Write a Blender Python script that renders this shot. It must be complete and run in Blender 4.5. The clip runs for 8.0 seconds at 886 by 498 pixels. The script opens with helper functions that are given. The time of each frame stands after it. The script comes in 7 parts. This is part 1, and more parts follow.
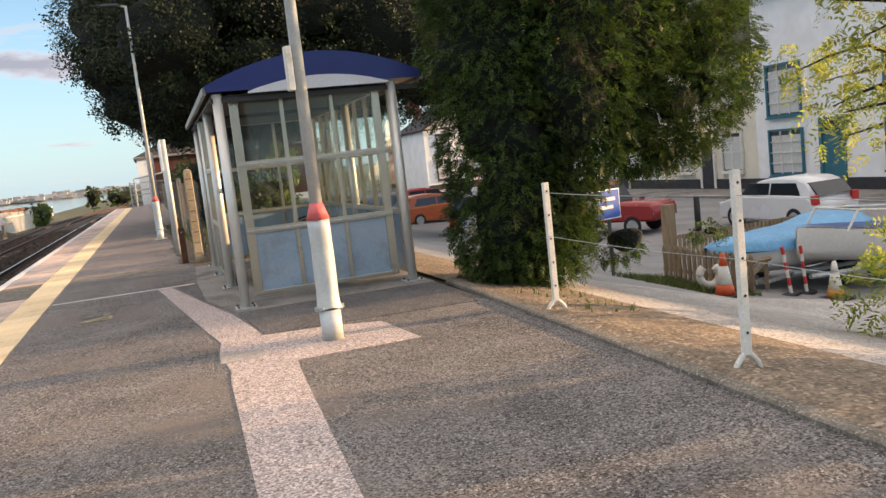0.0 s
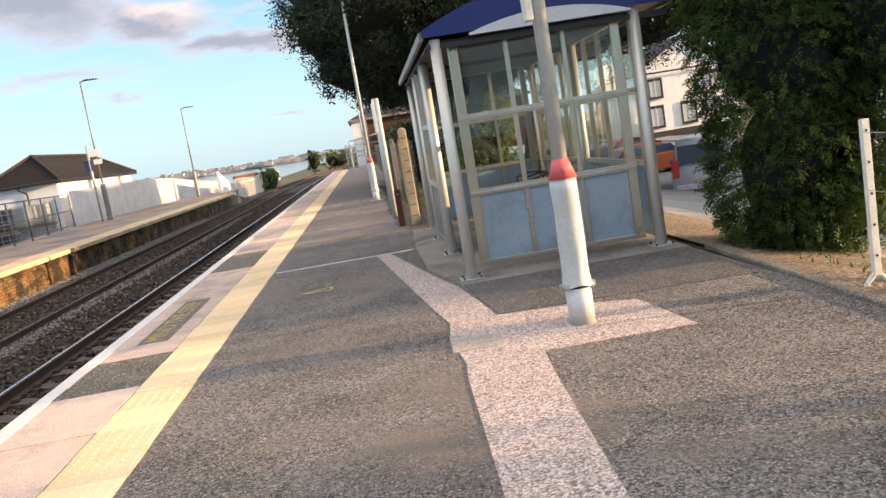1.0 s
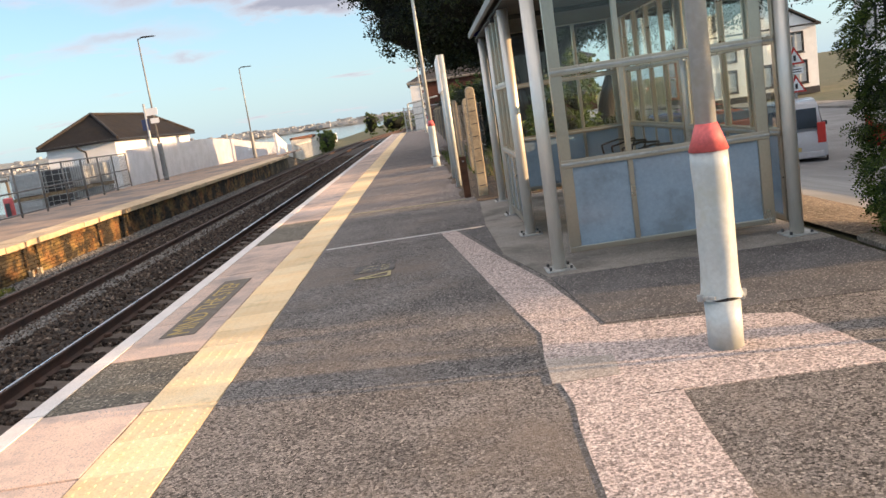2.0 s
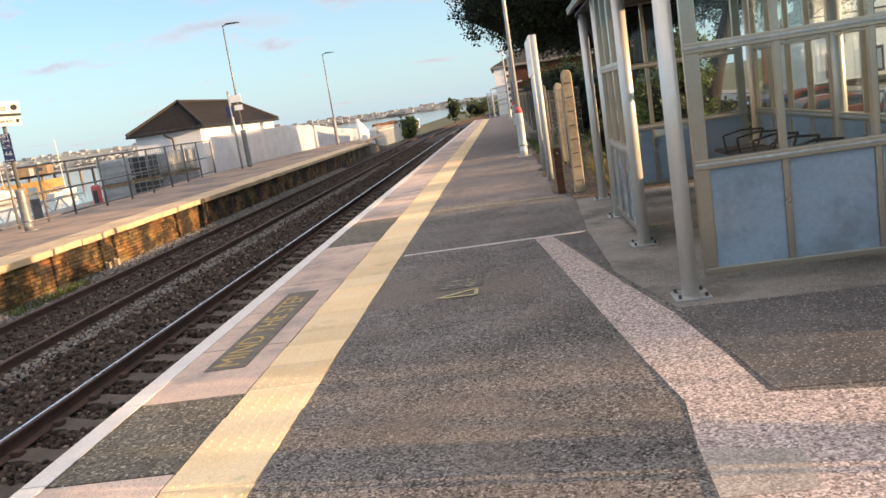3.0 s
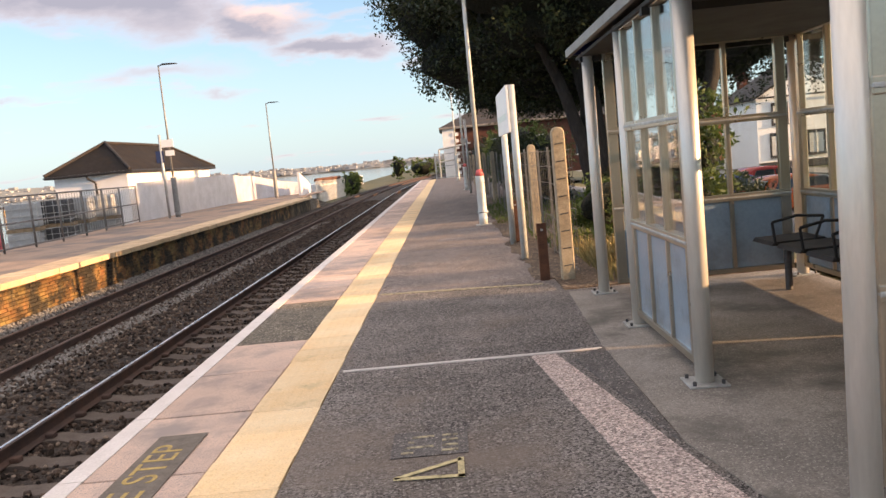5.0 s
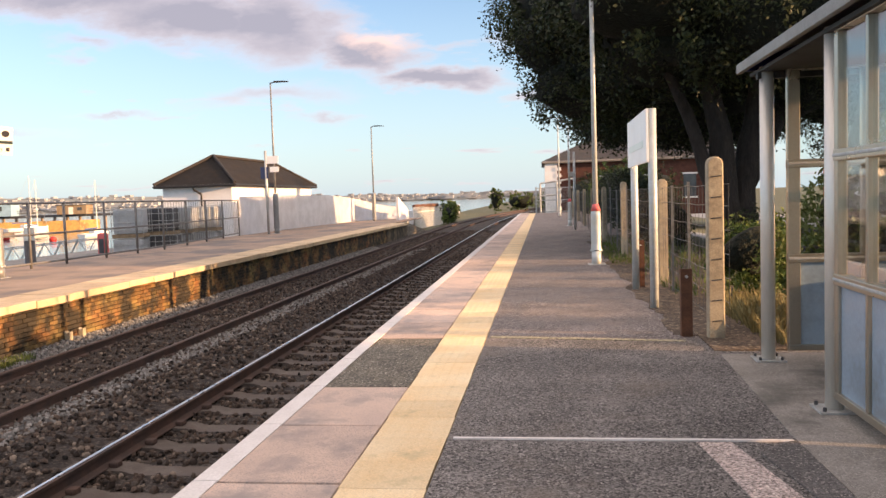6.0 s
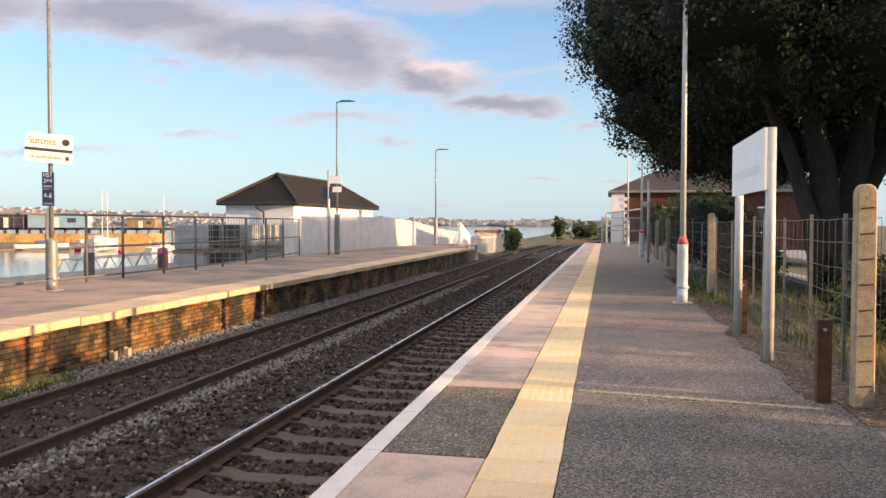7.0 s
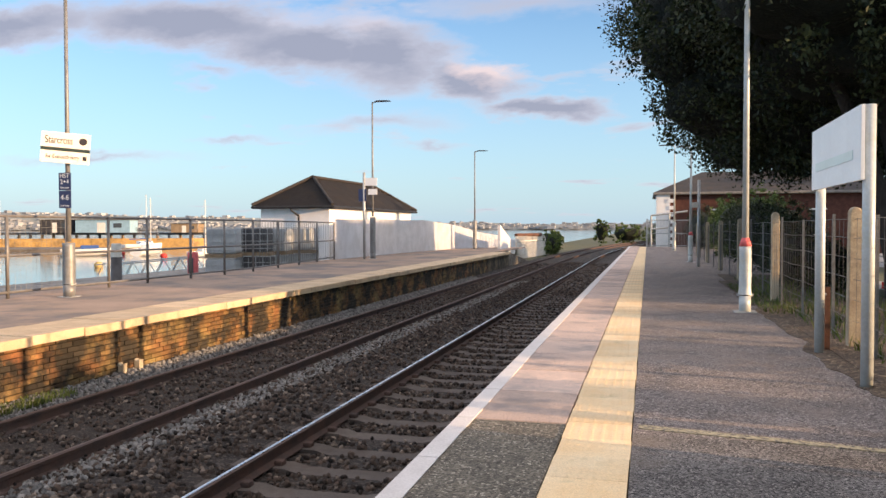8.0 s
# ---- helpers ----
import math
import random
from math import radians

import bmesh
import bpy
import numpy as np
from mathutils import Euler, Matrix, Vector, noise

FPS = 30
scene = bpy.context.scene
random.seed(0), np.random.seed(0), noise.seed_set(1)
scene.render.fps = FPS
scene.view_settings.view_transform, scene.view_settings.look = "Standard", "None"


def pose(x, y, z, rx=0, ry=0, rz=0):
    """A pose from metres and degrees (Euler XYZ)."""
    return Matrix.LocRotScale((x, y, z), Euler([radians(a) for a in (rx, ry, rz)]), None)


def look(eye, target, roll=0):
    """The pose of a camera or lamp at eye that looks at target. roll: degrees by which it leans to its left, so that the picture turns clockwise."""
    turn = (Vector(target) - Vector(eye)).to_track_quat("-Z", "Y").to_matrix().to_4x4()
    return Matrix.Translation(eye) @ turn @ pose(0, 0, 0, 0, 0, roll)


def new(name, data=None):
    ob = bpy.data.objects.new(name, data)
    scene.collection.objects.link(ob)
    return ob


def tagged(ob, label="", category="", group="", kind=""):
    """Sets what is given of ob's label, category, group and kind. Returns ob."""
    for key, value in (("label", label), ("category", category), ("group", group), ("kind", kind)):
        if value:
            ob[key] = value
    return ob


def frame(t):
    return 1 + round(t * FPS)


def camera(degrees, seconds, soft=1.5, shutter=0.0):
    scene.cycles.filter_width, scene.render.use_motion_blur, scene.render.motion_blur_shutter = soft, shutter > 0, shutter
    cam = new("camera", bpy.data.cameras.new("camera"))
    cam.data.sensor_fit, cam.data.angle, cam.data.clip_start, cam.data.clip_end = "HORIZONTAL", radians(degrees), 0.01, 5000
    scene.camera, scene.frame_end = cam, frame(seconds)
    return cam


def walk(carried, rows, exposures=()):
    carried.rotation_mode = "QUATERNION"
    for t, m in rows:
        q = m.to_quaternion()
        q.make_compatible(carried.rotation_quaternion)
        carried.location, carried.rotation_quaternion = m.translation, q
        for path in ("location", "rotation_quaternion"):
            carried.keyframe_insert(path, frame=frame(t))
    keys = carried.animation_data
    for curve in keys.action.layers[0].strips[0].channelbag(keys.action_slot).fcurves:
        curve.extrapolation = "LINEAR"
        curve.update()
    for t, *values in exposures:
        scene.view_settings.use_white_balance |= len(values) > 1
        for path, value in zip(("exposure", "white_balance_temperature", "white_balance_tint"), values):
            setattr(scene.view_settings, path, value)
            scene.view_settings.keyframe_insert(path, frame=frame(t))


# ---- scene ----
cam = camera(58.0, 8.0)
PATH = [
    (0, (2.598, 1.534, 1.382), (3.261, 3.407, 1.148), -6.4),
    (0.5, (2.600, 2.110, 1.360), (3.148, 4.018, 1.123), -5.7),
    (1, (2.568, 2.719, 1.378), (2.721, 4.694, 1.101), -9.4),
    (1.2, (2.520, 3.031, 1.346), (2.565, 5.009, 1.054), -9.3),
    (2.3, (2.449, 4.333, 1.383), (2.437, 6.302, 1.034), -8.5),
    (2.5, (2.394, 4.516, 1.447), (2.335, 6.484, 1.097), -8.8),
    (3, (2.387, 5.205, 1.392), (2.187, 7.164, 1.046), -8.9),
    (3.5, (2.260, 5.783, 1.403), (2.095, 7.752, 1.097), -8.3),
    (4, (2.275, 6.409, 1.393), (2.271, 8.392, 1.128), -7.5),
    (4.2, (2.256, 6.638, 1.401), (2.283, 8.621, 1.145), -7.2),
    (5.3, (1.952, 7.880, 1.398), (1.873, 9.868, 1.198), -4.3),
    (5.5, (1.877, 8.106, 1.354), (1.752, 10.094, 1.174), -3.5),
    (6, (1.728, 8.642, 1.338), (1.476, 10.622, 1.210), -1.9),
    (6.5, (1.618, 9.185, 1.350), (1.272, 11.152, 1.259), -0.6),
    (7, (1.396, 9.736, 1.326), (0.999, 11.696, 1.264), 0.1),
    (7.5, (1.393, 10.352, 1.324), (0.949, 12.301, 1.273), 0.0),
    (8, (1.251, 10.903, 1.282), (0.755, 12.840, 1.230), -0.1),
]
EXPOSURES = [(0.0, 1.15, 7100, 15), (0.6, 1.25, 6900, 14), (1.2, 1.2, 6850, 14), (2.5, 1.03, 6900, 15), (3.5, 1.03, 6950, 16), (4.0, 1.1, 7400, 21), (5.5, 1.2, 7450, 22), (6.0, 1.15, 7450, 23), (7.0, 1.0, 7050, 20), (8.0, 0.92, 6550, 16)]
walk(cam, [(t, look(eye, target, roll)) for t, eye, target, roll in PATH], EXPOSURES)

# ---- sky and sun ----
SUN_ELEV, SUN_AZ = 8.2, 99.0     # azimuth clockwise from +y
world = bpy.data.worlds.new("evening_sky")
scene.world = world
world.use_nodes = True
wt = world.node_tree
wt.nodes.clear()


def wnode(kind, **kw):
    n = wt.nodes.new(kind)
    for k, v in kw.items():
        n.inputs[k].default_value = v
    return n


sky = wt.nodes.new("ShaderNodeTexSky")
sky.sky_type = "NISHITA"
sky.sun_disc = False
sky.sun_elevation = radians(SUN_ELEV)
sky.sun_rotation = radians(SUN_AZ)
sky.air_density, sky.dust_density, sky.ozone_density = 1.0, 1.0, 2.0
coord = wt.nodes.new("ShaderNodeTexCoord")
sep = wt.nodes.new("ShaderNodeSeparateXYZ")
wt.links.new(coord.outputs["Generated"], sep.inputs[0])
lift = wt.nodes.new("ShaderNodeMath"); lift.operation = "ADD"; lift.inputs[1].default_value = 0.10
wt.links.new(sep.outputs["Z"], lift.inputs[0])
low = wt.nodes.new("ShaderNodeMath"); low.operation = "MAXIMUM"; low.inputs[1].default_value = 0.03
wt.links.new(lift.outputs[0], low.inputs[0])
flat = wt.nodes.new("ShaderNodeVectorMath"); flat.operation = "DIVIDE"
both = wt.nodes.new("ShaderNodeCombineXYZ")
wt.links.new(low.outputs[0], both.inputs[0]); wt.links.new(low.outputs[0], both.inputs[1]); both.inputs[2].default_value = 1.0
wt.links.new(coord.outputs["Generated"], flat.inputs[0]); wt.links.new(both.outputs[0], flat.inputs[1])
place = wt.nodes.new("ShaderNodeMapping")
place.inputs["Location"].default_value = (1.7, 0.6, 0.0)
place.inputs["Rotation"].default_value = (0, 0, radians(-28))
place.inputs["Scale"].default_value = (0.85, 1.0, 0.0)
wt.links.new(flat.outputs[0], place.inputs[0])
cn = wnode("ShaderNodeTexNoise", Scale=1.5, Detail=8.0, Roughness=0.56, Distortion=0.3)
wt.links.new(place.outputs[0], cn.inputs["Vector"])
cr = wt.nodes.new("ShaderNodeValToRGB")
cr.color_ramp.elements[0].position, cr.color_ramp.elements[1].position = 0.50, 0.62
climb = wt.nodes.new("ShaderNodeMapRange")
climb.inputs[1].default_value, climb.inputs[2].default_value, climb.inputs[3].default_value, climb.inputs[4].default_value = 0.30, 0.50, 0.0, 0.08
wt.links.new(sep.outputs["Z"], climb.inputs[0])
thick = wt.nodes.new("ShaderNodeMath"); thick.operation = "ADD"
wt.links.new(cn.outputs["Fac"], thick.inputs[0])
banked = wt.nodes.new("ShaderNodeMath"); banked.operation = "SUBTRACT"; banked.inputs[1].default_value = 0.10
wt.links.new(climb.outputs[0], banked.inputs[0])
wt.links.new(banked.outputs[0], thick.inputs[1])
wt.links.new(thick.outputs[0], cr.inputs[0])
shade = wt.nodes.new("ShaderNodeValToRGB")
shade.color_ramp.elements[0].position, shade.color_ramp.elements[1].position = 0.50, 0.70
shade.color_ramp.elements[0].color = (2.75, 2.7, 2.9, 1)
shade.color_ramp.elements[1].color = (1.3, 1.45, 1.85, 1)
wt.links.new(thick.outputs[0], shade.inputs[0])
hazer = wt.nodes.new("ShaderNodeValToRGB")
hazer.color_ramp.elements[0].position, hazer.color_ramp.elements[1].position = 0.0, 0.30
hazer.color_ramp.elements[0].color, hazer.color_ramp.elements[1].color = (0.65, 0.65, 0.65, 1), (0, 0, 0, 1)
wt.links.new(sep.outputs["Z"], hazer.inputs[0])
haze = wt.nodes.new("ShaderNodeMixRGB")
haze.inputs[2].default_value = (2.2, 3.15, 3.9, 1)
clear = wt.nodes.new("ShaderNodeMixRGB"); clear.blend_type = "MULTIPLY"; clear.inputs[0].default_value = 1.0
clear.inputs[2].default_value = (0.74, 0.94, 1.12, 1)
wt.links.new(sky.outputs[0], clear.inputs[1])
wt.links.new(hazer.outputs[0], haze.inputs[0]); wt.links.new(clear.outputs[0], haze.inputs[1])
mixc = wt.nodes.new("ShaderNodeMixRGB")
wt.links.new(cr.outputs[0], mixc.inputs[0]); wt.links.new(haze.outputs[0], mixc.inputs[1]); wt.links.new(shade.outputs[0], mixc.inputs[2])
# the evening cloud bank over the estuary: (bearing, height, half length, half depth, tilt), as slopes seen to the north
CLOUDS = ((-0.98, 0.300, 0.36, 0.045, 1), (-0.62, 0.285, 0.30, 0.050, -6), (-0.443, 0.240, 0.24, 0.052, -10), (-0.341, 0.226, 0.14, 0.065, -8), (-0.225, 0.188, 0.10, 0.036, -8), (-0.12, 0.153, 0.10, 0.020, -3))
STREAKS = ((-0.341, 0.138, 0.16, 0.018, 2), (-0.591, 0.220, 0.09, 0.016, -4), (-0.555, 0.127, 0.10, 0.010, -1), (-0.78, 0.103, 0.22, 0.013, 0), (-0.273, 0.112, 0.07, 0.010, -8), (-0.16, 0.280, 0.22, 0.022, 0), (0.02, 0.20, 0.12, 0.012, 3))
WARM = ((-0.205, 0.202, 0.06, 0.022, -8), (-0.36, 0.285, 0.15, 0.030, -5), (0.02, 0.10, 0.14, 0.05, 0))
ahead = wt.nodes.new("ShaderNodeMath"); ahead.operation = "MAXIMUM"; ahead.inputs[1].default_value = 0.05
wt.links.new(sep.outputs["Y"], ahead.inputs[0])
slope_x = wt.nodes.new("ShaderNodeMath"); slope_x.operation = "DIVIDE"
slope_z = wt.nodes.new("ShaderNodeMath"); slope_z.operation = "DIVIDE"
wt.links.new(sep.outputs["X"], slope_x.inputs[0]); wt.links.new(ahead.outputs[0], slope_x.inputs[1])
wt.links.new(sep.outputs["Z"], slope_z.inputs[0]); wt.links.new(ahead.outputs[0], slope_z.inputs[1])
chart = wt.nodes.new("ShaderNodeCombineXYZ")
wt.links.new(slope_x.outputs[0], chart.inputs[0]); wt.links.new(slope_z.outputs[0], chart.inputs[1])
grainy = wt.nodes.new("ShaderNodeMapping")
grainy.inputs["Scale"].default_value = (1.0, 2.6, 1.0)
wt.links.new(chart.outputs[0], grainy.inputs[0])
ruffle = wnode("ShaderNodeTexNoise", Scale=9.0, Detail=7.0, Roughness=0.62)
wt.links.new(grainy.outputs[0], ruffle.inputs["Vector"])
shift = wt.nodes.new("ShaderNodeVectorMath"); shift.operation = "SUBTRACT"; shift.inputs[1].default_value = (0.5, 0.5, 0.5)
wt.links.new(ruffle.outputs["Color"], shift.inputs[0])
scaled = wt.nodes.new("ShaderNodeVectorMath"); scaled.operation = "MULTIPLY"; scaled.inputs[1].default_value = (0.16, 0.06, 0.0)
wt.links.new(shift.outputs[0], scaled.inputs[0])
drift = wt.nodes.new("ShaderNodeVectorMath"); drift.operation = "ADD"
wt.links.new(chart.outputs[0], drift.inputs[0]); wt.links.new(scaled.outputs[0], drift.inputs[1])


def puffs(spec):
    """How deep a direction lies in any of the given ellipses: 1 at a middle, 0 at the rims."""
    best = None
    for cx, cz, rx, rz, tilt in spec:
        m_ = wt.nodes.new("ShaderNodeMapping")
        m_.vector_type = "TEXTURE"
        m_.inputs["Location"].default_value = (cx, cz, 0)
        m_.inputs["Rotation"].default_value = (0, 0, radians(tilt))
        m_.inputs["Scale"].default_value = (rx, rz, 1)
        wt.links.new(drift.outputs[0], m_.inputs[0])
        l_ = wt.nodes.new("ShaderNodeVectorMath"); l_.operation = "LENGTH"
        wt.links.new(m_.outputs[0], l_.inputs[0])
        i_ = wt.nodes.new("ShaderNodeMath"); i_.operation = "SUBTRACT"; i_.inputs[0].default_value = 1.0; i_.use_clamp = True
        wt.links.new(l_.outputs["Value"], i_.inputs[1])
        if best is not None:
            x_ = wt.nodes.new("ShaderNodeMath"); x_.operation = "MAXIMUM"
            wt.links.new(best, x_.inputs[0]); wt.links.new(i_.outputs[0], x_.inputs[1])
            best = x_.outputs[0]
        else:
            best = i_.outputs[0]
    return best


dense, thin = puffs(CLOUDS), puffs(STREAKS)
faint = wt.nodes.new("ShaderNodeMath"); faint.operation = "MULTIPLY"; faint.inputs[1].default_value = 0.42
wt.links.new(thin, faint.inputs[0])
most = wt.nodes.new("ShaderNodeMath"); most.operation = "MAXIMUM"
wt.links.new(dense, most.inputs[0]); wt.links.new(faint.outputs[0], most.inputs[1])
depth_of = most.outputs[0]
cover = wt.nodes.new("ShaderNodeMapRange"); cover.interpolation_type = "SMOOTHSTEP"
cover.inputs[1].default_value, cover.inputs[2].default_value, cover.inputs[4].default_value = 0.0, 0.55, 0.95
wt.links.new(depth_of, cover.inputs[0])
grey = wt.nodes.new("ShaderNodeValToRGB")
grey.color_ramp.elements[0].position, grey.color_ramp.elements[1].position = 0.15, 0.75
grey.color_ramp.elements[0].color, grey.color_ramp.elements[1].color = (2.5, 2.55, 2.85, 1), (1.3, 1.42, 1.78, 1)
wt.links.new(depth_of, grey.inputs[0])
glowing = wt.nodes.new("ShaderNodeMixRGB"); glowing.inputs[2].default_value = (3.5, 2.9, 2.75, 1)
lit_part = wt.nodes.new("ShaderNodeMapRange"); lit_part.inputs[2].default_value, lit_part.inputs[4].default_value = 0.8, 0.8
wt.links.new(puffs(WARM), lit_part.inputs[0])
wt.links.new(lit_part.outputs[0], glowing.inputs[0]); wt.links.new(grey.outputs[0], glowing.inputs[1])
banks = wt.nodes.new("ShaderNodeMixRGB")
wt.links.new(cover.outputs[0], banks.inputs[0]); wt.links.new(mixc.outputs[0], banks.inputs[1]); wt.links.new(glowing.outputs[0], banks.inputs[2])
# Bright veil added above the visible sky, as extra fill light from overhead.
high = wt.nodes.new("ShaderNodeMapRange")
high.inputs[1].default_value, high.inputs[2].default_value, high.inputs[3].default_value, high.inputs[4].default_value = 0.33, 0.55, 0.0, 0.75
wt.links.new(sep.outputs["Z"], high.inputs[0])
fill_veil = wt.nodes.new("ShaderNodeMixRGB")
fill_veil.inputs[2].default_value = (5.0, 4.75, 4.5, 1)
wt.links.new(high.outputs[0], fill_veil.inputs[0]); wt.links.new(banks.outputs[0], fill_veil.inputs[1])
bg = wnode("ShaderNodeBackground", Strength=0.15)
wt.links.new(fill_veil.outputs[0], bg.inputs["Color"])
wout = wt.nodes.new("ShaderNodeOutputWorld")
wt.links.new(bg.outputs[0], wout.inputs[0])

sl = bpy.data.lights.new("sun", "SUN")
sl.energy, sl.angle, sl.color = 5.0, radians(0.6), (1.0, 0.66, 0.36)
sun = new("sun", sl)
az, el = radians(SUN_AZ), radians(SUN_ELEV)
toward = Vector((math.sin(az) * math.cos(el), math.cos(az) * math.cos(el), math.sin(el)))
sun.matrix_world = look(toward * 60, (0, 0, 0))


# ---- materials ----
def mat(name, col, rough=0.7, metal=0.0, col2=None, scale=6.0, fine=60.0, amount=0.35, bump=0.2, depth=0.004,
        speck=None, speck_scale=180.0, speck_amount=0.25, stain=None, stain_scale=1.2, stain_pos=(0.5, 0.65),
        rand=0.0, island=0.0, grain=None, spec=0.4, stretch=(1, 1, 1), glow=None, rough_var=0.1, placed=False):
    m = bpy.data.materials.new(name)
    m.use_nodes = True
    nt = m.node_tree
    L = nt.links.new
    b = nt.nodes["Principled BSDF"]
    b.inputs["Metallic"].default_value = metal
    b.inputs["Specular IOR Level"].default_value = spec
    tc = nt.nodes.new("ShaderNodeTexCoord")
    mp = nt.nodes.new("ShaderNodeMapping")
    mp.inputs["Scale"].default_value = stretch
    if placed:
        L(nt.nodes.new("ShaderNodeNewGeometry").outputs["Position"], mp.inputs[0])
    else:
        L(tc.outputs["Object"], mp.inputs[0])

    def nz(sc, detail=4.0, rg=0.6):
        n = nt.nodes.new("ShaderNodeTexNoise")
        n.inputs["Scale"].default_value, n.inputs["Detail"].default_value, n.inputs["Roughness"].default_value = sc, detail, rg
        L(mp.outputs[0], n.inputs["Vector"])
        return n

    def ramp(src, p0, p1):
        r = nt.nodes.new("ShaderNodeMapRange")
        r.inputs[1].default_value, r.inputs[2].default_value = p0, p1
        L(src, r.inputs[0])
        return r.outputs[0]

    def mix(fac, a, c, kind="MIX"):
        x = nt.nodes.new("ShaderNodeMixRGB")
        x.blend_type = kind
        for sock, v in zip(x.inputs, (fac, a, c)):
            if isinstance(v, bpy.types.NodeSocket):
                L(v, sock)
            elif isinstance(v, (int, float)):
                sock.default_value = v
            else:
                sock.default_value = (*v[:3], 1)
        return x.outputs[0]

    col2 = col2 or tuple(c * (1 - amount) for c in col)
    n1, n2 = nz(scale), nz(fine, 3.0)
    out = mix(ramp(n1.outputs["Fac"], 0.35, 0.68), col, col2)
    g = mix(ramp(n2.outputs["Fac"], 0.3, 0.7), (1 - amount * 0.6,) * 3, (1 + amount * 0.5,) * 3)
    out = mix(1.0, out, g, "MULTIPLY")
    if speck:
        n3 = nz(speck_scale, 1.0)
        out = mix(ramp(n3.outputs["Fac"], 0.60 - speck_amount * 0.1, 0.66), out, speck)
    if grain:
        vo = nt.nodes.new("ShaderNodeTexVoronoi")
        vo.inputs["Scale"].default_value = grain[0]
        L(mp.outputs[0], vo.inputs["Vector"])
        sp = nt.nodes.new("ShaderNodeSeparateColor")
        L(vo.outputs["Color"], sp.inputs[0])
        out = mix(1.0, out, mix(sp.outputs[0], (1 - grain[1],) * 3, (1 + grain[1],) * 3), "MULTIPLY")
        out = mix(ramp(sp.outputs[1], 0.90, 0.97), out, grain[2])
    if stain:
        n4 = nz(stain_scale, 5.0, 0.7)
        out = mix(ramp(n4.outputs["Fac"], *stain_pos), out, stain)
    if rand:
        oi = nt.nodes.new("ShaderNodeObjectInfo")
        out = mix(1.0, out, mix(oi.outputs["Random"], (1 - rand,) * 3, (1 + rand,) * 3), "MULTIPLY")
    if island:
        ge = nt.nodes.new("ShaderNodeNewGeometry")
        out = mix(1.0, out, mix(ge.outputs["Random Per Island"], (1 - island,) * 3, (1 + island, 1 + island * 0.9, 1 + island * 0.75)), "MULTIPLY")
    L(out, b.inputs["Base Color"])
    rr = nt.nodes.new("ShaderNodeMapRange")
    rr.inputs[3].default_value, rr.inputs[4].default_value = max(0.03, rough - rough_var), min(1, rough + rough_var)
    L(n1.outputs["Fac"], rr.inputs[0]); L(rr.outputs[0], b.inputs["Roughness"])
    if bump:
        bp = nt.nodes.new("ShaderNodeBump")
        bp.inputs["Strength"].default_value, bp.inputs["Distance"].default_value = bump, depth
        L(n2.outputs["Fac"], bp.inputs["Height"]); L(bp.outputs[0], b.inputs["Normal"])
    if glow:
        b.inputs["Emission Color"].default_value = (*glow[:3], 1)
        b.inputs["Emission Strength"].default_value = glow[3]
    return m


def leaf_mat(name, col, col2, trans=0.25, rough=0.55):
    m = bpy.data.materials.new(name)
    m.use_nodes = True
    nt = m.node_tree
    L = nt.links.new
    b = nt.nodes["Principled BSDF"]
    ge = nt.nodes.new("ShaderNodeNewGeometry")
    rp = nt.nodes.new("ShaderNodeValToRGB")
    rp.color_ramp.elements[0].color, rp.color_ramp.elements[1].color = (*col, 1), (*col2, 1)
    L(ge.outputs["Random Per Island"], rp.inputs[0])
    tc = nt.nodes.new("ShaderNodeTexCoord")
    n = nt.nodes.new("ShaderNodeTexNoise")
    n.inputs["Scale"].default_value = 0.9
    L(tc.outputs["Object"], n.inputs["Vector"])
    mr = nt.nodes.new("ShaderNodeMapRange")
    mr.inputs[1].default_value, mr.inputs[2].default_value, mr.inputs[3].default_value, mr.inputs[4].default_value = 0.3, 0.7, 0.65, 1.35
    L(n.outputs["Fac"], mr.inputs[0])
    mx = nt.nodes.new("ShaderNodeMixRGB"); mx.blend_type = "MULTIPLY"; mx.inputs[0].default_value = 1
    L(rp.outputs[0], mx.inputs[1]); L(mr.outputs[0], mx.inputs[2])
    L(mx.outputs[0], b.inputs["Base Color"])
    b.inputs["Roughness"].default_value = rough
    b.inputs["Specular IOR Level"].default_value = 0.3
    tr = nt.nodes.new("ShaderNodeBsdfTranslucent")
    L(mx.outputs[0], tr.inputs["Color"])
    ms = nt.nodes.new("ShaderNodeMixShader"); ms.inputs[0].default_value = trans
    L(b.outputs[0], ms.inputs[1]); L(tr.outputs[0], ms.inputs[2])
    L(ms.outputs[0], nt.nodes["Material Output"].inputs["Surface"])
    return m


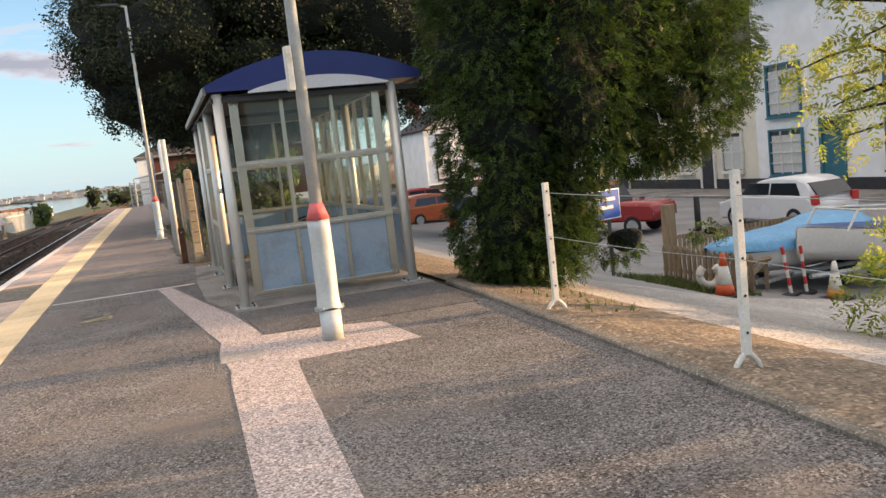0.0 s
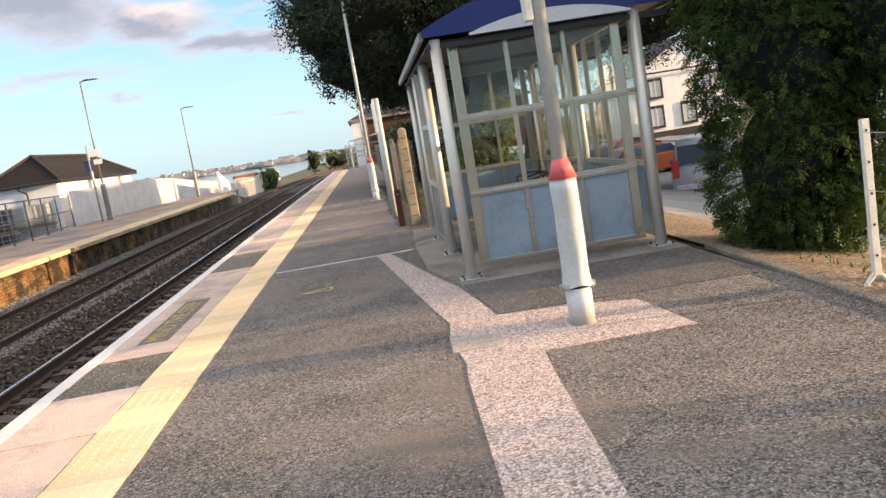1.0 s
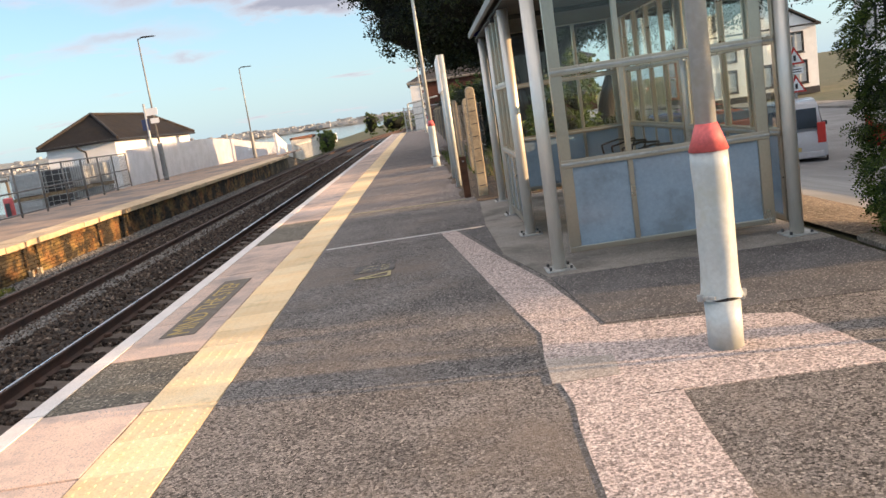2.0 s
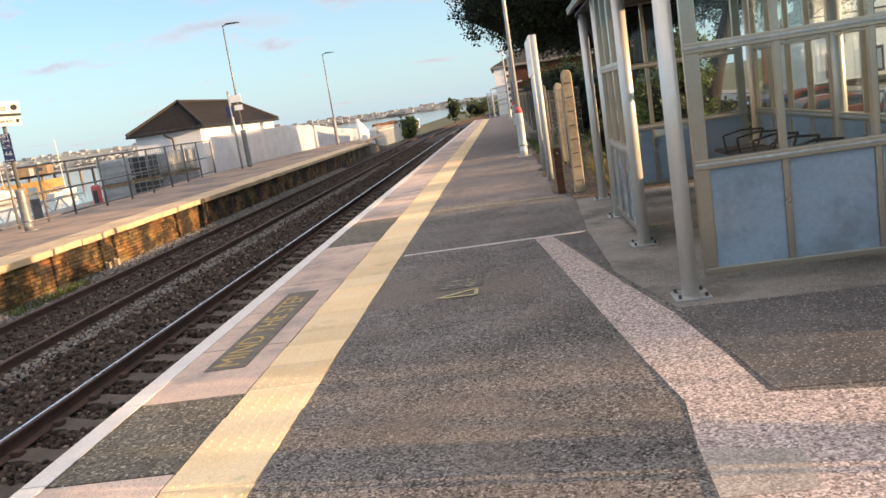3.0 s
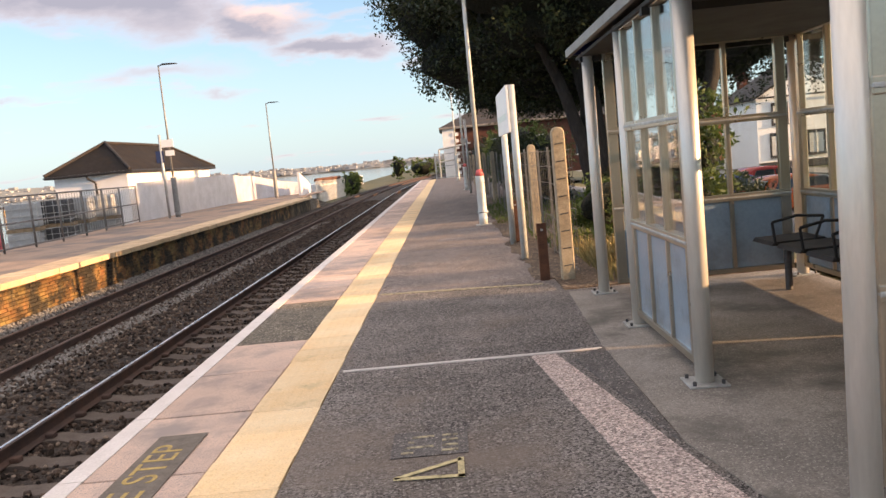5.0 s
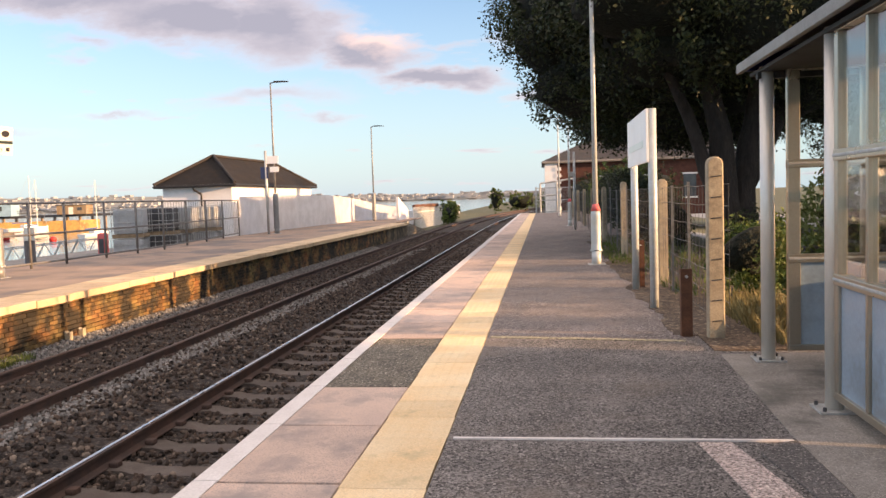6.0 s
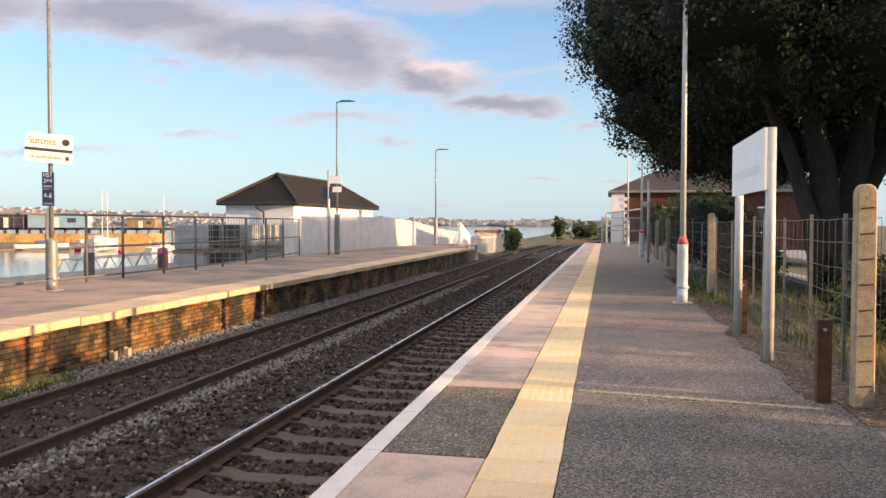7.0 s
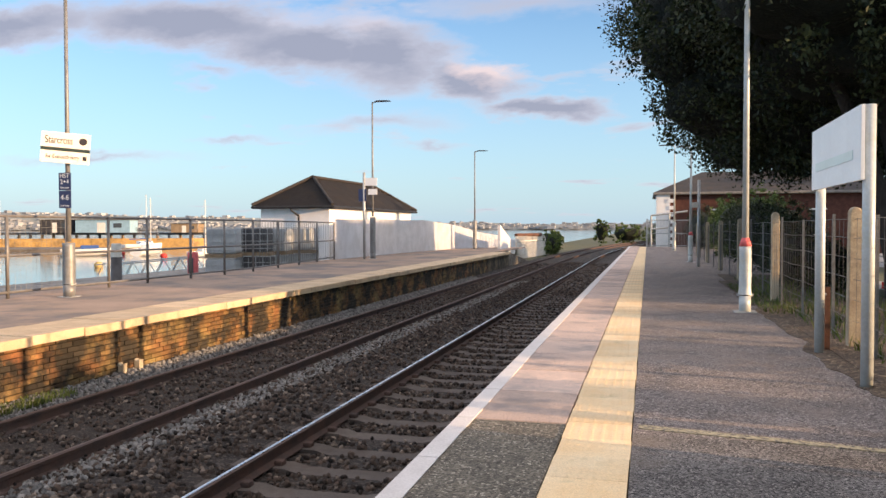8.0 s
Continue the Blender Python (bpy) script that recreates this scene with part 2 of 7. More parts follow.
def glass_mat(name, tint=(0.86, 0.97, 0.94), mirror=0.04, dust=0.0):
    m = bpy.data.materials.new(name)
    m.use_nodes = True
    nt = m.node_tree
    L = nt.links.new
    nt.nodes.remove(nt.nodes["Principled BSDF"])
    t = nt.nodes.new("ShaderNodeBsdfTransparent"); t.inputs[0].default_value = (*tint, 1)
    g = nt.nodes.new("ShaderNodeBsdfGlossy"); g.inputs["Roughness"].default_value = 0.02
    lw = nt.nodes.new("ShaderNodeLayerWeight"); lw.inputs[0].default_value = 0.5
    pw = nt.nodes.new("ShaderNodeMath"); pw.operation = "POWER"; pw.inputs[1].default_value = 4.0
    L(lw.outputs["Facing"], pw.inputs[0])
    ad = nt.nodes.new("ShaderNodeMath"); ad.operation = "MULTIPLY_ADD"; ad.inputs[1].default_value = 0.9; ad.inputs[2].default_value = 0.025 + mirror; ad.use_clamp = True
    L(pw.outputs[0], ad.inputs[0])
    ms = nt.nodes.new("ShaderNodeMixShader")
    L(ad.outputs[0], ms.inputs[0]); L(t.outputs[0], ms.inputs[1]); L(g.outputs[0], ms.inputs[2])
    if dust:
        tl_ = nt.nodes.new("ShaderNodeBsdfTranslucent"); tl_.inputs[0].default_value = (0.72, 0.82, 0.98, 1)
        n = nt.nodes.new("ShaderNodeTexNoise"); n.inputs["Scale"].default_value, n.inputs["Detail"].default_value = 3.0, 5.0
        r = nt.nodes.new("ShaderNodeMapRange"); r.inputs[3].default_value, r.inputs[4].default_value = dust * 0.6, dust * 1.4
        L(n.outputs["Fac"], r.inputs[0])
        md = nt.nodes.new("ShaderNodeMixShader")
        L(r.outputs[0], md.inputs[0]); L(ms.outputs[0], md.inputs[1]); L(tl_.outputs[0], md.inputs[2])
        ms = md
    L(ms.outputs[0], nt.nodes["Material Output"].inputs["Surface"])
    return m


ASPHALT = mat("asphalt", (0.185, 0.17, 0.163), 0.9, col2=(0.105, 0.097, 0.094), scale=1.3, fine=120, amount=0.75, bump=1.0, depth=0.009,
              grain=(98, 0.85, (0.38, 0.35, 0.325)), stain=(0.20, 0.165, 0.14), stain_scale=0.5, stain_pos=(0.50, 0.70))
ASPHALT_BROWN = mat("asphalt_brownish", (0.235, 0.198, 0.185), 0.9, col2=(0.14, 0.123, 0.117), scale=1.3, fine=130, amount=0.8, bump=0.9, depth=0.008, grain=(85, 0.7, (0.46, 0.41, 0.38)), stain=(0.27, 0.215, 0.185), stain_scale=0.6, stain_pos=(0.50, 0.70))
# Tan in the base colour imitates low sun on the platform opposite.
SUN_TINTED_ASPHALT = mat("worn_asphalt_sun_tinted", (0.37, 0.265, 0.20), 0.9, col2=(0.22, 0.17, 0.14), scale=0.7, fine=60, amount=0.35, bump=0.4, stain=(0.17, 0.15, 0.14), stain_scale=0.35, stain_pos=(0.5, 0.62))
ASPHALT_OLD = mat("asphalt_worn_patch", (0.12, 0.105, 0.085), 0.92, col2=(0.08, 0.07, 0.06), scale=3, fine=130, amount=0.5, bump=0.7, depth=0.006,
                  speck=(0.32, 0.27, 0.2), speck_scale=90, speck_amount=0.8)
ASPHALT_DARK = mat("asphalt_dark_patch", (0.13, 0.122, 0.12), 0.88, scale=2, fine=160, amount=0.35, bump=0.5, grain=(110, 0.45, (0.34, 0.31, 0.29)))
ROADMAT = mat("road_asphalt", (0.27, 0.27, 0.27), 0.85, scale=0.6, fine=60, amount=0.3, bump=0.3, stain=(0.20, 0.20, 0.20), stain_scale=0.3)
AGGREGATE = mat("exposed_aggregate_pink", (0.47, 0.385, 0.36), 0.92, col2=(0.42, 0.35, 0.33), scale=3, fine=95, amount=0.75, bump=0.9, depth=0.008,
                grain=(95, 0.6, (0.74, 0.66, 0.62)))
CONCRETE = mat("concrete", (0.285, 0.262, 0.24), 0.9, col2=(0.185, 0.172, 0.158), scale=1.7, fine=70, amount=0.4, bump=0.4, grain=(150, 0.2, (0.4, 0.38, 0.34)),
               stain=(0.11, 0.105, 0.095), stain_scale=0.9)
PALE_PATCH = mat("pale_concrete_patch", (0.43, 0.375, 0.335), 0.9, col2=(0.33, 0.29, 0.26), scale=4, fine=80, amount=0.4, bump=0.5, grain=(120, 0.3, (0.55, 0.5, 0.46)))
KERB = mat("dirty_kerb_concrete", (0.20, 0.175, 0.145), 0.93, col2=(0.13, 0.115, 0.095), scale=3, fine=60, amount=0.4, bump=0.6, grain=(90, 0.35, (0.36, 0.32, 0.27)))
CONC_POST = mat("weathered_concrete", (0.46, 0.39, 0.28), 0.95, col2=(0.34, 0.28, 0.2), scale=5, fine=80, amount=0.4, bump=0.8, depth=0.006, stain=(0.24, 0.2, 0.15), stain_scale=4)
COPING = mat("coping_slab_pinkish", (0.66, 0.49, 0.40), 0.88, col2=(0.54, 0.41, 0.35), scale=2.5, fine=140, amount=0.3, bump=0.4, rand=0.16, placed=True, speck=(0.3, 0.26, 0.25), speck_scale=120,
             stain=(0.33, 0.28, 0.26), stain_scale=1.3)
OPP_COPING = mat("buff_coping_slab", (0.64, 0.48, 0.31), 0.88, col2=(0.50, 0.37, 0.24), scale=2.5, fine=90, amount=0.3, bump=0.4, rand=0.12, placed=True, stain=(0.36, 0.28, 0.2), stain_scale=1.6, stain_pos=(0.56, 0.72))
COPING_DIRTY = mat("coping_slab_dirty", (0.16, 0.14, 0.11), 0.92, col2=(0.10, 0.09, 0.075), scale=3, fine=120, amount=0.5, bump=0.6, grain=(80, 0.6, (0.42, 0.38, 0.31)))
WHITE_LINE = mat("white_edge_paint", (0.74, 0.70, 0.68), 0.8, col2=(0.62, 0.58, 0.56), scale=4, fine=90, amount=0.2, bump=0.25, stain=(0.45, 0.42, 0.4), stain_scale=5, stain_pos=(0.62, 0.75))
TACTILE = mat("tactile_yellow", (0.80, 0.58, 0.33), 0.85, col2=(0.82, 0.66, 0.44), scale=2.2, fine=110, amount=0.25, bump=0.3, rand=0.12, placed=True, stain=(0.56, 0.45, 0.27), stain_scale=2.5, stain_pos=(0.58, 0.72))
YELLOW_PAINT = mat("faded_yellow_paint", (0.55, 0.40, 0.15), 0.85, scale=12, fine=120, amount=0.4, stain=(0.14, 0.12, 0.09), stain_scale=18, stain_pos=(0.58, 0.68))
PANEL_PAINT = mat("dark_stencil_ground", (0.19, 0.165, 0.14), 0.9, scale=10, fine=120, amount=0.3, stain=(0.25, 0.2, 0.18), stain_scale=14, stain_pos=(0.6, 0.72))
WORN_CREAM = mat("worn_cream_paint", (0.60, 0.52, 0.30), 0.9, scale=14, fine=120, amount=0.4, stain=(0.16, 0.15, 0.12), stain_scale=26, stain_pos=(0.58, 0.68))
GHOST_PAINT = mat("worn_pale_paint", (0.46, 0.41, 0.28), 0.9, scale=14, fine=120, amount=0.4, stain=(0.10, 0.095, 0.09), stain_scale=30, stain_pos=(0.48, 0.6))
STEEL = mat("brushed_stainless_steel", (0.72, 0.69, 0.63), 0.42, 0.42, scale=3, fine=60, amount=0.1, bump=0.03, stretch=(1, 1, 0.15))
FRAME_STEEL = mat("dull_frame_steel", (0.44, 0.40, 0.33), 0.30, 0.85, scale=3, fine=60, amount=0.08, bump=0.02)
GALV = mat("galvanised_steel", (0.52, 0.54, 0.54), 0.5, 0.45, scale=7, fine=40, amount=0.25, bump=0.1, stain=(0.36, 0.36, 0.35), stain_scale=6)
POLE_PAINT = mat("pale_grey_painted_steel", (0.53, 0.57, 0.57), 0.42, 0.1, scale=4, fine=40, amount=0.15, bump=0.1, stain=(0.44, 0.46, 0.41), stain_scale=3)
# Darker copy of the pole paint: backlit shade of the posts opposite in colour.
POLE_SILHOUETTE = mat("pole_steel_silhouette", (0.26, 0.27, 0.275), 0.5, 0.35, scale=5, fine=40, amount=0.25, bump=0.1, stain=(0.18, 0.17, 0.16), stain_scale=4)
RAILING = mat("weathered_railing_steel", (0.22, 0.21, 0.20), 0.55, 0.4, scale=6, fine=40, amount=0.3, bump=0.1)
DARK_METAL = mat("dark_grey_metal", (0.10, 0.10, 0.105), 0.5, 0.5, scale=6, fine=60, amount=0.3, bump=0.1)
BLACK = mat("black_rubber", (0.02, 0.02, 0.022), 0.6, scale=6, fine=60, amount=0.3, bump=0.1)
RUST = mat("rusty_iron", (0.16, 0.07, 0.04), 0.85, 0.2, col2=(0.09, 0.045, 0.03), scale=9, fine=70, amount=0.45, bump=0.5)
RAIL_SIDE = mat("rusted_rail", (0.095, 0.055, 0.042), 0.85, 0.1, col2=(0.06, 0.044, 0.04), scale=4, fine=50, amount=0.3, bump=0.3)
RAIL_TOP = mat("polished_rail_head", (0.80, 0.76, 0.74), 0.28, 1.0, scale=3, fine=40, amount=0.1, bump=0.02)
RAIL_TOP_DULL = mat("dull_rail_head", (0.13, 0.085, 0.07), 0.6, 0.4, scale=3, fine=40, amount=0.2, bump=0.05)
SLEEPER = mat("concrete_sleeper", (0.115, 0.096, 0.084), 0.92, col2=(0.078, 0.065, 0.057), scale=4, fine=60, amount=0.35, bump=0.5, rand=0.16, placed=True, stain=(0.09, 0.07, 0.06), stain_scale=3)
BALLAST_BED = mat("ballast_dirt", (0.040, 0.031, 0.026), 0.97, scale=6, fine=40, amount=0.6, bump=1.0, depth=0.03, speck=(0.085, 0.068, 0.057), speck_scale=28, speck_amount=0.7)
BALLAST_BROWN = mat("ballast_brown_stone", (0.064, 0.047, 0.039), 0.95, scale=12, fine=60, amount=0.4, bump=0.4, island=0.9)
BALLAST_GREY = mat("ballast_grey_stone", (0.23, 0.225, 0.22), 0.92, scale=12, fine=60, amount=0.35, bump=0.4, island=0.45)
BRICK = mat("stock_brick", (0.21, 0.15, 0.055), 0.93, col2=(0.20, 0.08, 0.032), scale=2.2, fine=60, amount=0.4, bump=0.6, rand=0.45, placed=True, stretch=(1, 0.7, 0.8), stain=(0.028, 0.023, 0.016), stain_scale=2.1, stain_pos=(0.40, 0.55))
BRICK_FAR = mat("stock_brick_rest", (0.21, 0.15, 0.055), 0.93, col2=(0.20, 0.08, 0.032), scale=2.2, fine=60, amount=0.4, bump=0.6, island=0.45, placed=True, stretch=(1, 0.7, 0.8), stain=(0.028, 0.023, 0.016), stain_scale=2.1, stain_pos=(0.40, 0.55))
MORTAR = mat("mortar", (0.17, 0.13, 0.075), 0.97, scale=5, fine=60, amount=0.4, bump=0.6, placed=True, stretch=(1, 0.7, 0.8), stain=(0.026, 0.022, 0.016), stain_scale=2.1, stain_pos=(0.40, 0.55))
BLUE_ROOF = mat("navy_blue_fascia", (0.012, 0.022, 0.14), 0.35, scale=3, fine=50, amount=0.15, bump=0.05)
ROOF_GREY = mat("roof_sheet_grey", (0.30, 0.29, 0.27), 0.5, 0.5, scale=3, fine=50, amount=0.2, bump=0.08)
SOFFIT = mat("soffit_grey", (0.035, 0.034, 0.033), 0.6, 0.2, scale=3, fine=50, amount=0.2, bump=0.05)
BLUE_PANEL = mat("grey_blue_panel", (0.265, 0.365, 0.46), 0.10, scale=1.5, fine=40, amount=0.12, bump=0.02, spec=0.9, rough_var=0.05, stain=(0.18, 0.235, 0.28), stain_scale=2)
WHITE_FASCIA = mat("pale_grey_fascia", (0.60, 0.62, 0.66), 0.5, scale=3, fine=50, amount=0.1, bump=0.03)
GLASS = glass_mat("shelter_glass", (0.96, 0.985, 0.98), 0.0)
GLASS_FRONT = glass_mat("shelter_front_glass", (0.95, 0.98, 0.985), 0.04)
GLASS_DUSTY = glass_mat("shelter_dusty_glass", (0.93, 0.985, 0.965), 0.0, 0.001)
CARGLASS = mat("car_glass", (0.02, 0.024, 0.028), 0.06, scale=3, fine=20, amount=0.1, bump=0, spec=0.6)
WINGLASS = mat("window_glass", (0.06, 0.07, 0.08), 0.08, scale=2, fine=20, amount=0.3, bump=0, spec=0.6)
RED_PAINT = mat("faded_red_paint", (0.72, 0.15, 0.15), 0.6, scale=6, fine=60, amount=0.25, bump=0.1, stain=(0.66, 0.5, 0.45), stain_scale=9, stain_pos=(0.62, 0.7))
RED_BRIGHT = mat("red_plastic", (0.55, 0.04, 0.03), 0.5, scale=5, fine=40, amount=0.2, bump=0.05)
WHITE_BOARD = mat("white_sign_face", (0.86, 0.88, 0.89), 0.4, scale=3, fine=30, amount=0.05, bump=0.02)
WHITE_PAINT = mat("white_paint_weathered", (0.72, 0.70, 0.64), 0.7, scale=5, fine=60, amount=0.2, bump=0.15, stain=(0.45, 0.42, 0.34), stain_scale=7, stain_pos=(0.58, 0.72))
CREAM_SIGN = mat("cream_sign_face", (0.86, 0.82, 0.72), 0.4, scale=3, fine=30, amount=0.05, bump=0.02)
NAVY = mat("navy_sign_face", (0.03, 0.045, 0.12), 0.4, scale=3, fine=30, amount=0.1, bump=0.02)
BLUE_SIGN = mat("blue_sign_face", (0.04, 0.12, 0.48), 0.4, scale=3, fine=30, amount=0.1, bump=0.02)
INK = mat("black_print", (0.03, 0.03, 0.035), 0.6, scale=3, fine=30, amount=0.1, bump=0)
WHITE_INK = mat("white_print", (0.8, 0.8, 0.8), 0.6, scale=3, fine=30, amount=0.05, bump=0)
GREEN_BAND = mat("dark_sign_band", (0.03, 0.05, 0.045), 0.5, scale=3, fine=30, amount=0.1, bump=0)
RENDER_WHITE = mat("white_render", (0.90, 0.89, 0.88), 0.85, scale=1.2, fine=50, amount=0.12, bump=0.15, stain=(0.80, 0.785, 0.76), stain_scale=0.7)
RENDER_CREAM = mat("cream_render", (0.76, 0.69, 0.57), 0.85, scale=1.2, fine=50, amount=0.12, bump=0.15)
CORRUGATED = mat("white_corrugated_sheet", (0.78, 0.78, 0.80), 0.55, scale=1.5, fine=30, amount=0.15, bump=0.05, stain=(0.66, 0.66, 0.67), stain_scale=1.5)
SLATE = mat("roof_slate", (0.036, 0.032, 0.032), 0.8, col2=(0.022, 0.020, 0.022), scale=3, fine=30, amount=0.4, bump=0.4, rand=0.15, stain=(0.05, 0.038, 0.03), stain_scale=1.5)
RED_BRICK = mat("red_brick_wall", (0.12, 0.048, 0.035), 0.92, scale=3, fine=24, amount=0.4, bump=0.3)
ORANGE_RENDER = mat("orange_painted_wall", (0.55, 0.17, 0.07), 0.85, scale=3, fine=24, amount=0.25, bump=0.2)
TEAL = mat("teal_paint", (0.03, 0.15, 0.20), 0.5, scale=4, fine=40, amount=0.15, bump=0.05)
CURTAIN = mat("net_curtain", (0.62, 0.62, 0.6), 0.9, scale=8, fine=40, amount=0.25, bump=0.1, stretch=(1, 6, 1))
PLINTH = mat("black_plinth", (0.045, 0.045, 0.05), 0.8, scale=3, fine=40, amount=0.3, bump=0.2)
SOIL = mat("dark_brown_soil", (0.13, 0.095, 0.07), 0.97, col2=(0.075, 0.058, 0.045), scale=3, fine=40, amount=0.5, bump=0.9, depth=0.02, grain=(38, 0.5, (0.3, 0.24, 0.17)))
FENCE_METAL = mat("dull_fence_metal", (0.20, 0.20, 0.19), 0.6, 0.4, scale=7, fine=40, amount=0.3, bump=0.1)
BALLAST_PALE = mat("ballast_pale_brown_stone", (0.19, 0.155, 0.13), 0.95, scale=12, fine=60, amount=0.4, bump=0.4, island=0.6)
PALE_STRIPE = mat("pale_mint_stripe", (0.70, 0.80, 0.77), 0.4, scale=3, fine=30, amount=0.05, bump=0.02)
EARTH = mat("bare_earth", (0.24, 0.185, 0.135), 0.97, col2=(0.155, 0.12, 0.088), scale=3, fine=40, amount=0.5, bump=0.8, depth=0.02, grain=(45, 0.4, (0.4, 0.33, 0.25)))
GRAVEL = mat("pale_gravel", (0.46, 0.435, 0.415), 0.95, col2=(0.33, 0.305, 0.29), scale=0.9, fine=60, amount=0.5, bump=0.7, depth=0.012, grain=(55, 0.45, (0.6, 0.57, 0.55)))
FIELD = mat("rough_ground", (0.11, 0.105, 0.06), 0.97, col2=(0.07, 0.08, 0.04), scale=0.4, fine=8, amount=0.5, bump=0.5, depth=0.05)
MUD = mat("estuary_shore", (0.17, 0.14, 0.11), 0.8, scale=0.5, fine=8, amount=0.4, bump=0.5, depth=0.05)
WATER = mat("estuary_water", (0.12, 0.16, 0.19), 0.08, scale=0.3, fine=3.5, amount=0.15, bump=0.18, depth=0.05, spec=0.5, stretch=(1, 0.4, 1), rough_var=0.03)
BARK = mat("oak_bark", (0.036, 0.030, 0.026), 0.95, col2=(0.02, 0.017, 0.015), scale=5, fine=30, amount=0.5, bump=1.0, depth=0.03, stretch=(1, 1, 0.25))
WOOD = mat("weathered_wood", (0.30, 0.22, 0.14), 0.9, col2=(0.2, 0.145, 0.09), scale=4, fine=40, amount=0.4, bump=0.5, stretch=(1, 1, 0.12))
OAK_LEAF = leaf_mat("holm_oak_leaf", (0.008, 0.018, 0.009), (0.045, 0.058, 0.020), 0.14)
YEW_LEAF = leaf_mat("yew_leaf", (0.011, 0.030, 0.011), (0.090, 0.145, 0.026), 0.36)
BUSH_LEAF = leaf_mat("shrub_leaf", (0.045, 0.085, 0.02), (0.13, 0.17, 0.045), 0.3)
ASH_LEAF = leaf_mat("yellow_green_leaf", (0.15, 0.24, 0.04), (0.45, 0.45, 0.09), 0.5)
DRY_GRASS = leaf_mat("dry_grass_blade", (0.22, 0.19, 0.08), (0.42, 0.34, 0.16), 0.3)
GREEN_GRASS = leaf_mat("green_grass_blade", (0.06, 0.10, 0.025), (0.14, 0.17, 0.05), 0.3)
# near-black: the shade deep inside a crown, put into the colour
CROWN_SHADE = mat("crown_shade", (0.006, 0.011, 0.006), 0.95, scale=4, fine=14, amount=0.5, bump=0.8, depth=0.1)


# ---- building helpers ----
def box(bm, x0, x1, y0, y1, z0, z1, bev=0.0):
    r = bmesh.ops.create_cube(bm, size=1.0, matrix=Matrix.LocRotScale(((x0 + x1) / 2, (y0 + y1) / 2, (z0 + z1) / 2), None, (x1 - x0, y1 - y0, z1 - z0)))
    if bev:
        es = list({e for v in r["verts"] for e in v.link_edges})
        bmesh.ops.bevel(bm, geom=es, offset=bev, segments=2, affect="EDGES", profile=0.6)
    return bm


def tube(bm, p0, p1, r0, r1=None, n=12, caps=True):
    p0, p1 = Vector(p0), Vector(p1)
    r1 = r0 if r1 is None else r1
    q = (p1 - p0).to_track_quat("Z", "Y").to_matrix().to_4x4()
    m = Matrix.Translation((p0 + p1) / 2) @ q
    bmesh.ops.create_cone(bm, cap_ends=caps, segments=n, radius1=r0, radius2=r1, depth=(p1 - p0).length, matrix=m)
    return bm


def ball(bm, c, r, n=2, sc=(1, 1, 1)):
    bmesh.ops.create_icosphere(bm, subdivisions=n, radius=r, matrix=Matrix.LocRotScale(c, None, sc))
    return bm


def prism(bm, pts, axis, a, b):
    """A flat outline, in the two other axes' order, drawn out along an axis from a to b."""
    def at(p, v):
        return {"x": (v, p[0], p[1]), "y": (p[0], v, p[1]), "z": (p[0], p[1], v)}[axis]
    lo, hi = [bm.verts.new(at(p, a)) for p in pts], [bm.verts.new(at(p, b)) for p in pts]
    bm.faces.new(lo), bm.faces.new(hi)
    for i in range(len(pts)):
        j = (i + 1) % len(pts)
        bm.faces.new((lo[i], lo[j], hi[j], hi[i]))
    bmesh.ops.recalc_face_normals(bm, faces=bm.faces)
    return bm


def B():
    return bmesh.new()


def data_of(bm, name, material, smooth=False):
    me = bpy.data.meshes.new(name)
    bm.to_mesh(me)
    bm.free()
    me.materials.append(material)
    if smooth:
        for p in me.polygons:
            p.use_smooth = len(p.vertices) == 4 or len(p.vertices) == 3
    return me


def part(name, bm, material, parent=None, label="", smooth=False, at=None):
    ob = new(name, data_of(bm, name, material, smooth))
    if parent is not None:
        ob.parent = parent
    if at is not None:
        ob.matrix_basis = at if isinstance(at, Matrix) else Matrix.Translation(at)
    if label:
        ob["label"] = label
    return ob


def thing(name, at, label, category, group="", kind=""):
    ob = new(name)
    ob.matrix_basis = at if isinstance(at, Matrix) else Matrix.Translation(at)
    ob.empty_display_size = 0.2
    return tagged(ob, label, category, group, kind)


def setting(name, bm, material, label, category):
    return tagged(part(name, bm, material), label, category, kind="structure")


def raw(name, verts, faces, material, parent=None, smooth=False):
    me = bpy.data.meshes.new(name)
    me.from_pydata(verts.tolist() if hasattr(verts, "tolist") else verts, [], faces.tolist() if hasattr(faces, "tolist") else faces)
    me.materials.append(material)
    if smooth:
        me.polygons.foreach_set("use_smooth", [True] * len(me.polygons))
    ob = new(name, me)
    if parent is not None:
        ob.parent = parent
    return ob


def words(text, size, material, parent, m, name="lettering", extrude=0.001, align="CENTER"):
    cu = bpy.data.curves.new(name, "FONT")
    cu.body, cu.size, cu.extrude, cu.align_x, cu.align_y = text, size, extrude, align, "CENTER"
    tmp = bpy.data.objects.new(name, cu)
    scene.collection.objects.link(tmp)
    me = bpy.data.meshes.new_from_object(tmp.evaluated_get(bpy.context.evaluated_depsgraph_get()))
    bpy.data.objects.remove(tmp)
    me.materials.clear(), me.materials.append(material)
    ob = new(name, me)
    ob.parent = parent
    ob.matrix_basis = m
    return ob


rng = np.random.default_rng(7)


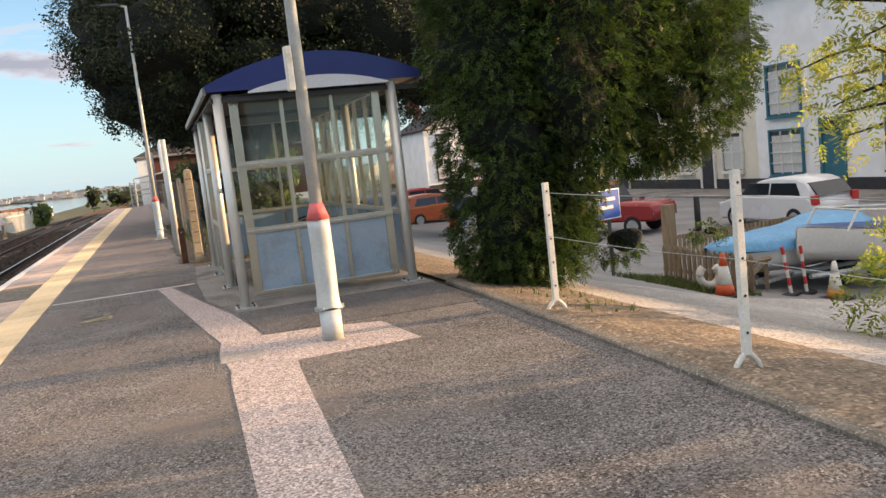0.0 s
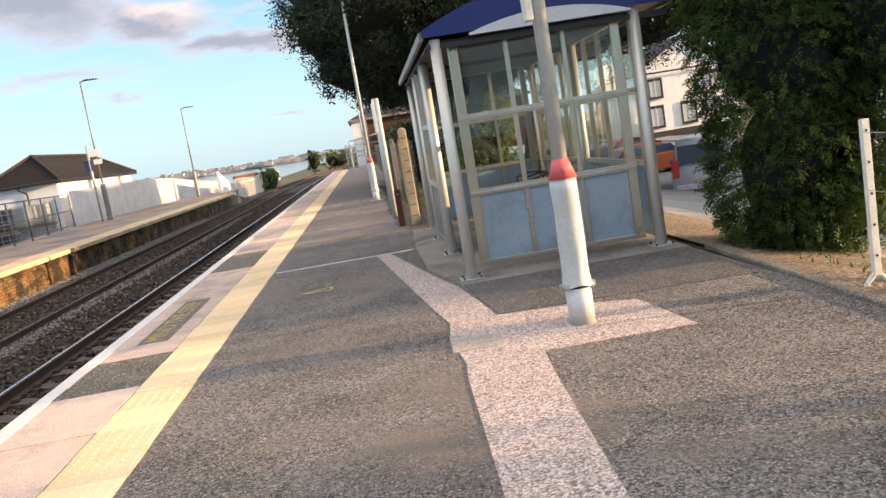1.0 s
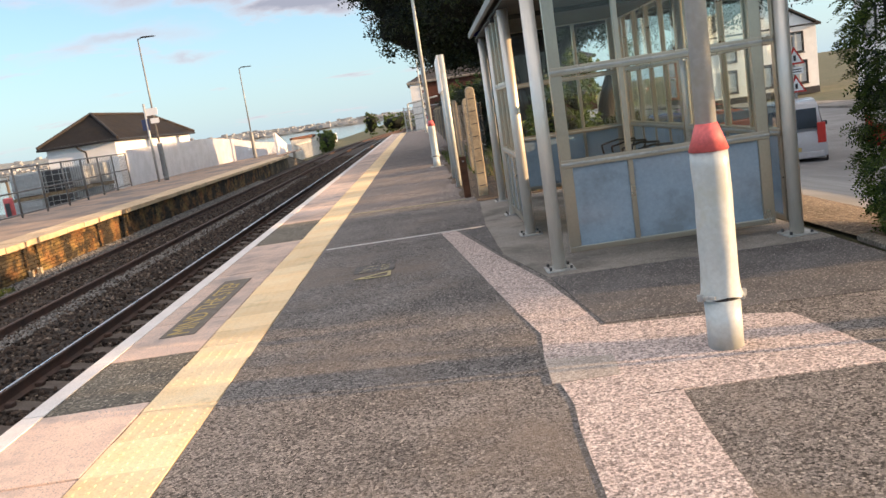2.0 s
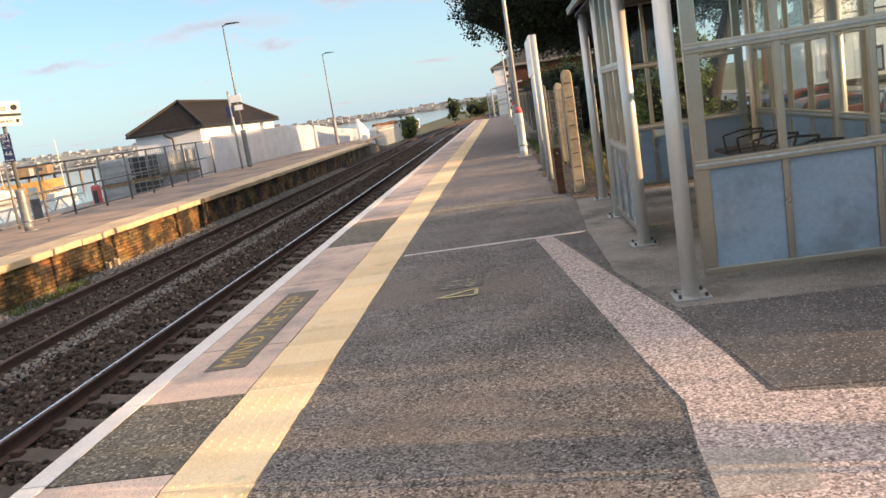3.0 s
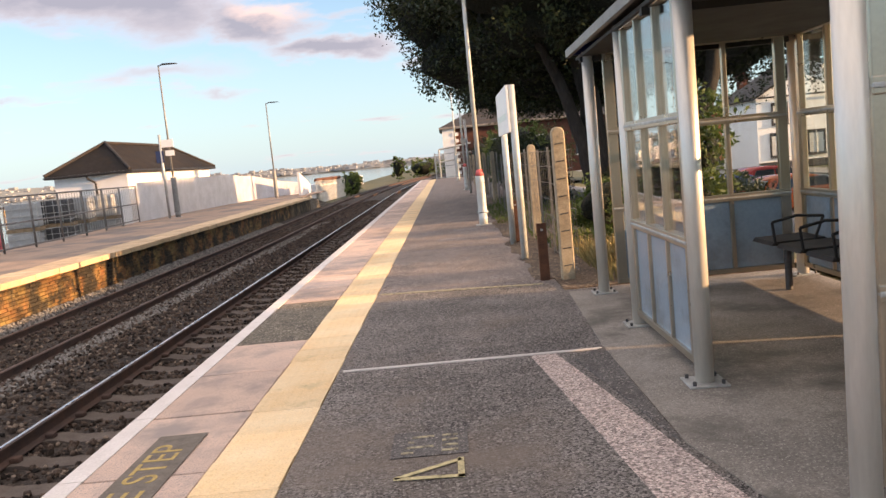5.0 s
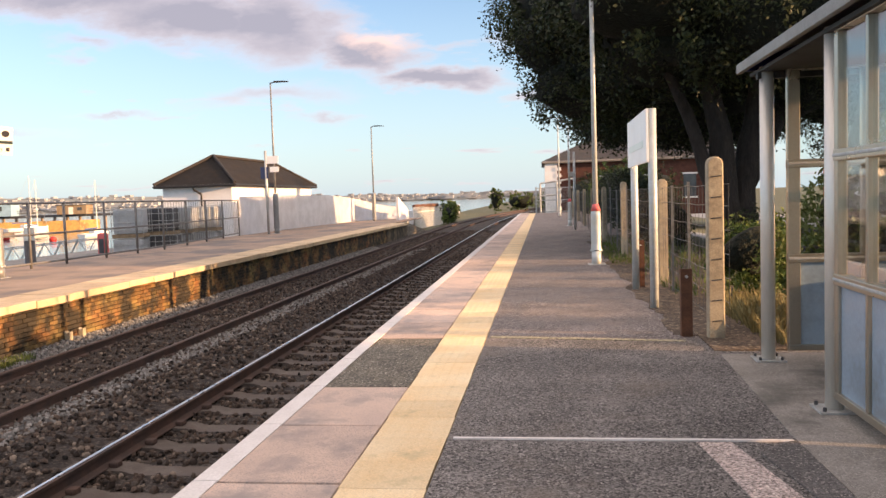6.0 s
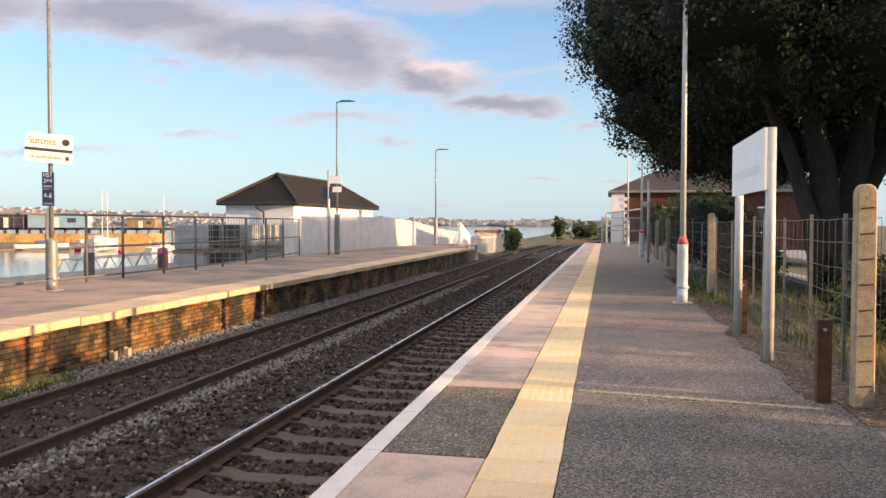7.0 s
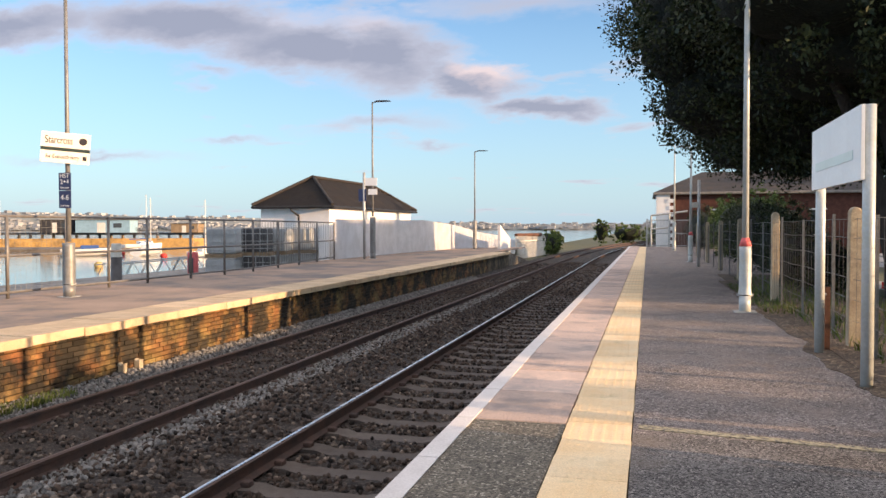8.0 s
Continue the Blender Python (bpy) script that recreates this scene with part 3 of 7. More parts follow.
def leaves(centres, radii, per, size, aspect=0.45, up=0.0, rs=rng):
    """Small four-cornered leaves scattered round cluster centres: vertices and faces."""
    c = np.repeat(np.asarray(centres), per, 0)
    r = np.repeat(np.asarray(radii), per)[:, None]
    n = len(c)
    d = rs.normal(size=(n, 3)); d /= np.linalg.norm(d, axis=1, keepdims=True)
    p = c + d * r * rs.random((n, 1)) ** 0.5
    a = rs.normal(size=(n, 3)); a[:, 2] += up; a /= np.linalg.norm(a, axis=1, keepdims=True)
    w = np.cross(a, rs.normal(size=(n, 3))); w /= np.linalg.norm(w, axis=1, keepdims=True)
    s = (size * (0.6 + 0.8 * rs.random((n, 1))))
    q = np.stack([p - a * s * 0.5, p + w * s * aspect * 0.5, p + a * s * 0.5, p - w * s * aspect * 0.5], 1)
    return q.reshape(-1, 3), np.arange(4 * n).reshape(n, 4)


def lobes(spec, count, rs=rng, inner=0.75):
    """Cluster centres over the skins of ellipsoids (cx, cy, cz, rx, ry, rz), by their area."""
    spec = np.asarray(spec, float)
    area = spec[:, 3] * spec[:, 4] + spec[:, 4] * spec[:, 5] + spec[:, 3] * spec[:, 5]
    pick = rs.choice(len(spec), count, p=area / area.sum())
    d = rs.normal(size=(count, 3)); d /= np.linalg.norm(d, axis=1, keepdims=True)
    k = inner + (1.06 - inner) * rs.random((count, 1))
    return spec[pick, :3] + d * spec[pick, 3:] * k


def skins(spec, count, rs=rng, inner=0.75):
    """As lobes(), with the outward direction of each centre."""
    spec = np.asarray(spec, float)
    area = spec[:, 3] * spec[:, 4] + spec[:, 4] * spec[:, 5] + spec[:, 3] * spec[:, 5]
    pick = rs.choice(len(spec), count, p=area / area.sum())
    d = rs.normal(size=(count, 3)); d /= np.linalg.norm(d, axis=1, keepdims=True)
    k = inner + (1.04 - inner) * rs.random((count, 1))
    return spec[pick, :3] + d * spec[pick, 3:] * k, d


def sprays(base, way, length, pairs, leaf, width, droop=0.5, rs=rng):
    """Feathery twigs: from each base along its way, bending down, with pairs of narrow leaves."""
    n = len(base)
    axis = way + rs.normal(0, 0.35, (n, 3)); axis[:, 2] -= droop
    axis /= np.linalg.norm(axis, axis=1, keepdims=True)
    side = np.cross(axis, rs.normal(size=(n, 3)) + np.array((0, 0, 1.5))); side /= np.linalg.norm(side, axis=1, keepdims=True)
    ln = length * rs.uniform(0.6, 1.3, (n, 1))
    out = []
    for k in range(pairs):
        u = (k + 0.6) / pairs
        p = base + axis * ln * u
        p[:, 2] -= 0.25 * (ln[:, 0] * u) * u
        for sgn in (-1, 1):
            d = axis * 0.75 + side * sgn + rs.normal(0, 0.18, (n, 3)); d /= np.linalg.norm(d, axis=1, keepdims=True)
            w = np.cross(d, np.cross(axis, side)) * width * 0.5
            l = leaf * (1.1 - 0.6 * u) * rs.uniform(0.8, 1.2, (n, 1))
            out.append(np.stack([p, p + d * l * 0.45 + w, p + d * l, p + d * l * 0.45 - w], 1))
    v = np.concatenate(out).reshape(-1, 3)
    return v, np.arange(len(v)).reshape(-1, 4)


# Solid lumps added inside the leaves; their near-black colour carries the inner shade.
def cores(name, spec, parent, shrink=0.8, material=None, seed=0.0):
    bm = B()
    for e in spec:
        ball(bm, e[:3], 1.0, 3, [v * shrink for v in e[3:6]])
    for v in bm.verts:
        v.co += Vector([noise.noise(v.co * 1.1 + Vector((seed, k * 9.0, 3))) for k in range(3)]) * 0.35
    return part(name, bm, material or CROWN_SHADE, parent, smooth=True)


def tapered(bm, pts, radii, n=10, wob=0.05):
    fine = []
    for i, (a, b, ra, rb_) in enumerate(zip(pts, pts[1:], radii, radii[1:])):
        for j in range(4):
            fine.append((Vector(a).lerp(Vector(b), j / 4), ra + (rb_ - ra) * j / 4))
    fine.append((Vector(pts[-1]), radii[-1]))
    prev = None
    for k, (p, r) in enumerate(fine):
        d = fine[min(k + 2, len(fine) - 1)][0] - fine[max(k - 2, 0)][0]
        q = d.to_track_quat("Z", "Y")
        ring = [bm.verts.new(p + q @ Vector((r * math.cos(6.2832 * i / n), r * math.sin(6.2832 * i / n), 0))) for i in range(n)]
        if prev:
            for i in range(n):
                bm.faces.new((prev[i], prev[(i + 1) % n], ring[(i + 1) % n], ring[i]))
        prev = ring
    bm.faces.new(prev)
    for v in bm.verts:
        v.co += Vector([noise.noise(v.co * 2.3 + Vector((k * 11, 4, 0))) for k in range(3)]) * wob


# ---- ground ----
GX = [(5.5, 0.0), (6.2, -0.10), (7.2, -0.32), (8.6, -0.70), (10.5, -1.22), (13.0, -1.68), (17.0, -1.90), (3000.0, -1.90)]


def gz(x):
    """Height of the ground on the street side."""
    if x <= 5.5:
        return 0.0
    for (a, za), (b, zb) in zip(GX, GX[1:]):
        if x <= b:
            return za + (zb - za) * (x - a) / (b - a)
    return -1.9


RAIL_Z, OPP_Z, WATER_Z = -0.80, -0.10, -2.9
profile = [(-3000, -9), (-60, -9), (-17.5, -4.2), (-13.2, -1.3), (-12.2, -1.15), (-6.6, -1.12), (0.2, -1.12), (5.35, -1.12), (5.5, -0.03)] + [(x, z) for x, z in GX[1:]]
ys = [-400, -60, -20, 0, 5, 10, 20, 40, 70, 120, 300, 1200, 3000]
bm = B()
rows = [[bm.verts.new((x, y, z)) for x, z in profile] for y in ys]
for ra, rb in zip(rows, rows[1:]):
    for i in range(len(profile) - 1):
        bm.faces.new((ra[i], ra[i + 1], rb[i + 1], rb[i]))
setting("ground", bm, FIELD, "rough grassy and earthy ground beside the railway", "ground")


def sheet(name, x0, x1, y0, y1, material, label, category, up=0.006, under=None):
    """A surface that follows the ground between two lines."""
    xs = sorted({x0, x1, *[x for x, _ in GX if x0 < x < x1]})
    bm = B()
    a = [bm.verts.new((x, y0, gz(x) + up)) for x in xs]
    b = [bm.verts.new((x, y1, gz(x) + up)) for x in xs]
    for i in range(len(xs) - 1):
        bm.faces.new((a[i], a[i + 1], b[i + 1], b[i]))
    return setting(name, bm, material, label, category)


sheet("earth_verge", 5.5, 6.6, -6, 16, EARTH, "bare brown earth strip beside the platform kerb", "verge", 0.010)
sheet("gravel_yard", 6.6, 17.5, -6, 11.2, GRAVEL, "pale stony gravel yard sloping down from the platform", "gravel")
sheet("car_park", 6.6, 19.4, 11.2, 60, ROADMAT, "grey asphalt car park beside the station", "car park", 0.008)
sheet("road", 19.4, 26.0, -80, 200, ROADMAT, "grey asphalt street in front of terraced houses", "road", 0.012)
bm = B()
box(bm, 26.0, 28.6, -80, 200, -1.95, -1.78)
setting("pavement", bm, CONCRETE, "raised pavement in front of the terraced houses", "pavement")
bm = B()
box(bm, 26.0 - 0.13, 26.0 - 0.003, -80, 200, -1.95, -1.77)
setting("kerb_street", bm, CONCRETE, "concrete kerb along the street", "kerb")
bm = B()
for v in [(-3000, -400), (-12.6, -400), (-12.6, 3000), (-3000, 3000)]:
    bm.verts.new((*v, WATER_Z))
bm.faces.new(bm.verts)
setting("water", bm, WATER, "calm blue-grey estuary water with moored boats", "water")

# ---- platform on this side ----
Y0, Y1 = -8.0, 67.0
bm = B()
box(bm, 0.08, 5.40, Y0, Y1, -1.13, -0.04)
setting("platform_body", bm, MORTAR, "solid masonry body of the railway platform", "platform")
bm = B()
box(bm, 1.166, 5.40, Y0, 15.98, -0.039, 0.0)
setting("platform_surface", bm, ASPHALT, "worn dark grey asphalt platform surface with pale specks", "platform")
bm = B()
box(bm, 1.166, 5.40, 15.981, Y1, -0.039, 0.0)
setting("platform_surface_far", bm, ASPHALT_BROWN, "brownish worn asphalt platform surface past the joint", "platform")


def decal(name, pts, z0, z1, material, label, category):
    return setting(name, prism(B(), pts, "z", z0, z1), material, label, category)


decal("shelter_apron", [(3.25, 9.94), (5.40, 9.85), (5.40, 15.35), (3.12, 15.25), (3.02, 13.0), (3.03, 11.1)], -0.02, 0.005, CONCRETE, "grey stained concrete apron under the shelter", "apron")
decal("asphalt_patch_dark", [(3.02, 12.98), (2.78, 12.75), (3.0, 11.2), (3.016, 11.1)], -0.02, 0.007, ASPHALT_DARK, "darker asphalt repair patch", "patch")
decal("asphalt_patch_wide", [(3.36, 8.55), (5.30, 8.35), (5.38, 9.83), (3.26, 9.92)], -0.02, 0.006, ASPHALT_DARK, "dark asphalt strip before the shelter", "patch")
pinks = {
    "aggregate_strip_near": [(2.55, -4.0), (3.05, -4.0), (3.24, 4.6), (3.40, 6.97), (3.44, 7.39), (2.96, 7.39), (2.93, 7.11), (2.84, 4.86)],
    "aggregate_pad": [(2.96, 7.394), (4.40, 7.35), (4.32, 8.22), (3.92, 8.40), (3.33, 8.52), (2.98, 8.52), (2.93, 8.07)],
    "aggregate_strip_far": [(2.98, 8.524), (3.33, 8.524), (3.30, 9.0), (3.21, 9.84), (3.00, 10.99), (2.68, 12.93), (2.50, 12.93), (2.54, 12.62), (2.90, 9.17)],
}
for n, pts in pinks.items():
    decal(n, pts, -0.02, 0.004, AGGREGATE, "pinkish exposed aggregate strip set in asphalt", "paving")
decal("concrete_patch", [(2.93, 8.06), (3.27, 7.97), (3.24, 7.68), (2.91, 7.69)], -0.02, 0.007, PALE_PATCH, "small square concrete patch in the aggregate strip", "patch")
decal("white_joint_line", [(1.2, 12.962), (3.0, 12.946), (3.0, 12.970), (1.2, 12.988)], -0.02, 0.009, WHITE_LINE, "thin pale painted line across the platform", "line")
# Streak of low sun across the platform, painted as a pale strip.
decal("pale_joint_line", [(1.2, 16.12), (2.95, 15.83), (2.95, 15.90), (1.2, 16.22)], -0.02, 0.006, GHOST_PAINT, "painted pale streak of low sun along the platform joint", "line")

bm = B()
prism(bm, [(0, 0), (0.11, 0), (0.11, 0.035), (0.095, 0.043), (0.02, 0.043), (0, 0.035)], "y", -6.0, 9.7)
for v in bm.verts:
    v.co.x += 5.215 + 0.0445 * (v.co.y - 3.78)
    v.co.z -= 0.015
decal("kerb_earth", [(5.325 - 0.434, -6.0), (5.62, -6.0), (5.62, 9.7), (5.325 + 0.263, 9.7)], -0.02, 0.012, EARTH, "bare earth heaped against the kerb", "verge")
setting("kerb_platform", bm, KERB, "low worn concrete kerb along the platform back edge", "kerb")

# ---- tracks ----
CURVE_Y, CURVE_R = 62.0, 520.0


def along(x, s):
    """Line of the railway: straight, then bending to the right."""
    if s < CURVE_Y:
        return Vector((x, s, 0)), 0.0
    a = (s - CURVE_Y) / CURVE_R
    r = CURVE_R - x
    return Vector((CURVE_R - r * math.cos(a), CURVE_Y + r * math.sin(a), 0)), a


STEPS = [-40, 0, 30, 62] + [62 + 6 * k for k in range(1, 34)]


def swept(bm, outline, x, z):
    prev = None
    for s in STEPS:
        p, a = along(x, s)
        ring = [bm.verts.new((p.x + u * math.cos(a), p.y - u * math.sin(a), z + v)) for u, v in outline]
        if prev:
            for i in range(len(ring)):
                j = (i + 1) % len(ring)
                bm.faces.new((prev[i], prev[j], ring[j], ring[i]))
        prev = ring
    bmesh.ops.recalc_face_normals(bm, faces=bm.faces)
    return bm


FOOT = [(-0.07, -0.155), (0.07, -0.155), (0.07, -0.145), (0.012, -0.12), (0.010, -0.045), (0.034, -0.034), (0.036, -0.004), (-0.036, -0.004), (-0.034, -0.034), (-0.010, -0.045), (-0.012, -0.12), (-0.07, -0.145)]
HEAD = [(-0.030, -0.005), (0.006, -0.005), (0.002, 0.002), (-0.026, 0.002)]
for tn, (xa, xb), shine in (("near", (-2.21, -0.705), RAIL_TOP), ("far", (-5.69, -4.185), RAIL_TOP_DULL)):
    tr = thing("railway_track", (0, 0, 0), "rusty steel rails on concrete sleepers, " + ("one head polished bright" if tn == "near" else "heads dull brown"), "railway track", "railway tracks")
    rz_ = RAIL_Z - (0.06 if tn == "far" else 0.0)
    for x in (xa, xb):
        ra = part("rail", swept(B(), FOOT, x, rz_), RAIL_SIDE, tr, "rusty brown steel rail")
        part("rail_head", swept(B(), HEAD, x, rz_), shine if -3 < x < -1 else RAIL_TOP_DULL, ra)
        bm = B()
        for k in range(84):
            for s in (-1, 1):
                box(bm, x + s * 0.10 - 0.045, x + s * 0.10 + 0.045, -3.0 + k * 0.65 - 0.05, -3.0 + k * 0.65 + 0.05, rz_ - 0.165, rz_ - 0.105, 0.02)
        tagged(part("rail_clip", bm, RAIL_SIDE, ra), kind="stuff")
    bm = B()
    prism(bm, [(-1.25, -0.10), (1.25, -0.10), (1.25, 0.0), (0.95, 0.015), (0.55, 0.015), (0.4, -0.02), (-0.4, -0.02), (-0.55, 0.015), (-0.95, 0.015), (-1.25, 0.0)], "y", -0.125, 0.125)
    sd = data_of(bm, "sleeper", SLEEPER)
    y = -3.0
    k = 0
    while y < 60:
        so = new("sleeper", sd)
        so.parent = tr
        so.matrix_basis = pose((xa + xb) / 2 + 0.01 * math.sin(k * 2.3), y, rz_ - 0.172 + (0.004 if tn == "near" else -0.012), 0, 0, 0.6 * math.sin(k * 5.1))
        y += 0.65
        k += 1

# ballast bed with a shoulder in the middle
bm = B()
prev = None
bed = [(-6.47, -0.90), (-6.25, -0.92), (-5.95, -1.02), (-5.8, -1.00), (-4.0, -1.00), (-3.7, -0.93), (-3.0, -0.90), (-2.55, -0.965), (-2.3, -0.99), (-0.4, -0.99), (0.07, -1.0)]
for s in STEPS:
    ring = []
    for x, z in bed:
        p, a = along(x, s)
        ring.append(bm.verts.new((p.x, p.y, z)))
    if prev:
        for i in range(len(ring) - 1):
            bm.faces.new((prev[i], prev[i + 1], ring[i + 1], ring[i]))
    prev = ring
setting("ballast_bed", bm, BALLAST_BED, "dark brown dirty ballast bed under the tracks", "ballast")


def bed_z(x):
    for (a, za), (b, zb) in zip(bed, bed[1:]):
        if a <= x <= b:
            return za + (zb - za) * (x - a) / (b - a)
    return -1.0


def stones(name, n, xr, yr, size, material, label, keep=None):
    rs = np.random.default_rng(n)
    t = (1 + 5 ** 0.5) / 2
    base = np.array([(-1, t, 0), (1, t, 0), (-1, -t, 0), (1, -t, 0), (0, -1, t), (0, 1, t), (0, -1, -t), (0, 1, -t), (t, 0, -1), (t, 0, 1), (-t, 0, -1), (-t, 0, 1)]) / 1.9
    tri = np.array([(0, 11, 5), (0, 5, 1), (0, 1, 7), (0, 7, 10), (0, 10, 11), (1, 5, 9), (5, 11, 4), (11, 10, 2), (10, 7, 6), (7, 1, 8), (3, 9, 4), (3, 4, 2), (3, 2, 6), (3, 6, 8), (3, 8, 9), (4, 9, 5), (2, 4, 11), (6, 2, 10), (8, 6, 7), (9, 8, 1)])
    x = rs.uniform(*xr, n)
    y = yr[0] + (yr[1] - yr[0]) * rs.random(n) ** 1.5
    if keep is not None:
        ok = keep(x, y, rs)
        x, y = x[ok], y[ok]
    n = len(x)
    z = np.array([bed_z(v) for v in x]) + rs.uniform(-0.012, 0.022, n)
    s = size * rs.uniform(0.5, 1.25, (n, 1, 1)) * rs.uniform(0.65, 1.2, (n, 1, 3))
    a = rs.uniform(0, 6.283, n)
    rot = np.zeros((n, 3, 3)); rot[:, 0, 0] = np.cos(a); rot[:, 0, 1] = -np.sin(a); rot[:, 1, 0] = np.sin(a); rot[:, 1, 1] = np.cos(a); rot[:, 2, 2] = 1
    v = (base[None] * rs.uniform(0.75, 1.2, (n, 12, 1)) * s) @ rot
    v += np.stack([x, y, z], 1)[:, None]
    f = tri[None] + 12 * np.arange(n)[:, None, None]
    ob = raw(name, v.reshape(-1, 3), f.reshape(-1, 3), material)
    return tagged(ob, label, "ballast", kind="stuff")


def between(x, y, rs):
    """Leave the sleepers of both tracks mostly bare."""
    ph = ((y + 3.0 + 0.125) % 0.65) < 0.25
    near = (x > -2.75) & (x < -0.1)
    far = (x > -6.2) & (x < -3.7)
    return ~(ph & near) & ~(ph & far & (rs.random(len(x)) < 0.75))


stones("ballast_stones", 41000, (-5.95, -0.05), (5.5, 40), 0.032, BALLAST_BROWN, "brown angular ballast stones between the rails", between)
stones("light_ballast_stones", 9000, (-5.95, -0.05), (5.5, 30), 0.029, BALLAST_PALE, "scattered lighter ballast stones", between)
stones("far_ballast_stones", 11000, (-5.95, -0.05), (38, 62), 0.040, BALLAST_BROWN, "brown ballast stones further along the line", between)
stones("pale_ballast_ridge", 7000, (-4.12, -3.5), (8.5, 44), 0.031, BALLAST_GREY, "band of clean grey ballast beside the far track")
stones("pale_ballast_edge", 12500, (-6.45, -5.76), (15, 46), 0.034, BALLAST_GREY, "clean grey ballast heaped along the brick platform wall")

# ---- platform on the other side ----
OX, OY0, OY1 = -6.45, 2.0, 56.5
bm = B()
prism(bm, [(OX - 0.06, -1.15), (-12.4, -1.15), (-12.4, OPP_Z - 0.05), (OX - 0.06, OPP_Z - 0.05)], "y", OY0, OY1)
opp = setting("platform_opposite", bm, MORTAR, "opposite railway platform with a stained brick face", "platform")
bm = B()
prism(bm, [(OX - 0.9, OPP_Z - 0.06), (-12.4, OPP_Z - 0.06), (-12.4, OPP_Z), (OX - 0.9, OPP_Z)], "y", OY0, OY1 + 12)
setting("platform_opposite_surface", bm, SUN_TINTED_ASPHALT, "asphalt top of the opposite platform, tinted tan for low sun", "platform")
# ramp at the far end
bm = B()
prism(bm, [(OY1, OPP_Z), (OY1 + 9, -1.0), (OY1 + 9, -1.2), (OY1, -1.2)], "x", -8.2, OX - 0.06)
setting("platform_ramp", bm, ASPHALT_OLD, "end ramp of the opposite platform", "ramp")

# ---- passenger shelter ----
SX0, SX1, SY = 3.38, 5.25, (10.16, 11.96, 13.56, 15.02)
sh = thing("passenger_shelter", pose(3.375, 10.16, 0.005, 0, 0, -0.6), "glazed steel platform shelter with grey-blue panels and a curved navy roof", "shelter")
W, D = SX1 - SX0, SY[3] - SY[0]


def leg(parent, x, y, h=2.24, r=0.052):
    lg = part("leg", tube(B(), (0, 0, 0.012), (0, 0, h), r, n=20), STEEL, parent, "brushed steel round leg", True, (x, y, 0))
    bm = B()
    box(bm, -0.11, 0.11, -0.11, 0.11, 0, 0.012, 0.003)
    bp = part("base_plate", bm, GALV, lg)
    for a in (-1, 1):
        for b in (-1, 1):
            part("bolt", tube(B(), (a * 0.08, b * 0.08, 0.012), (a * 0.08, b * 0.08, 0.035), 0.011, n=6), DARK_METAL, lg)
    return lg


for y in SY:
    leg(sh, 0, y - SY[0])
for y in (SY[0], SY[1] + 0.55, SY[3]):
    leg(sh, W, y - SY[0])


def glazed(name, length, m, bays, rails, parent, z0=0.09, z1=2.24, mull=0.04, glass=None, jamb=0.03):
    """A screen in its own plane (u along, z up): blue panels below, two rows of panes above. m places it on the shelter."""
    def bar(u0, u1, a, b, t=0.03):
        bm = B()
        box(bm, u0, u1, -t, t, a, b, 0.006)
        return bm
    fr = part(name, bar(0, length, z0, z0 + 0.045), FRAME_STEEL, parent, "steel frame with blue panels and glass panes", at=m)
    part("top_rail", bar(0, length, z1 - 0.05, z1), FRAME_STEEL, fr)
    for z in rails:
        part("cross_rail", bar(0, length, z - 0.032, z + 0.032, 0.034), FRAME_STEEL, fr)
        part("cross_bead", bar(0, length, z - 0.010, z + 0.010, 0.040), GALV, fr)
    for k in range(bays + 1):
        u = k * length / bays
        w = mull / 2 if 0 < k < bays else jamb
        u = min(max(u, w), length - w)
        part("mullion", bar(u - w, u + w, z0 + 0.045, z1 - 0.05, 0.028), FRAME_STEEL, fr)
    step = length / bays
    for k in range(bays):
        u0, u1 = k * step + 0.02, (k + 1) * step - 0.02
        bm = B()
        box(bm, u0, u1, -0.008, 0.008, z0 + 0.045, rails[0] - 0.03)
        part("infill_panel", bm, BLUE_PANEL, fr, "grey-blue laminate panel")
        edges = list(rails) + [z1 - 0.02]
        for a, b in zip(edges, edges[1:]):
            bm = B()
            box(bm, u0, u1, -0.003, 0.003, a + 0.03, b - 0.03)
            pane = part("pane", bm, glass or GLASS, fr, "clear glass pane")
            pane.visible_shadow = False
    return fr


RAILS = (0.79, 1.50)
glazed("end_screen", W - 0.24, pose(0.12, 0.13, 0, 0, 0, -0.6), 3, RAILS, sh, jamb=0.045)
glazed("end_screen", W - 0.24, pose(0.12, D - 0.08, 0, 0, 0, 0), 3, RAILS, sh, jamb=0.045)
glazed("front_screen", SY[2] - SY[1] - 0.16, pose(0.0, SY[1] - SY[0] + 0.08, 0, 0, 0, 90), 3, RAILS, sh, mull=0.032, glass=GLASS_FRONT)
glazed("back_screen", (D - 0.2) / 2 - 0.03, pose(W, 0.1, 0, 0, 0, 90), 4, RAILS, sh, mull=0.032, glass=GLASS_DUSTY)
glazed("back_screen", (D - 0.2) / 2 - 0.03, pose(W, D / 2 + 0.03, 0, 0, 0, 90), 4, RAILS, sh, mull=0.032, glass=GLASS_DUSTY)

# barrel roof: arc across x, eaves past the posts
EX0, EX1, EZ, RISE, EY0, EY1 = -0.12, W + 0.36, 2.270, 0.29, -0.08, D + 0.36


def arc(n, lift=0.0, k0=0.0, k1=1.0):
    out = []
    for i in range(n + 1):
        u = k0 + (k1 - k0) * i / n
        out.append((EX0 + (EX1 - EX0) * u, EZ + RISE * (1 - (2 * u - 1) ** 2) + lift))
    return out


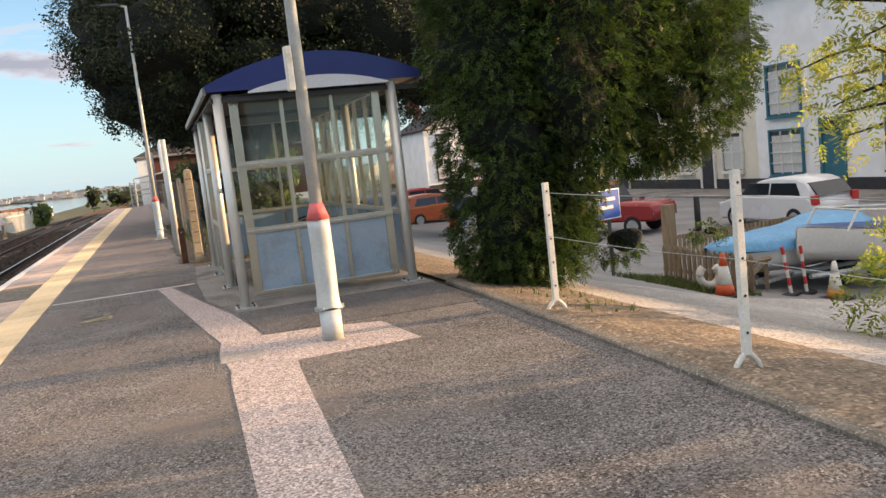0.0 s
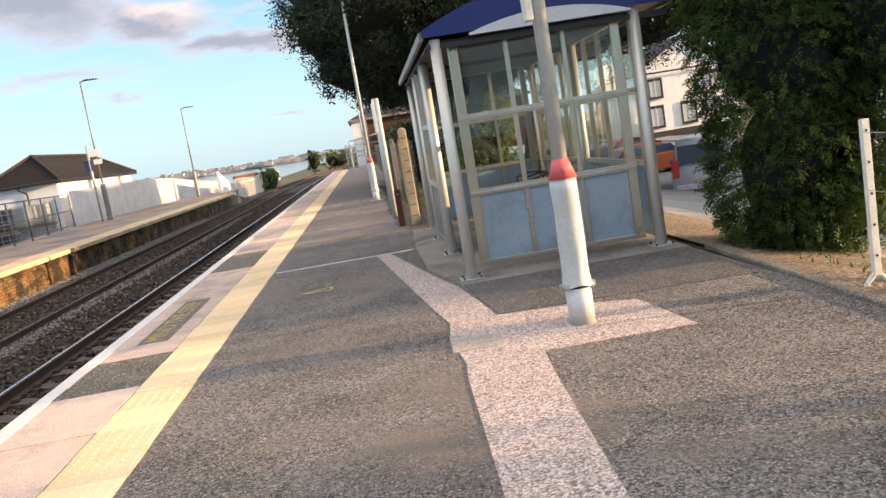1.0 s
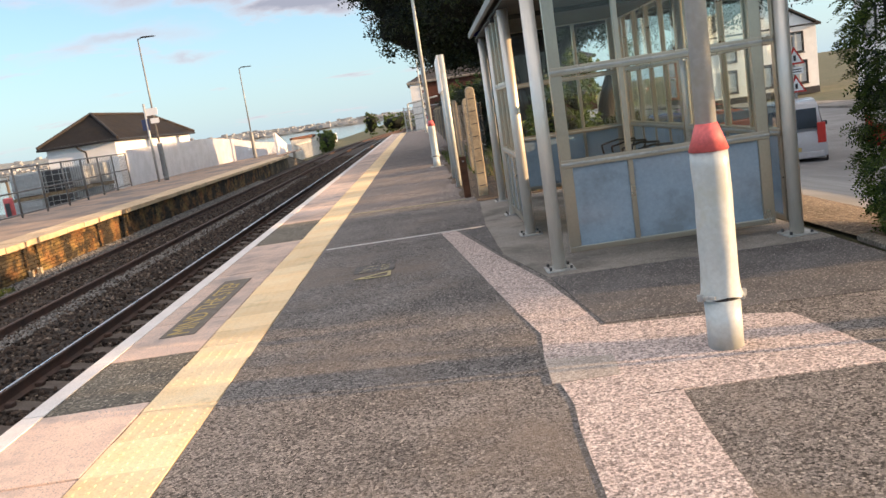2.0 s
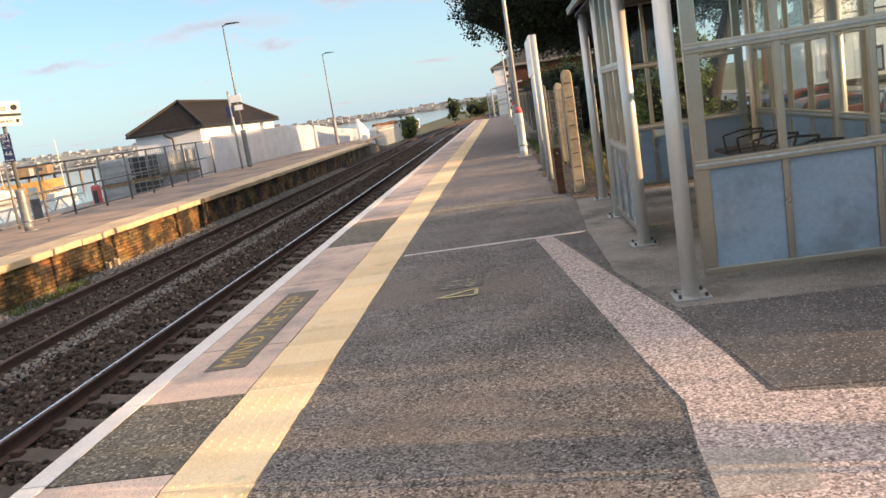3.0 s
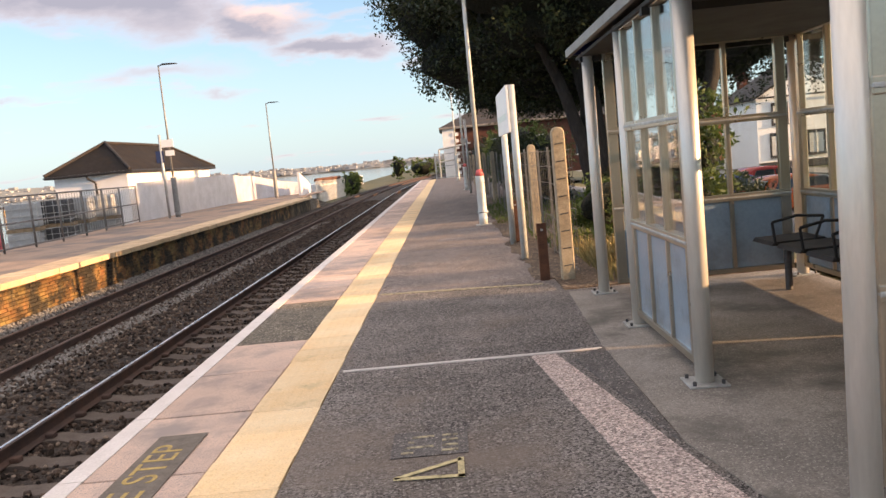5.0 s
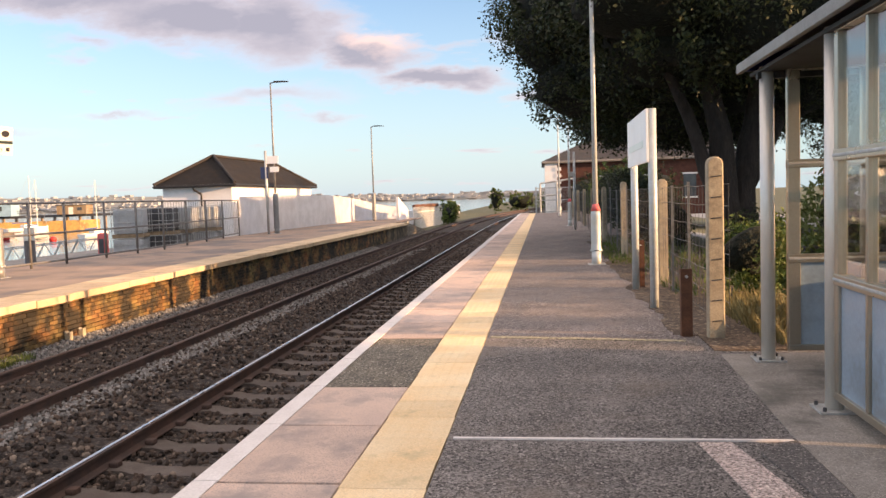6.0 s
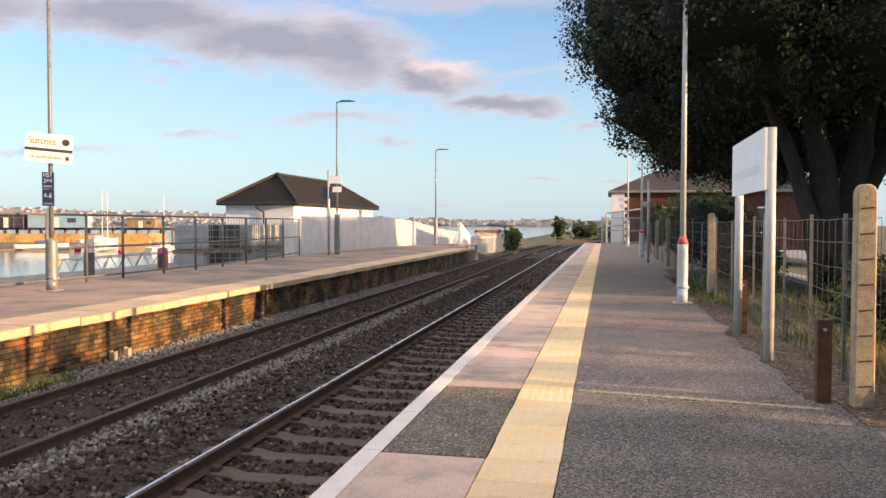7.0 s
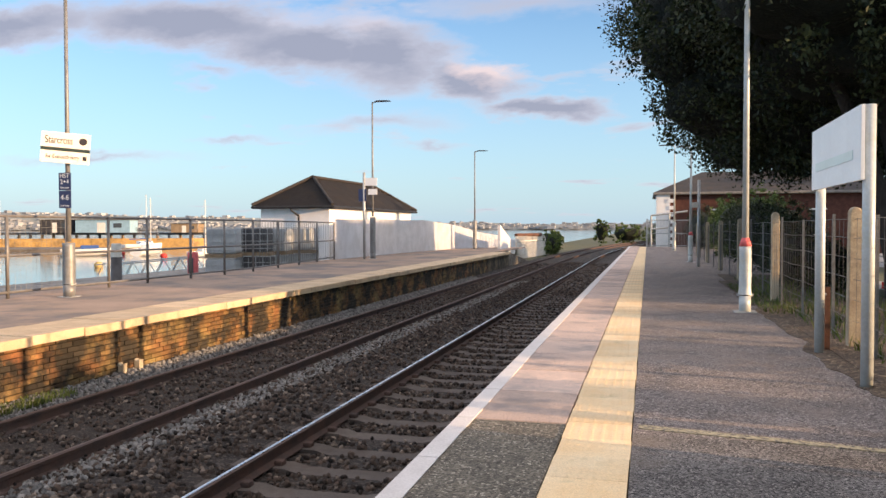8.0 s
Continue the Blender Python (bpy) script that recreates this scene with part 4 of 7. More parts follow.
bm = B()
prism(bm, arc(20, 0.035) + arc(20, 0.0)[::-1], "y", EY0 + 0.05, EY1)
roof = part("roof", bm, ROOF_GREY, sh, "thin curved grey roof sheet")
bm = B()
prism(bm, arc(20, 0.05) + [(EX1 - 0.02, EZ - 0.01), (EX0 + 0.02, EZ - 0.01)], "y", EY0, EY0 + 0.045)
part("front_fascia", bm, BLUE_ROOF, roof, "navy blue curved gable fascia")
lune = [(0.31 + 1.52 * k / 16, EZ - 0.03 + 0.12 * (1 - (k / 8 - 1) ** 2)) for k in range(17)]
bm = B()
prism(bm, lune + [(1.83, EZ - 0.045), (0.31, EZ - 0.045)], "y", EY0 - 0.006, EY0 - 0.001)
part("pale_crescent", bm, WHITE_FASCIA, roof, "pale grey crescent under the blue fascia")
bm = B()
prism(bm, arc(20, 0.045) + [(EX1 - 0.02, EZ - 0.01), (EX0 + 0.02, EZ - 0.01)], "y", EY1 - 0.04, EY1)
part("rear_fascia", bm, BLUE_ROOF, roof)
for x in (EX0, EX1):
    bm = B()
    box(bm, x - 0.02, x + 0.02, EY0 + 0.05, EY1, EZ - 0.03, EZ + 0.045, 0.006)
    part("eave_trim", bm, ROOF_GREY, roof)
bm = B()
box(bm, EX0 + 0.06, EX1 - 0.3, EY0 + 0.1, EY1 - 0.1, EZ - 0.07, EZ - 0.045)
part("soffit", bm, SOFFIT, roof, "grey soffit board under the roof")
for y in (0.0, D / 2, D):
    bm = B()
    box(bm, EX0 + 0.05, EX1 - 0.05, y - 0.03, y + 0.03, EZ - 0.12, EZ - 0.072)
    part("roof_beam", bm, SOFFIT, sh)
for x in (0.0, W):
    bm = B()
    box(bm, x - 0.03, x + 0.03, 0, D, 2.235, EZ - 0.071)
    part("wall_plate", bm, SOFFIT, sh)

# bench of wire-framed seats inside
bench = thing("perch_bench", (SX1 - 0.36, 12.0, 0.005), "row of black metal seats on a steel bar inside the shelter", "bench")
part("beam", box(B(), -0.03, 0.03, 0, 2.6, 0.36, 0.41, 0.006), DARK_METAL, bench)
for y in (0.25, 2.35):
    part("support", tube(B(), (0, y, 0), (0, y, 0.37), 0.03), DARK_METAL, bench)
for k in range(5):
    y = 0.05 + k * 0.52
    bm = B()
    prism(bm, [(-0.22, 0.42), (0.20, 0.41), (0.24, 0.44), (0.22, 0.46), (-0.20, 0.45)], "y", y, y + 0.42)
    part("seat", bm, BLACK, bench, "black perforated seat")
    bm = B()
    pts = [(-0.2, 0.44), (-0.22, 0.62), (-0.02, 0.66), (0.2, 0.64), (0.12, 0.44)]
    for a, b in zip(pts, pts[1:]):
        tube(bm, (a[0], y - 0.03, a[1]), (b[0], y - 0.03, b[1]), 0.012, n=6)
    part("armrest", bm, BLACK, bench, "black bent steel armrest")


# ---- lamp posts ----
def dented_sleeve(r, z0, z1):
    """A tube with a flared, uneven foot and shallow dents."""
    bm = B()
    prev = None
    for k in range(15):
        u = k / 14
        z = z0 + (z1 - z0) * u ** 1.4
        ring = []
        for i in range(28):
            a = 6.2832 * i / 28
            d = r * (0.97 + 0.16 * max(0.0, 1 - u * 3.2) ** 2 * (0.6 + 0.4 * math.cos(2 * a)))
            d += 0.006 * noise.noise(Vector((2.2 * math.cos(a), 2.2 * math.sin(a), z * 4.5)))
            ring.append(bm.verts.new((d * math.cos(a), d * math.sin(a), z + (0.008 * math.sin(3 * a) if k == 0 else 0.0))))
        if prev:
            for i in range(28):
                bm.faces.new((prev[i], prev[(i + 1) % 28], ring[(i + 1) % 28], ring[i]))
        prev = ring
    bm.faces.new(prev)
    return bm


def lamp_post(at, h=6.0, red=True, arm=(0.35, 0.0), box_on=False, sleeve=1.0, label="", wide=0.092, steel=None):
    steel = steel or POLE_PAINT
    lp = thing("lamp_post", at, label or "pale grey steel lamp post with a wide sleeve and red collar", "lamp post", "platform lamp posts")
    part("sleeve", dented_sleeve(wide, 0.262, sleeve), steel, lp, "thick dented lower sleeve", True)
    part("stub", tube(B(), (0, 0, 0), (0, 0, 0.25), wide * 0.93, wide * 0.95, 28), steel, lp, "plain foot below the clamp", True)
    part("joint_gap", tube(B(), (0, 0, 0.25), (0, 0, 0.264), wide * 0.90, n=20), BLACK, lp)
    if not box_on:
        part("flange", box(B(), -0.16, 0.16, -0.16, 0.16, 0, 0.014, 0.003), GALV, lp)
    if red:
        part("collar", tube(B(), (0, 0, sleeve), (0, 0, sleeve + 0.13), 0.095, 0.052, 24), RED_PAINT, lp, "faded red conical collar", True)
    part("shaft", tube(B(), (0, 0, sleeve + 0.02), (0, 0, h), 0.05, 0.034, 18), steel, lp, "slim tapering upper shaft", True)
    for sgn in (0, 1):
        bm = B()
        for k in range(-2, 3):
            a0, a1 = 6.2832 * k / 20 + math.pi * sgn, 6.2832 * (k + 1) / 20 + math.pi * sgn
            tube(bm, ((wide + 0.006) * math.cos(a0), (wide + 0.006) * math.sin(a0), 0.262 + 0.012 * math.sin(2 * a0)), ((wide + 0.006) * math.cos(a1), (wide + 0.006) * math.sin(a1), 0.262 + 0.012 * math.sin(2 * a1)), 0.012, n=6)
        x_ = (1 - 2 * sgn) * (wide + 0.012)
        box(bm, x_ - 0.016, x_ + 0.016, -0.015, 0.015, 0.245, 0.28, 0.004)
        part("clamp", bm, GALV, lp, "bent steel clamp half")
    bm = B()
    a = Vector((arm[0], arm[1], 0))
    tube(bm, (0, 0, h - 0.03), tuple(a * 0.4 + Vector((0, 0, h + 0.02))), 0.03, n=10)
    part("arm", bm, steel, lp)
    bm = B()
    L_ = a.length
    prism(bm, [(0, 0.0), (0.1, 0.06), (L_ * 1.1, 0.05), (L_ * 1.5, 0.02), (L_ * 1.5, 0.0)], "y", -0.11, 0.11)
    part("lantern", bm, DARK_METAL, lp, "flat grey lantern head", at=Matrix.Translation(tuple(a * 0.25 + Vector((0, 0, h)))) @ Matrix.Rotation(math.atan2(a.y, a.x), 4, "Z"))
    if box_on:
        bm = B()
        box(bm, -0.10, -0.045, -0.045, 0.045, 2.0, 2.34, 0.01)
        part("junction_box", bm, WHITE_PAINT, lp, "narrow pale box strapped to the shaft")
    return lp


lamp_post((3.815, 7.86, 0.0), 6.0, True, (0.5, 0), True, 0.98)
lamp_post((2.69, 23.8, 0.0), 6.0, True, (-0.4, 0), False, 1.0)
lamp_post((2.81, 42.2, 0.0), 4.3, True, (-0.3, 0), False, 1.0)
lamp_post((2.70, 57.7, 0.0), 5.9, False, (-0.5, 0), False, 1.6, "pale grey steel lamp post with a wide plain sleeve")
pl = thing("speaker_pole", (2.88, 38.5, 0), "plain grey steel pole with a small camera box", "pole")
part("shaft", tube(B(), (0, 0, 0), (0, 0, 2.85), 0.05, 0.045, 14), GALV, pl, smooth=True)
part("camera_box", box(B(), -0.22, -0.03, -0.07, 0.07, 1.95, 2.12, 0.015), WHITE_PAINT, pl, "small white camera box")
LZ = OPP_Z
l3 = lamp_post((-10.13, 24.73, LZ), 6.6, False, (0.5, 0), False, 1.1, "pale grey lamp post carrying a station name sign", 0.125, POLE_SILHOUETTE)
lamp_post((-10.87, 45.36, LZ), 7.1, False, (0.5, 0), False, 1.9, "grey lamp post on the opposite platform", 0.13, POLE_SILHOUETTE)
lamp_post((-9.73, 62.2, LZ), 6.4, False, (0.5, 0), False, 1.9, "grey lamp post at the far platform end", 0.13, POLE_SILHOUETTE)

# station name sign and car stop sign, on the lamp post opposite
ns = thing("station_name_sign", pose(-10.05, 24.58, 2.90, 0, 4, 34) @ Matrix.Diagonal((0.90, 1, 0.84, 1)), "cream station name sign with a dark band", "sign")
part("board", box(B(), -0.50, 0.50, -0.012, 0.012, -0.36, 0.36, 0.004), CREAM_SIGN, ns)
part("band", box(B(), -0.50, 0.50, -0.016, -0.0125, -0.08, 0.0), GREEN_BAND, ns)
FRONT = pose(0, 0, 0, 90, 0, 0)
words("Starcross", 0.25, INK, ns, pose(-0.14, -0.0165, 0.17) @ FRONT @ Matrix.Diagonal((0.6, 1, 1, 1)), extrude=0.002)
part("logo_mark", tube(B(), (0.35, -0.0125, 0.18), (0.35, -0.0165, 0.18), 0.085, n=20), INK, ns)
words("for Exmouth ferry", 0.14, INK, ns, pose(-0.05, -0.0165, -0.22) @ FRONT @ Matrix.Diagonal((0.66, 1, 1, 1)))
part("small_mark", box(B(), 0.36, 0.44, -0.0165, -0.0125, -0.27, -0.17), INK, ns)
cs = thing("car_stop_sign", (-10.11, 24.62, 2.06), "navy train stopping position sign with white figures", "sign")
for z0, z1 in ((0.0, 0.35), (-0.36, -0.01)):
    part("plate", box(B(), -0.14, 0.14, -0.01, 0.01, z0, z1, 0.003), NAVY, cs)
words("HST", 0.13, WHITE_INK, cs, pose(0, -0.0125, 0.285) @ FRONT)
words("2+4", 0.13, WHITE_INK, cs, pose(0, -0.0125, 0.165) @ FRONT)
words("Car Stop", 0.055, WHITE_INK, cs, pose(0, -0.0125, 0.05) @ FRONT)
words("4-6", 0.15, WHITE_INK, cs, pose(0, -0.0125, -0.15) @ FRONT)
words("Car Stop", 0.055, WHITE_INK, cs, pose(0, -0.0125, -0.31) @ FRONT)
# far sign pair
fs = thing("platform_sign", (-11.15, 45.0, LZ), "small white and dark platform signs on a slim pole", "sign")
part("pole", tube(B(), (0, 0, 0), (0, 0, 3.9), 0.06, n=12), GALV, fs, smooth=True)
part("white_plate", box(B(), 0.05, 0.62, -0.03, 0, 3.3, 3.65), WHITE_BOARD, fs)
part("lower_plate", box(B(), 0.2, 0.62, -0.03, 0, 2.9, 3.15), WHITE_BOARD, fs)
part("dark_plate", box(B(), -0.25, 0.12, -0.05, -0.035, 2.6, 3.15), NAVY, fs)

# ---- running-in board on this platform ----
rb = thing("running_in_board", (2.96, 17.93, 0), "white blank-faced station board on two steel legs", "sign")
for y in (0.0, 1.84):
    part("post", tube(B(), (0, y, 0), (0, y, 2.26 if y == 0 else 2.2), 0.048, n=16), POLE_PAINT, rb, "pale painted round post", True)
part("board", box(B(), -0.075, -0.045, -0.05, 1.90, 1.66, 2.26, 0.004), WHITE_BOARD, rb, "white sign face")
part("stripe", box(B(), -0.0795, -0.0755, 0.2, 1.7, 1.84, 1.92), PALE_STRIPE, rb)

# ---- posts and fence on the street side of the platform ----
def concrete_post(at, h, w=0.14, notch=True, lean=0.0, label=""):
    cp = thing("concrete_fence_post", Matrix.Translation(at) @ Matrix.Rotation(radians(lean), 4, "X"), label or "weathered buff concrete fence post with a rounded top", "fence post", "concrete fence posts")
    bm = B()
    pts = [(-w / 2, -0.1), (w / 2, -0.1), (w / 2, h - w / 2)] + [(w / 2 * math.cos(a), h - w / 2 + w / 2 * math.sin(a)) for a in [math.pi * k / 8 for k in range(1, 8)]] + [(-w / 2, h - w / 2)]
    prism(bm, pts, "y", -0.06, 0.06)
    bmesh.ops.bevel(bm, geom=[e for e in bm.edges if abs(e.verts[0].co.y - e.verts[1].co.y) < 1e-6], offset=0.01, segments=1, affect="EDGES")
    for v in bm.verts:
        v.co += Vector([noise.noise(v.co * 6 + Vector((k * 7, 0, 0))) for k in range(3)]) * 0.006
    part("shaft", bm, CONC_POST, cp)
    if notch:
        for k in range(8):
            z = 0.16 + k * (h - 0.3) / 7.2
            bm = B()
            tube(bm, (-0.045, -0.066, z), (0.045, -0.068, z + 0.008), 0.006, n=6)
            part("wire_staple", bm, DARK_METAL, cp)
    return cp


concrete_post((3.235, 16.0, 0), 1.62)
for y, h, ln in ((20.3, 1.5, 1.0), (25.8, 1.55, 0), (31.2, 1.5, -1), (36.5, 1.5, 0.5), (42, 1.5, 0), (48, 1.5, 0), (54, 1.5, 0)):
    concrete_post((3.40, y, 0), h, 0.13, False, ln, "brown weathered concrete fence post holding wire mesh")
for at, h in (((3.0, 16.12, 0), 0.62), ((3.05, 20.0, 0), 0.66)):
    ip = thing("iron_stub_post", at, "short rusty iron channel post", "post", "rusty stub posts")
    part("channel", prism(B(), [(-0.05, -0.04), (0.05, -0.04), (0.05, 0.04), (0.04, 0.04), (0.04, -0.03), (-0.04, -0.03), (-0.04, 0.04), (-0.05, 0.04)], "z", -0.05, h), RUST, ip)
    part("bolt", tube(B(), (0, -0.05, h - 0.07), (0, -0.035, h - 0.07), 0.014, n=8), GALV, ip)

fe = thing("wire_mesh_fence", (3.38, 16.1, 0), "galvanised wire mesh fence on slim angle posts", "fence")
ysp = [0.9, 2.1, 3.3, 5.1, 6.9, 8.7, 11.0, 13.0, 15.2, 17.5, 20, 22.5, 25, 27.5, 30, 33, 36, 39, 42]
for k, y in enumerate(ysp):
    part("angle_post", prism(B(), [(-0.014, -0.014), (0.014, -0.014), (0.014, -0.008), (-0.008, -0.008), (-0.008, 0.014), (-0.014, 0.014)], "z", -0.05, 1.42 + 0.05 * math.sin(k * 3)), FENCE_METAL, fe, at=(0.02 * math.sin(k), y, 0))
for z in (0.08, 0.3, 0.52, 0.74, 0.96, 1.18, 1.38):
    bm = B()
    for k, (a, b) in enumerate(zip([0] + ysp, ysp)):
        mid = (a + b) / 2
        tube(bm, (0, a, z), (0, mid, z - 0.012), 0.0035, n=4, caps=False)
        tube(bm, (0, mid, z - 0.012), (0, b, z), 0.0035, n=4, caps=False)
    part("wire", bm, FENCE_METAL, fe)
bm = B()
y = 0.0
while y < 42:
    tube(bm, (0, y, 0.03), (0, y, 1.38), 0.0026, n=3, caps=False)
    y += 0.2 if y < 10 else 0.4
tagged(part("mesh_wire", bm, DARK_METAL, fe), kind="stuff")

# end gate
eg = thing("platform_end_gate", (1.2, 68.0, -0.1), "grey metal barrier fence across the platform end", "gate")
for x in (0, 1.5, 3.0, 4.2):
    part("post", box(B(), x - 0.05, x + 0.05, -0.05, 0.05, 0, 2.0), GALV, eg)
for z in (0.15, 1.0, 1.9):
    part("rail", box(B(), 0, 4.2, -0.025, 0.025, z - 0.03, z + 0.03), GALV, eg)
bm = B()
for k in range(42):
    tube(bm, (k * 0.1, 0, 0.1), (k * 0.1, 0, 1.95), 0.008, n=4)
tagged(part("bars", bm, GALV, eg), kind="stuff")


# white slotted posts with a wire at the back of the platform
def white_post(at, h=1.1):
    wp = thing("white_slotted_post", at, "white painted steel post with drilled holes and forked foot", "post", "white boundary posts")
    part("upright", box(B(), -0.025, 0.025, -0.018, 0.018, 0.07, h, 0.004), WHITE_PAINT, wp)
    bm = B()
    for s in (-1, 1):
        pts = [(0, 0.09), (s * 0.03, 0.065), (s * 0.07, 0.025), (s * 0.09, -0.02)]
        for a, b in zip(pts, pts[1:]):
            tube(bm, (a[0], 0, a[1]), (b[0], 0, b[1]), 0.018, 0.015, 8)
    part("forked_foot", bm, WHITE_PAINT, wp)
    for k in range(5):
        part("hole", tube(B(), (0, -0.0185, 0.2 + k * (h - 0.27) / 4), (0, -0.020, 0.2 + k * (h - 0.27) / 4), 0.009, n=10), BLACK, wp)
    return wp


white_post((5.62, 5.14, 0.0), 1.12)
white_post((5.63, 7.43, 0.0), 1.06)
white_post((5.60, 2.8, 0.0), 1.12)
bw = thing("boundary_wire", (5.61, 2.8, 0), "thin sagging wire strung between white posts", "wire")
for z in (0.62, 0.98):
    for a, b in ((0, 2.34), (2.34, 4.63)):
        pts = [(0, a + (b - a) * k / 6, z - 0.06 * (k / 6) * (1 - k / 6)) for k in range(7)]
        bm = B()
        tapered(bm, pts, [0.0025] * 7, 5, 0.0)
        part("strand", bm, GALV, bw)


# ---- trees ----
oak = thing("holm_oak", (5.6, 26.0, -0.1), "massive dark evergreen oak with several leaning trunks", "tree")
stems = [
    [(0, 0, 0), (-0.1, 0.1, 1.2), (-0.15, 0.15, 2.6), (-0.5, 0.5, 4.4), (-1.4, 1.2, 6.2)],
    [(0.25, 0.3, 0), (0.35, 0.4, 1.5), (0.7, 0.6, 3.2), (0.9, 0.8, 5.0), (0.6, 1.5, 7.5)],
    [(-0.2, -0.2, 0.3), (-0.4, -0.1, 1.5), (-0.8, 0.1, 3.0), (-1.5, -0.1, 4.4), (-2.4, -0.3, 5.4)],
    [(1.4, -1.4, 0.0), (1.7, -1.3, 1.2), (2.3, -1.0, 2.8), (2.7, -0.5, 4.6), (3.4, 0.5, 6.5)],
    [(0.3, 0.5, 1.2), (1.3, 1.4, 2.8), (2.5, 2.8, 4.5), (3.6, 4.5, 6.0)],
]
for k, st in enumerate(stems):
    bm = B()
    r0 = (0.32, 0.28, 0.17, 0.21, 0.17)[k]
    tapered(bm, st, [r0 * f_ for f_ in (1.25, 0.95, 0.75, 0.5, 0.3)])
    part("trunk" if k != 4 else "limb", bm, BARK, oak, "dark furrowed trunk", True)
OAK = [(-1.9, 2.0, 4.1, 1.3, 1.8, 0.8), (-0.6, 1.5, 4.0, 1.3, 1.8, 0.8), (0.7, 2.5, 3.8, 1.5, 2.0, 0.8), (-2.6, 3.8, 6.2, 2.6, 3.0, 2.2), (-3.3, 3.2, 5.4, 1.6, 2.0, 1.4), (0.0, 2.0, 7.6, 4.2, 4.0, 3.4), (3.8, 2.5, 7.4, 3.6, 4.2, 3.2), (-1.2, 5.5, 4.9, 2.4, 3.0, 1.6),
       (1.6, -1.7, 6.8, 2.8, 1.9, 2.3), (-1.8, -1.0, 5.4, 2.0, 2.2, 1.5), (-0.6, 8.5, 6.5, 3.4, 3.6, 3.0), (4.5, 7.0, 6.2, 3.6, 4.0, 3.2), (0.6, 3.0, 10.4, 3.6, 3.6, 2.4),
       (6.4, 0.0, 5.4, 2.4, 2.8, 2.2), (4.2, -2.0, 5.4, 2.2, 1.5, 1.6), (-3.3, 6.8, 7.4, 2.0, 2.6, 2.0), (1.5, 0.5, 4.7, 2.6, 2.2, 0.9), (-1.6, 9.5, 4.6, 2.0, 2.6, 1.5), (-0.8, 3.0, 3.5, 1.7, 2.0, 0.7), (0.8, 5.0, 3.3, 2.2, 2.5, 0.8), (-1.5, 6.5, 4.0, 1.5, 2.2, 0.9), (-1.8, 8.5, 3.7, 1.4, 2.5, 0.8), (-0.6, 7.0, 3.4, 1.6, 2.5, 0.7), (3.2, 3.5, 4.3, 3.0, 3.2, 1.3), (-1.0, 0.0, 4.4, 2.0, 2.2, 1.0), (0.8, -1.2, 4.6, 2.0, 1.8, 1.0), (-2.6, 3.5, 4.3, 1.8, 2.2, 1.2), (0.5, 5.0, 4.0, 2.5, 3.0, 1.3), (7.5, 4.5, 5.2, 3.0, 3.5, 2.4), (0.2, 9.0, 3.9, 2.6, 3.5, 1.2), (6.0, 10.0, 5.5, 3.5, 3.5, 3.0)]
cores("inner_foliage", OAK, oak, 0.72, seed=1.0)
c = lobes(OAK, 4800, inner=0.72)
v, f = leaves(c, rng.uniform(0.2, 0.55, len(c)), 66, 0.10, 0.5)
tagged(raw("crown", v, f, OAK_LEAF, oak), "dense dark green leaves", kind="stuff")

# clipped yew with spreading side boughs
yew = thing("yew_hedge_tree", (6.6, 9.3, -0.1), "tall dense dark green yew with feathery side boughs", "tree")
bm = B()
tapered(bm, [(0.2, 0.2, 0), (0.3, 0.3, 1.2), (0.5, 0.4, 2.6), (0.6, 0.5, 4.6)], [0.22, 0.18, 0.15, 0.08])
part("trunk", bm, BARK, yew, "reddish brown trunk", True)
YEWS = [(0.45, 0.0, 2.0, 0.6, 0.75, 1.1), (-0.28, 0.35, 0.75, 0.66, 0.85, 0.95), (-0.32, 0.4, 1.6, 0.64, 0.85, 1.0), (-0.3, 0.5, 2.6, 0.72, 0.9, 1.2), (-0.25, 0.5, 4.0, 0.9, 1.0, 1.4), (-0.4, 0.3, 0.3, 0.5, 0.6, 0.35), (0.0, 0.1, 0.4, 0.42, 0.6, 0.5), (0.85, 0.15, 0.22, 0.28, 0.3, 0.16), (0.2, 0.1, 0.7, 0.32, 0.5, 0.4), (1.6, 0.2, 1.25, 0.5, 0.5, 0.25), (2.05, 0.0, 0.25, 0.2, 0.2, 0.1), (0.8, 0.4, 2.8, 1.1, 1.1, 1.5), (1.0, 0.5, 4.4, 1.3, 1.2, 1.5),
        (1.9, 0.5, 3.1, 1.1, 1.0, 0.9), (2.4, 0.5, 2.4, 0.8, 0.8, 0.6), (1.9, 0.6, 4.2, 1.1, 1.1, 1.0), (0.15, 0.2, 1.0, 0.45, 0.7, 0.8), (2.6, 0.6, 3.2, 0.6, 0.8, 0.6), (1.8, 0.1, 1.75, 0.75, 0.8, 0.55), (2.35, 0.3, 2.0, 0.55, 0.7, 0.5), (1.2, 0.2, 1.55, 0.6, 0.7, 0.55), (0.2, 0.6, 5.6, 1.1, 1.1, 1.2), (1.6, 0.6, 5.6, 1.2, 1.1, 0.9)]
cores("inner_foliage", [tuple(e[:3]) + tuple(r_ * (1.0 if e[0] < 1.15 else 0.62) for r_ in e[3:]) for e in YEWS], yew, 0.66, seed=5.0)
c, d = skins(YEWS, 42000, inner=0.80)
v, f = sprays(c, d * np.array((0.9, 0.9, 0.4)), 0.12, 6, 0.052, 0.015, 0.30)
tagged(raw("crown", v, f, YEW_LEAF, yew), "dense short needles", kind="stuff")

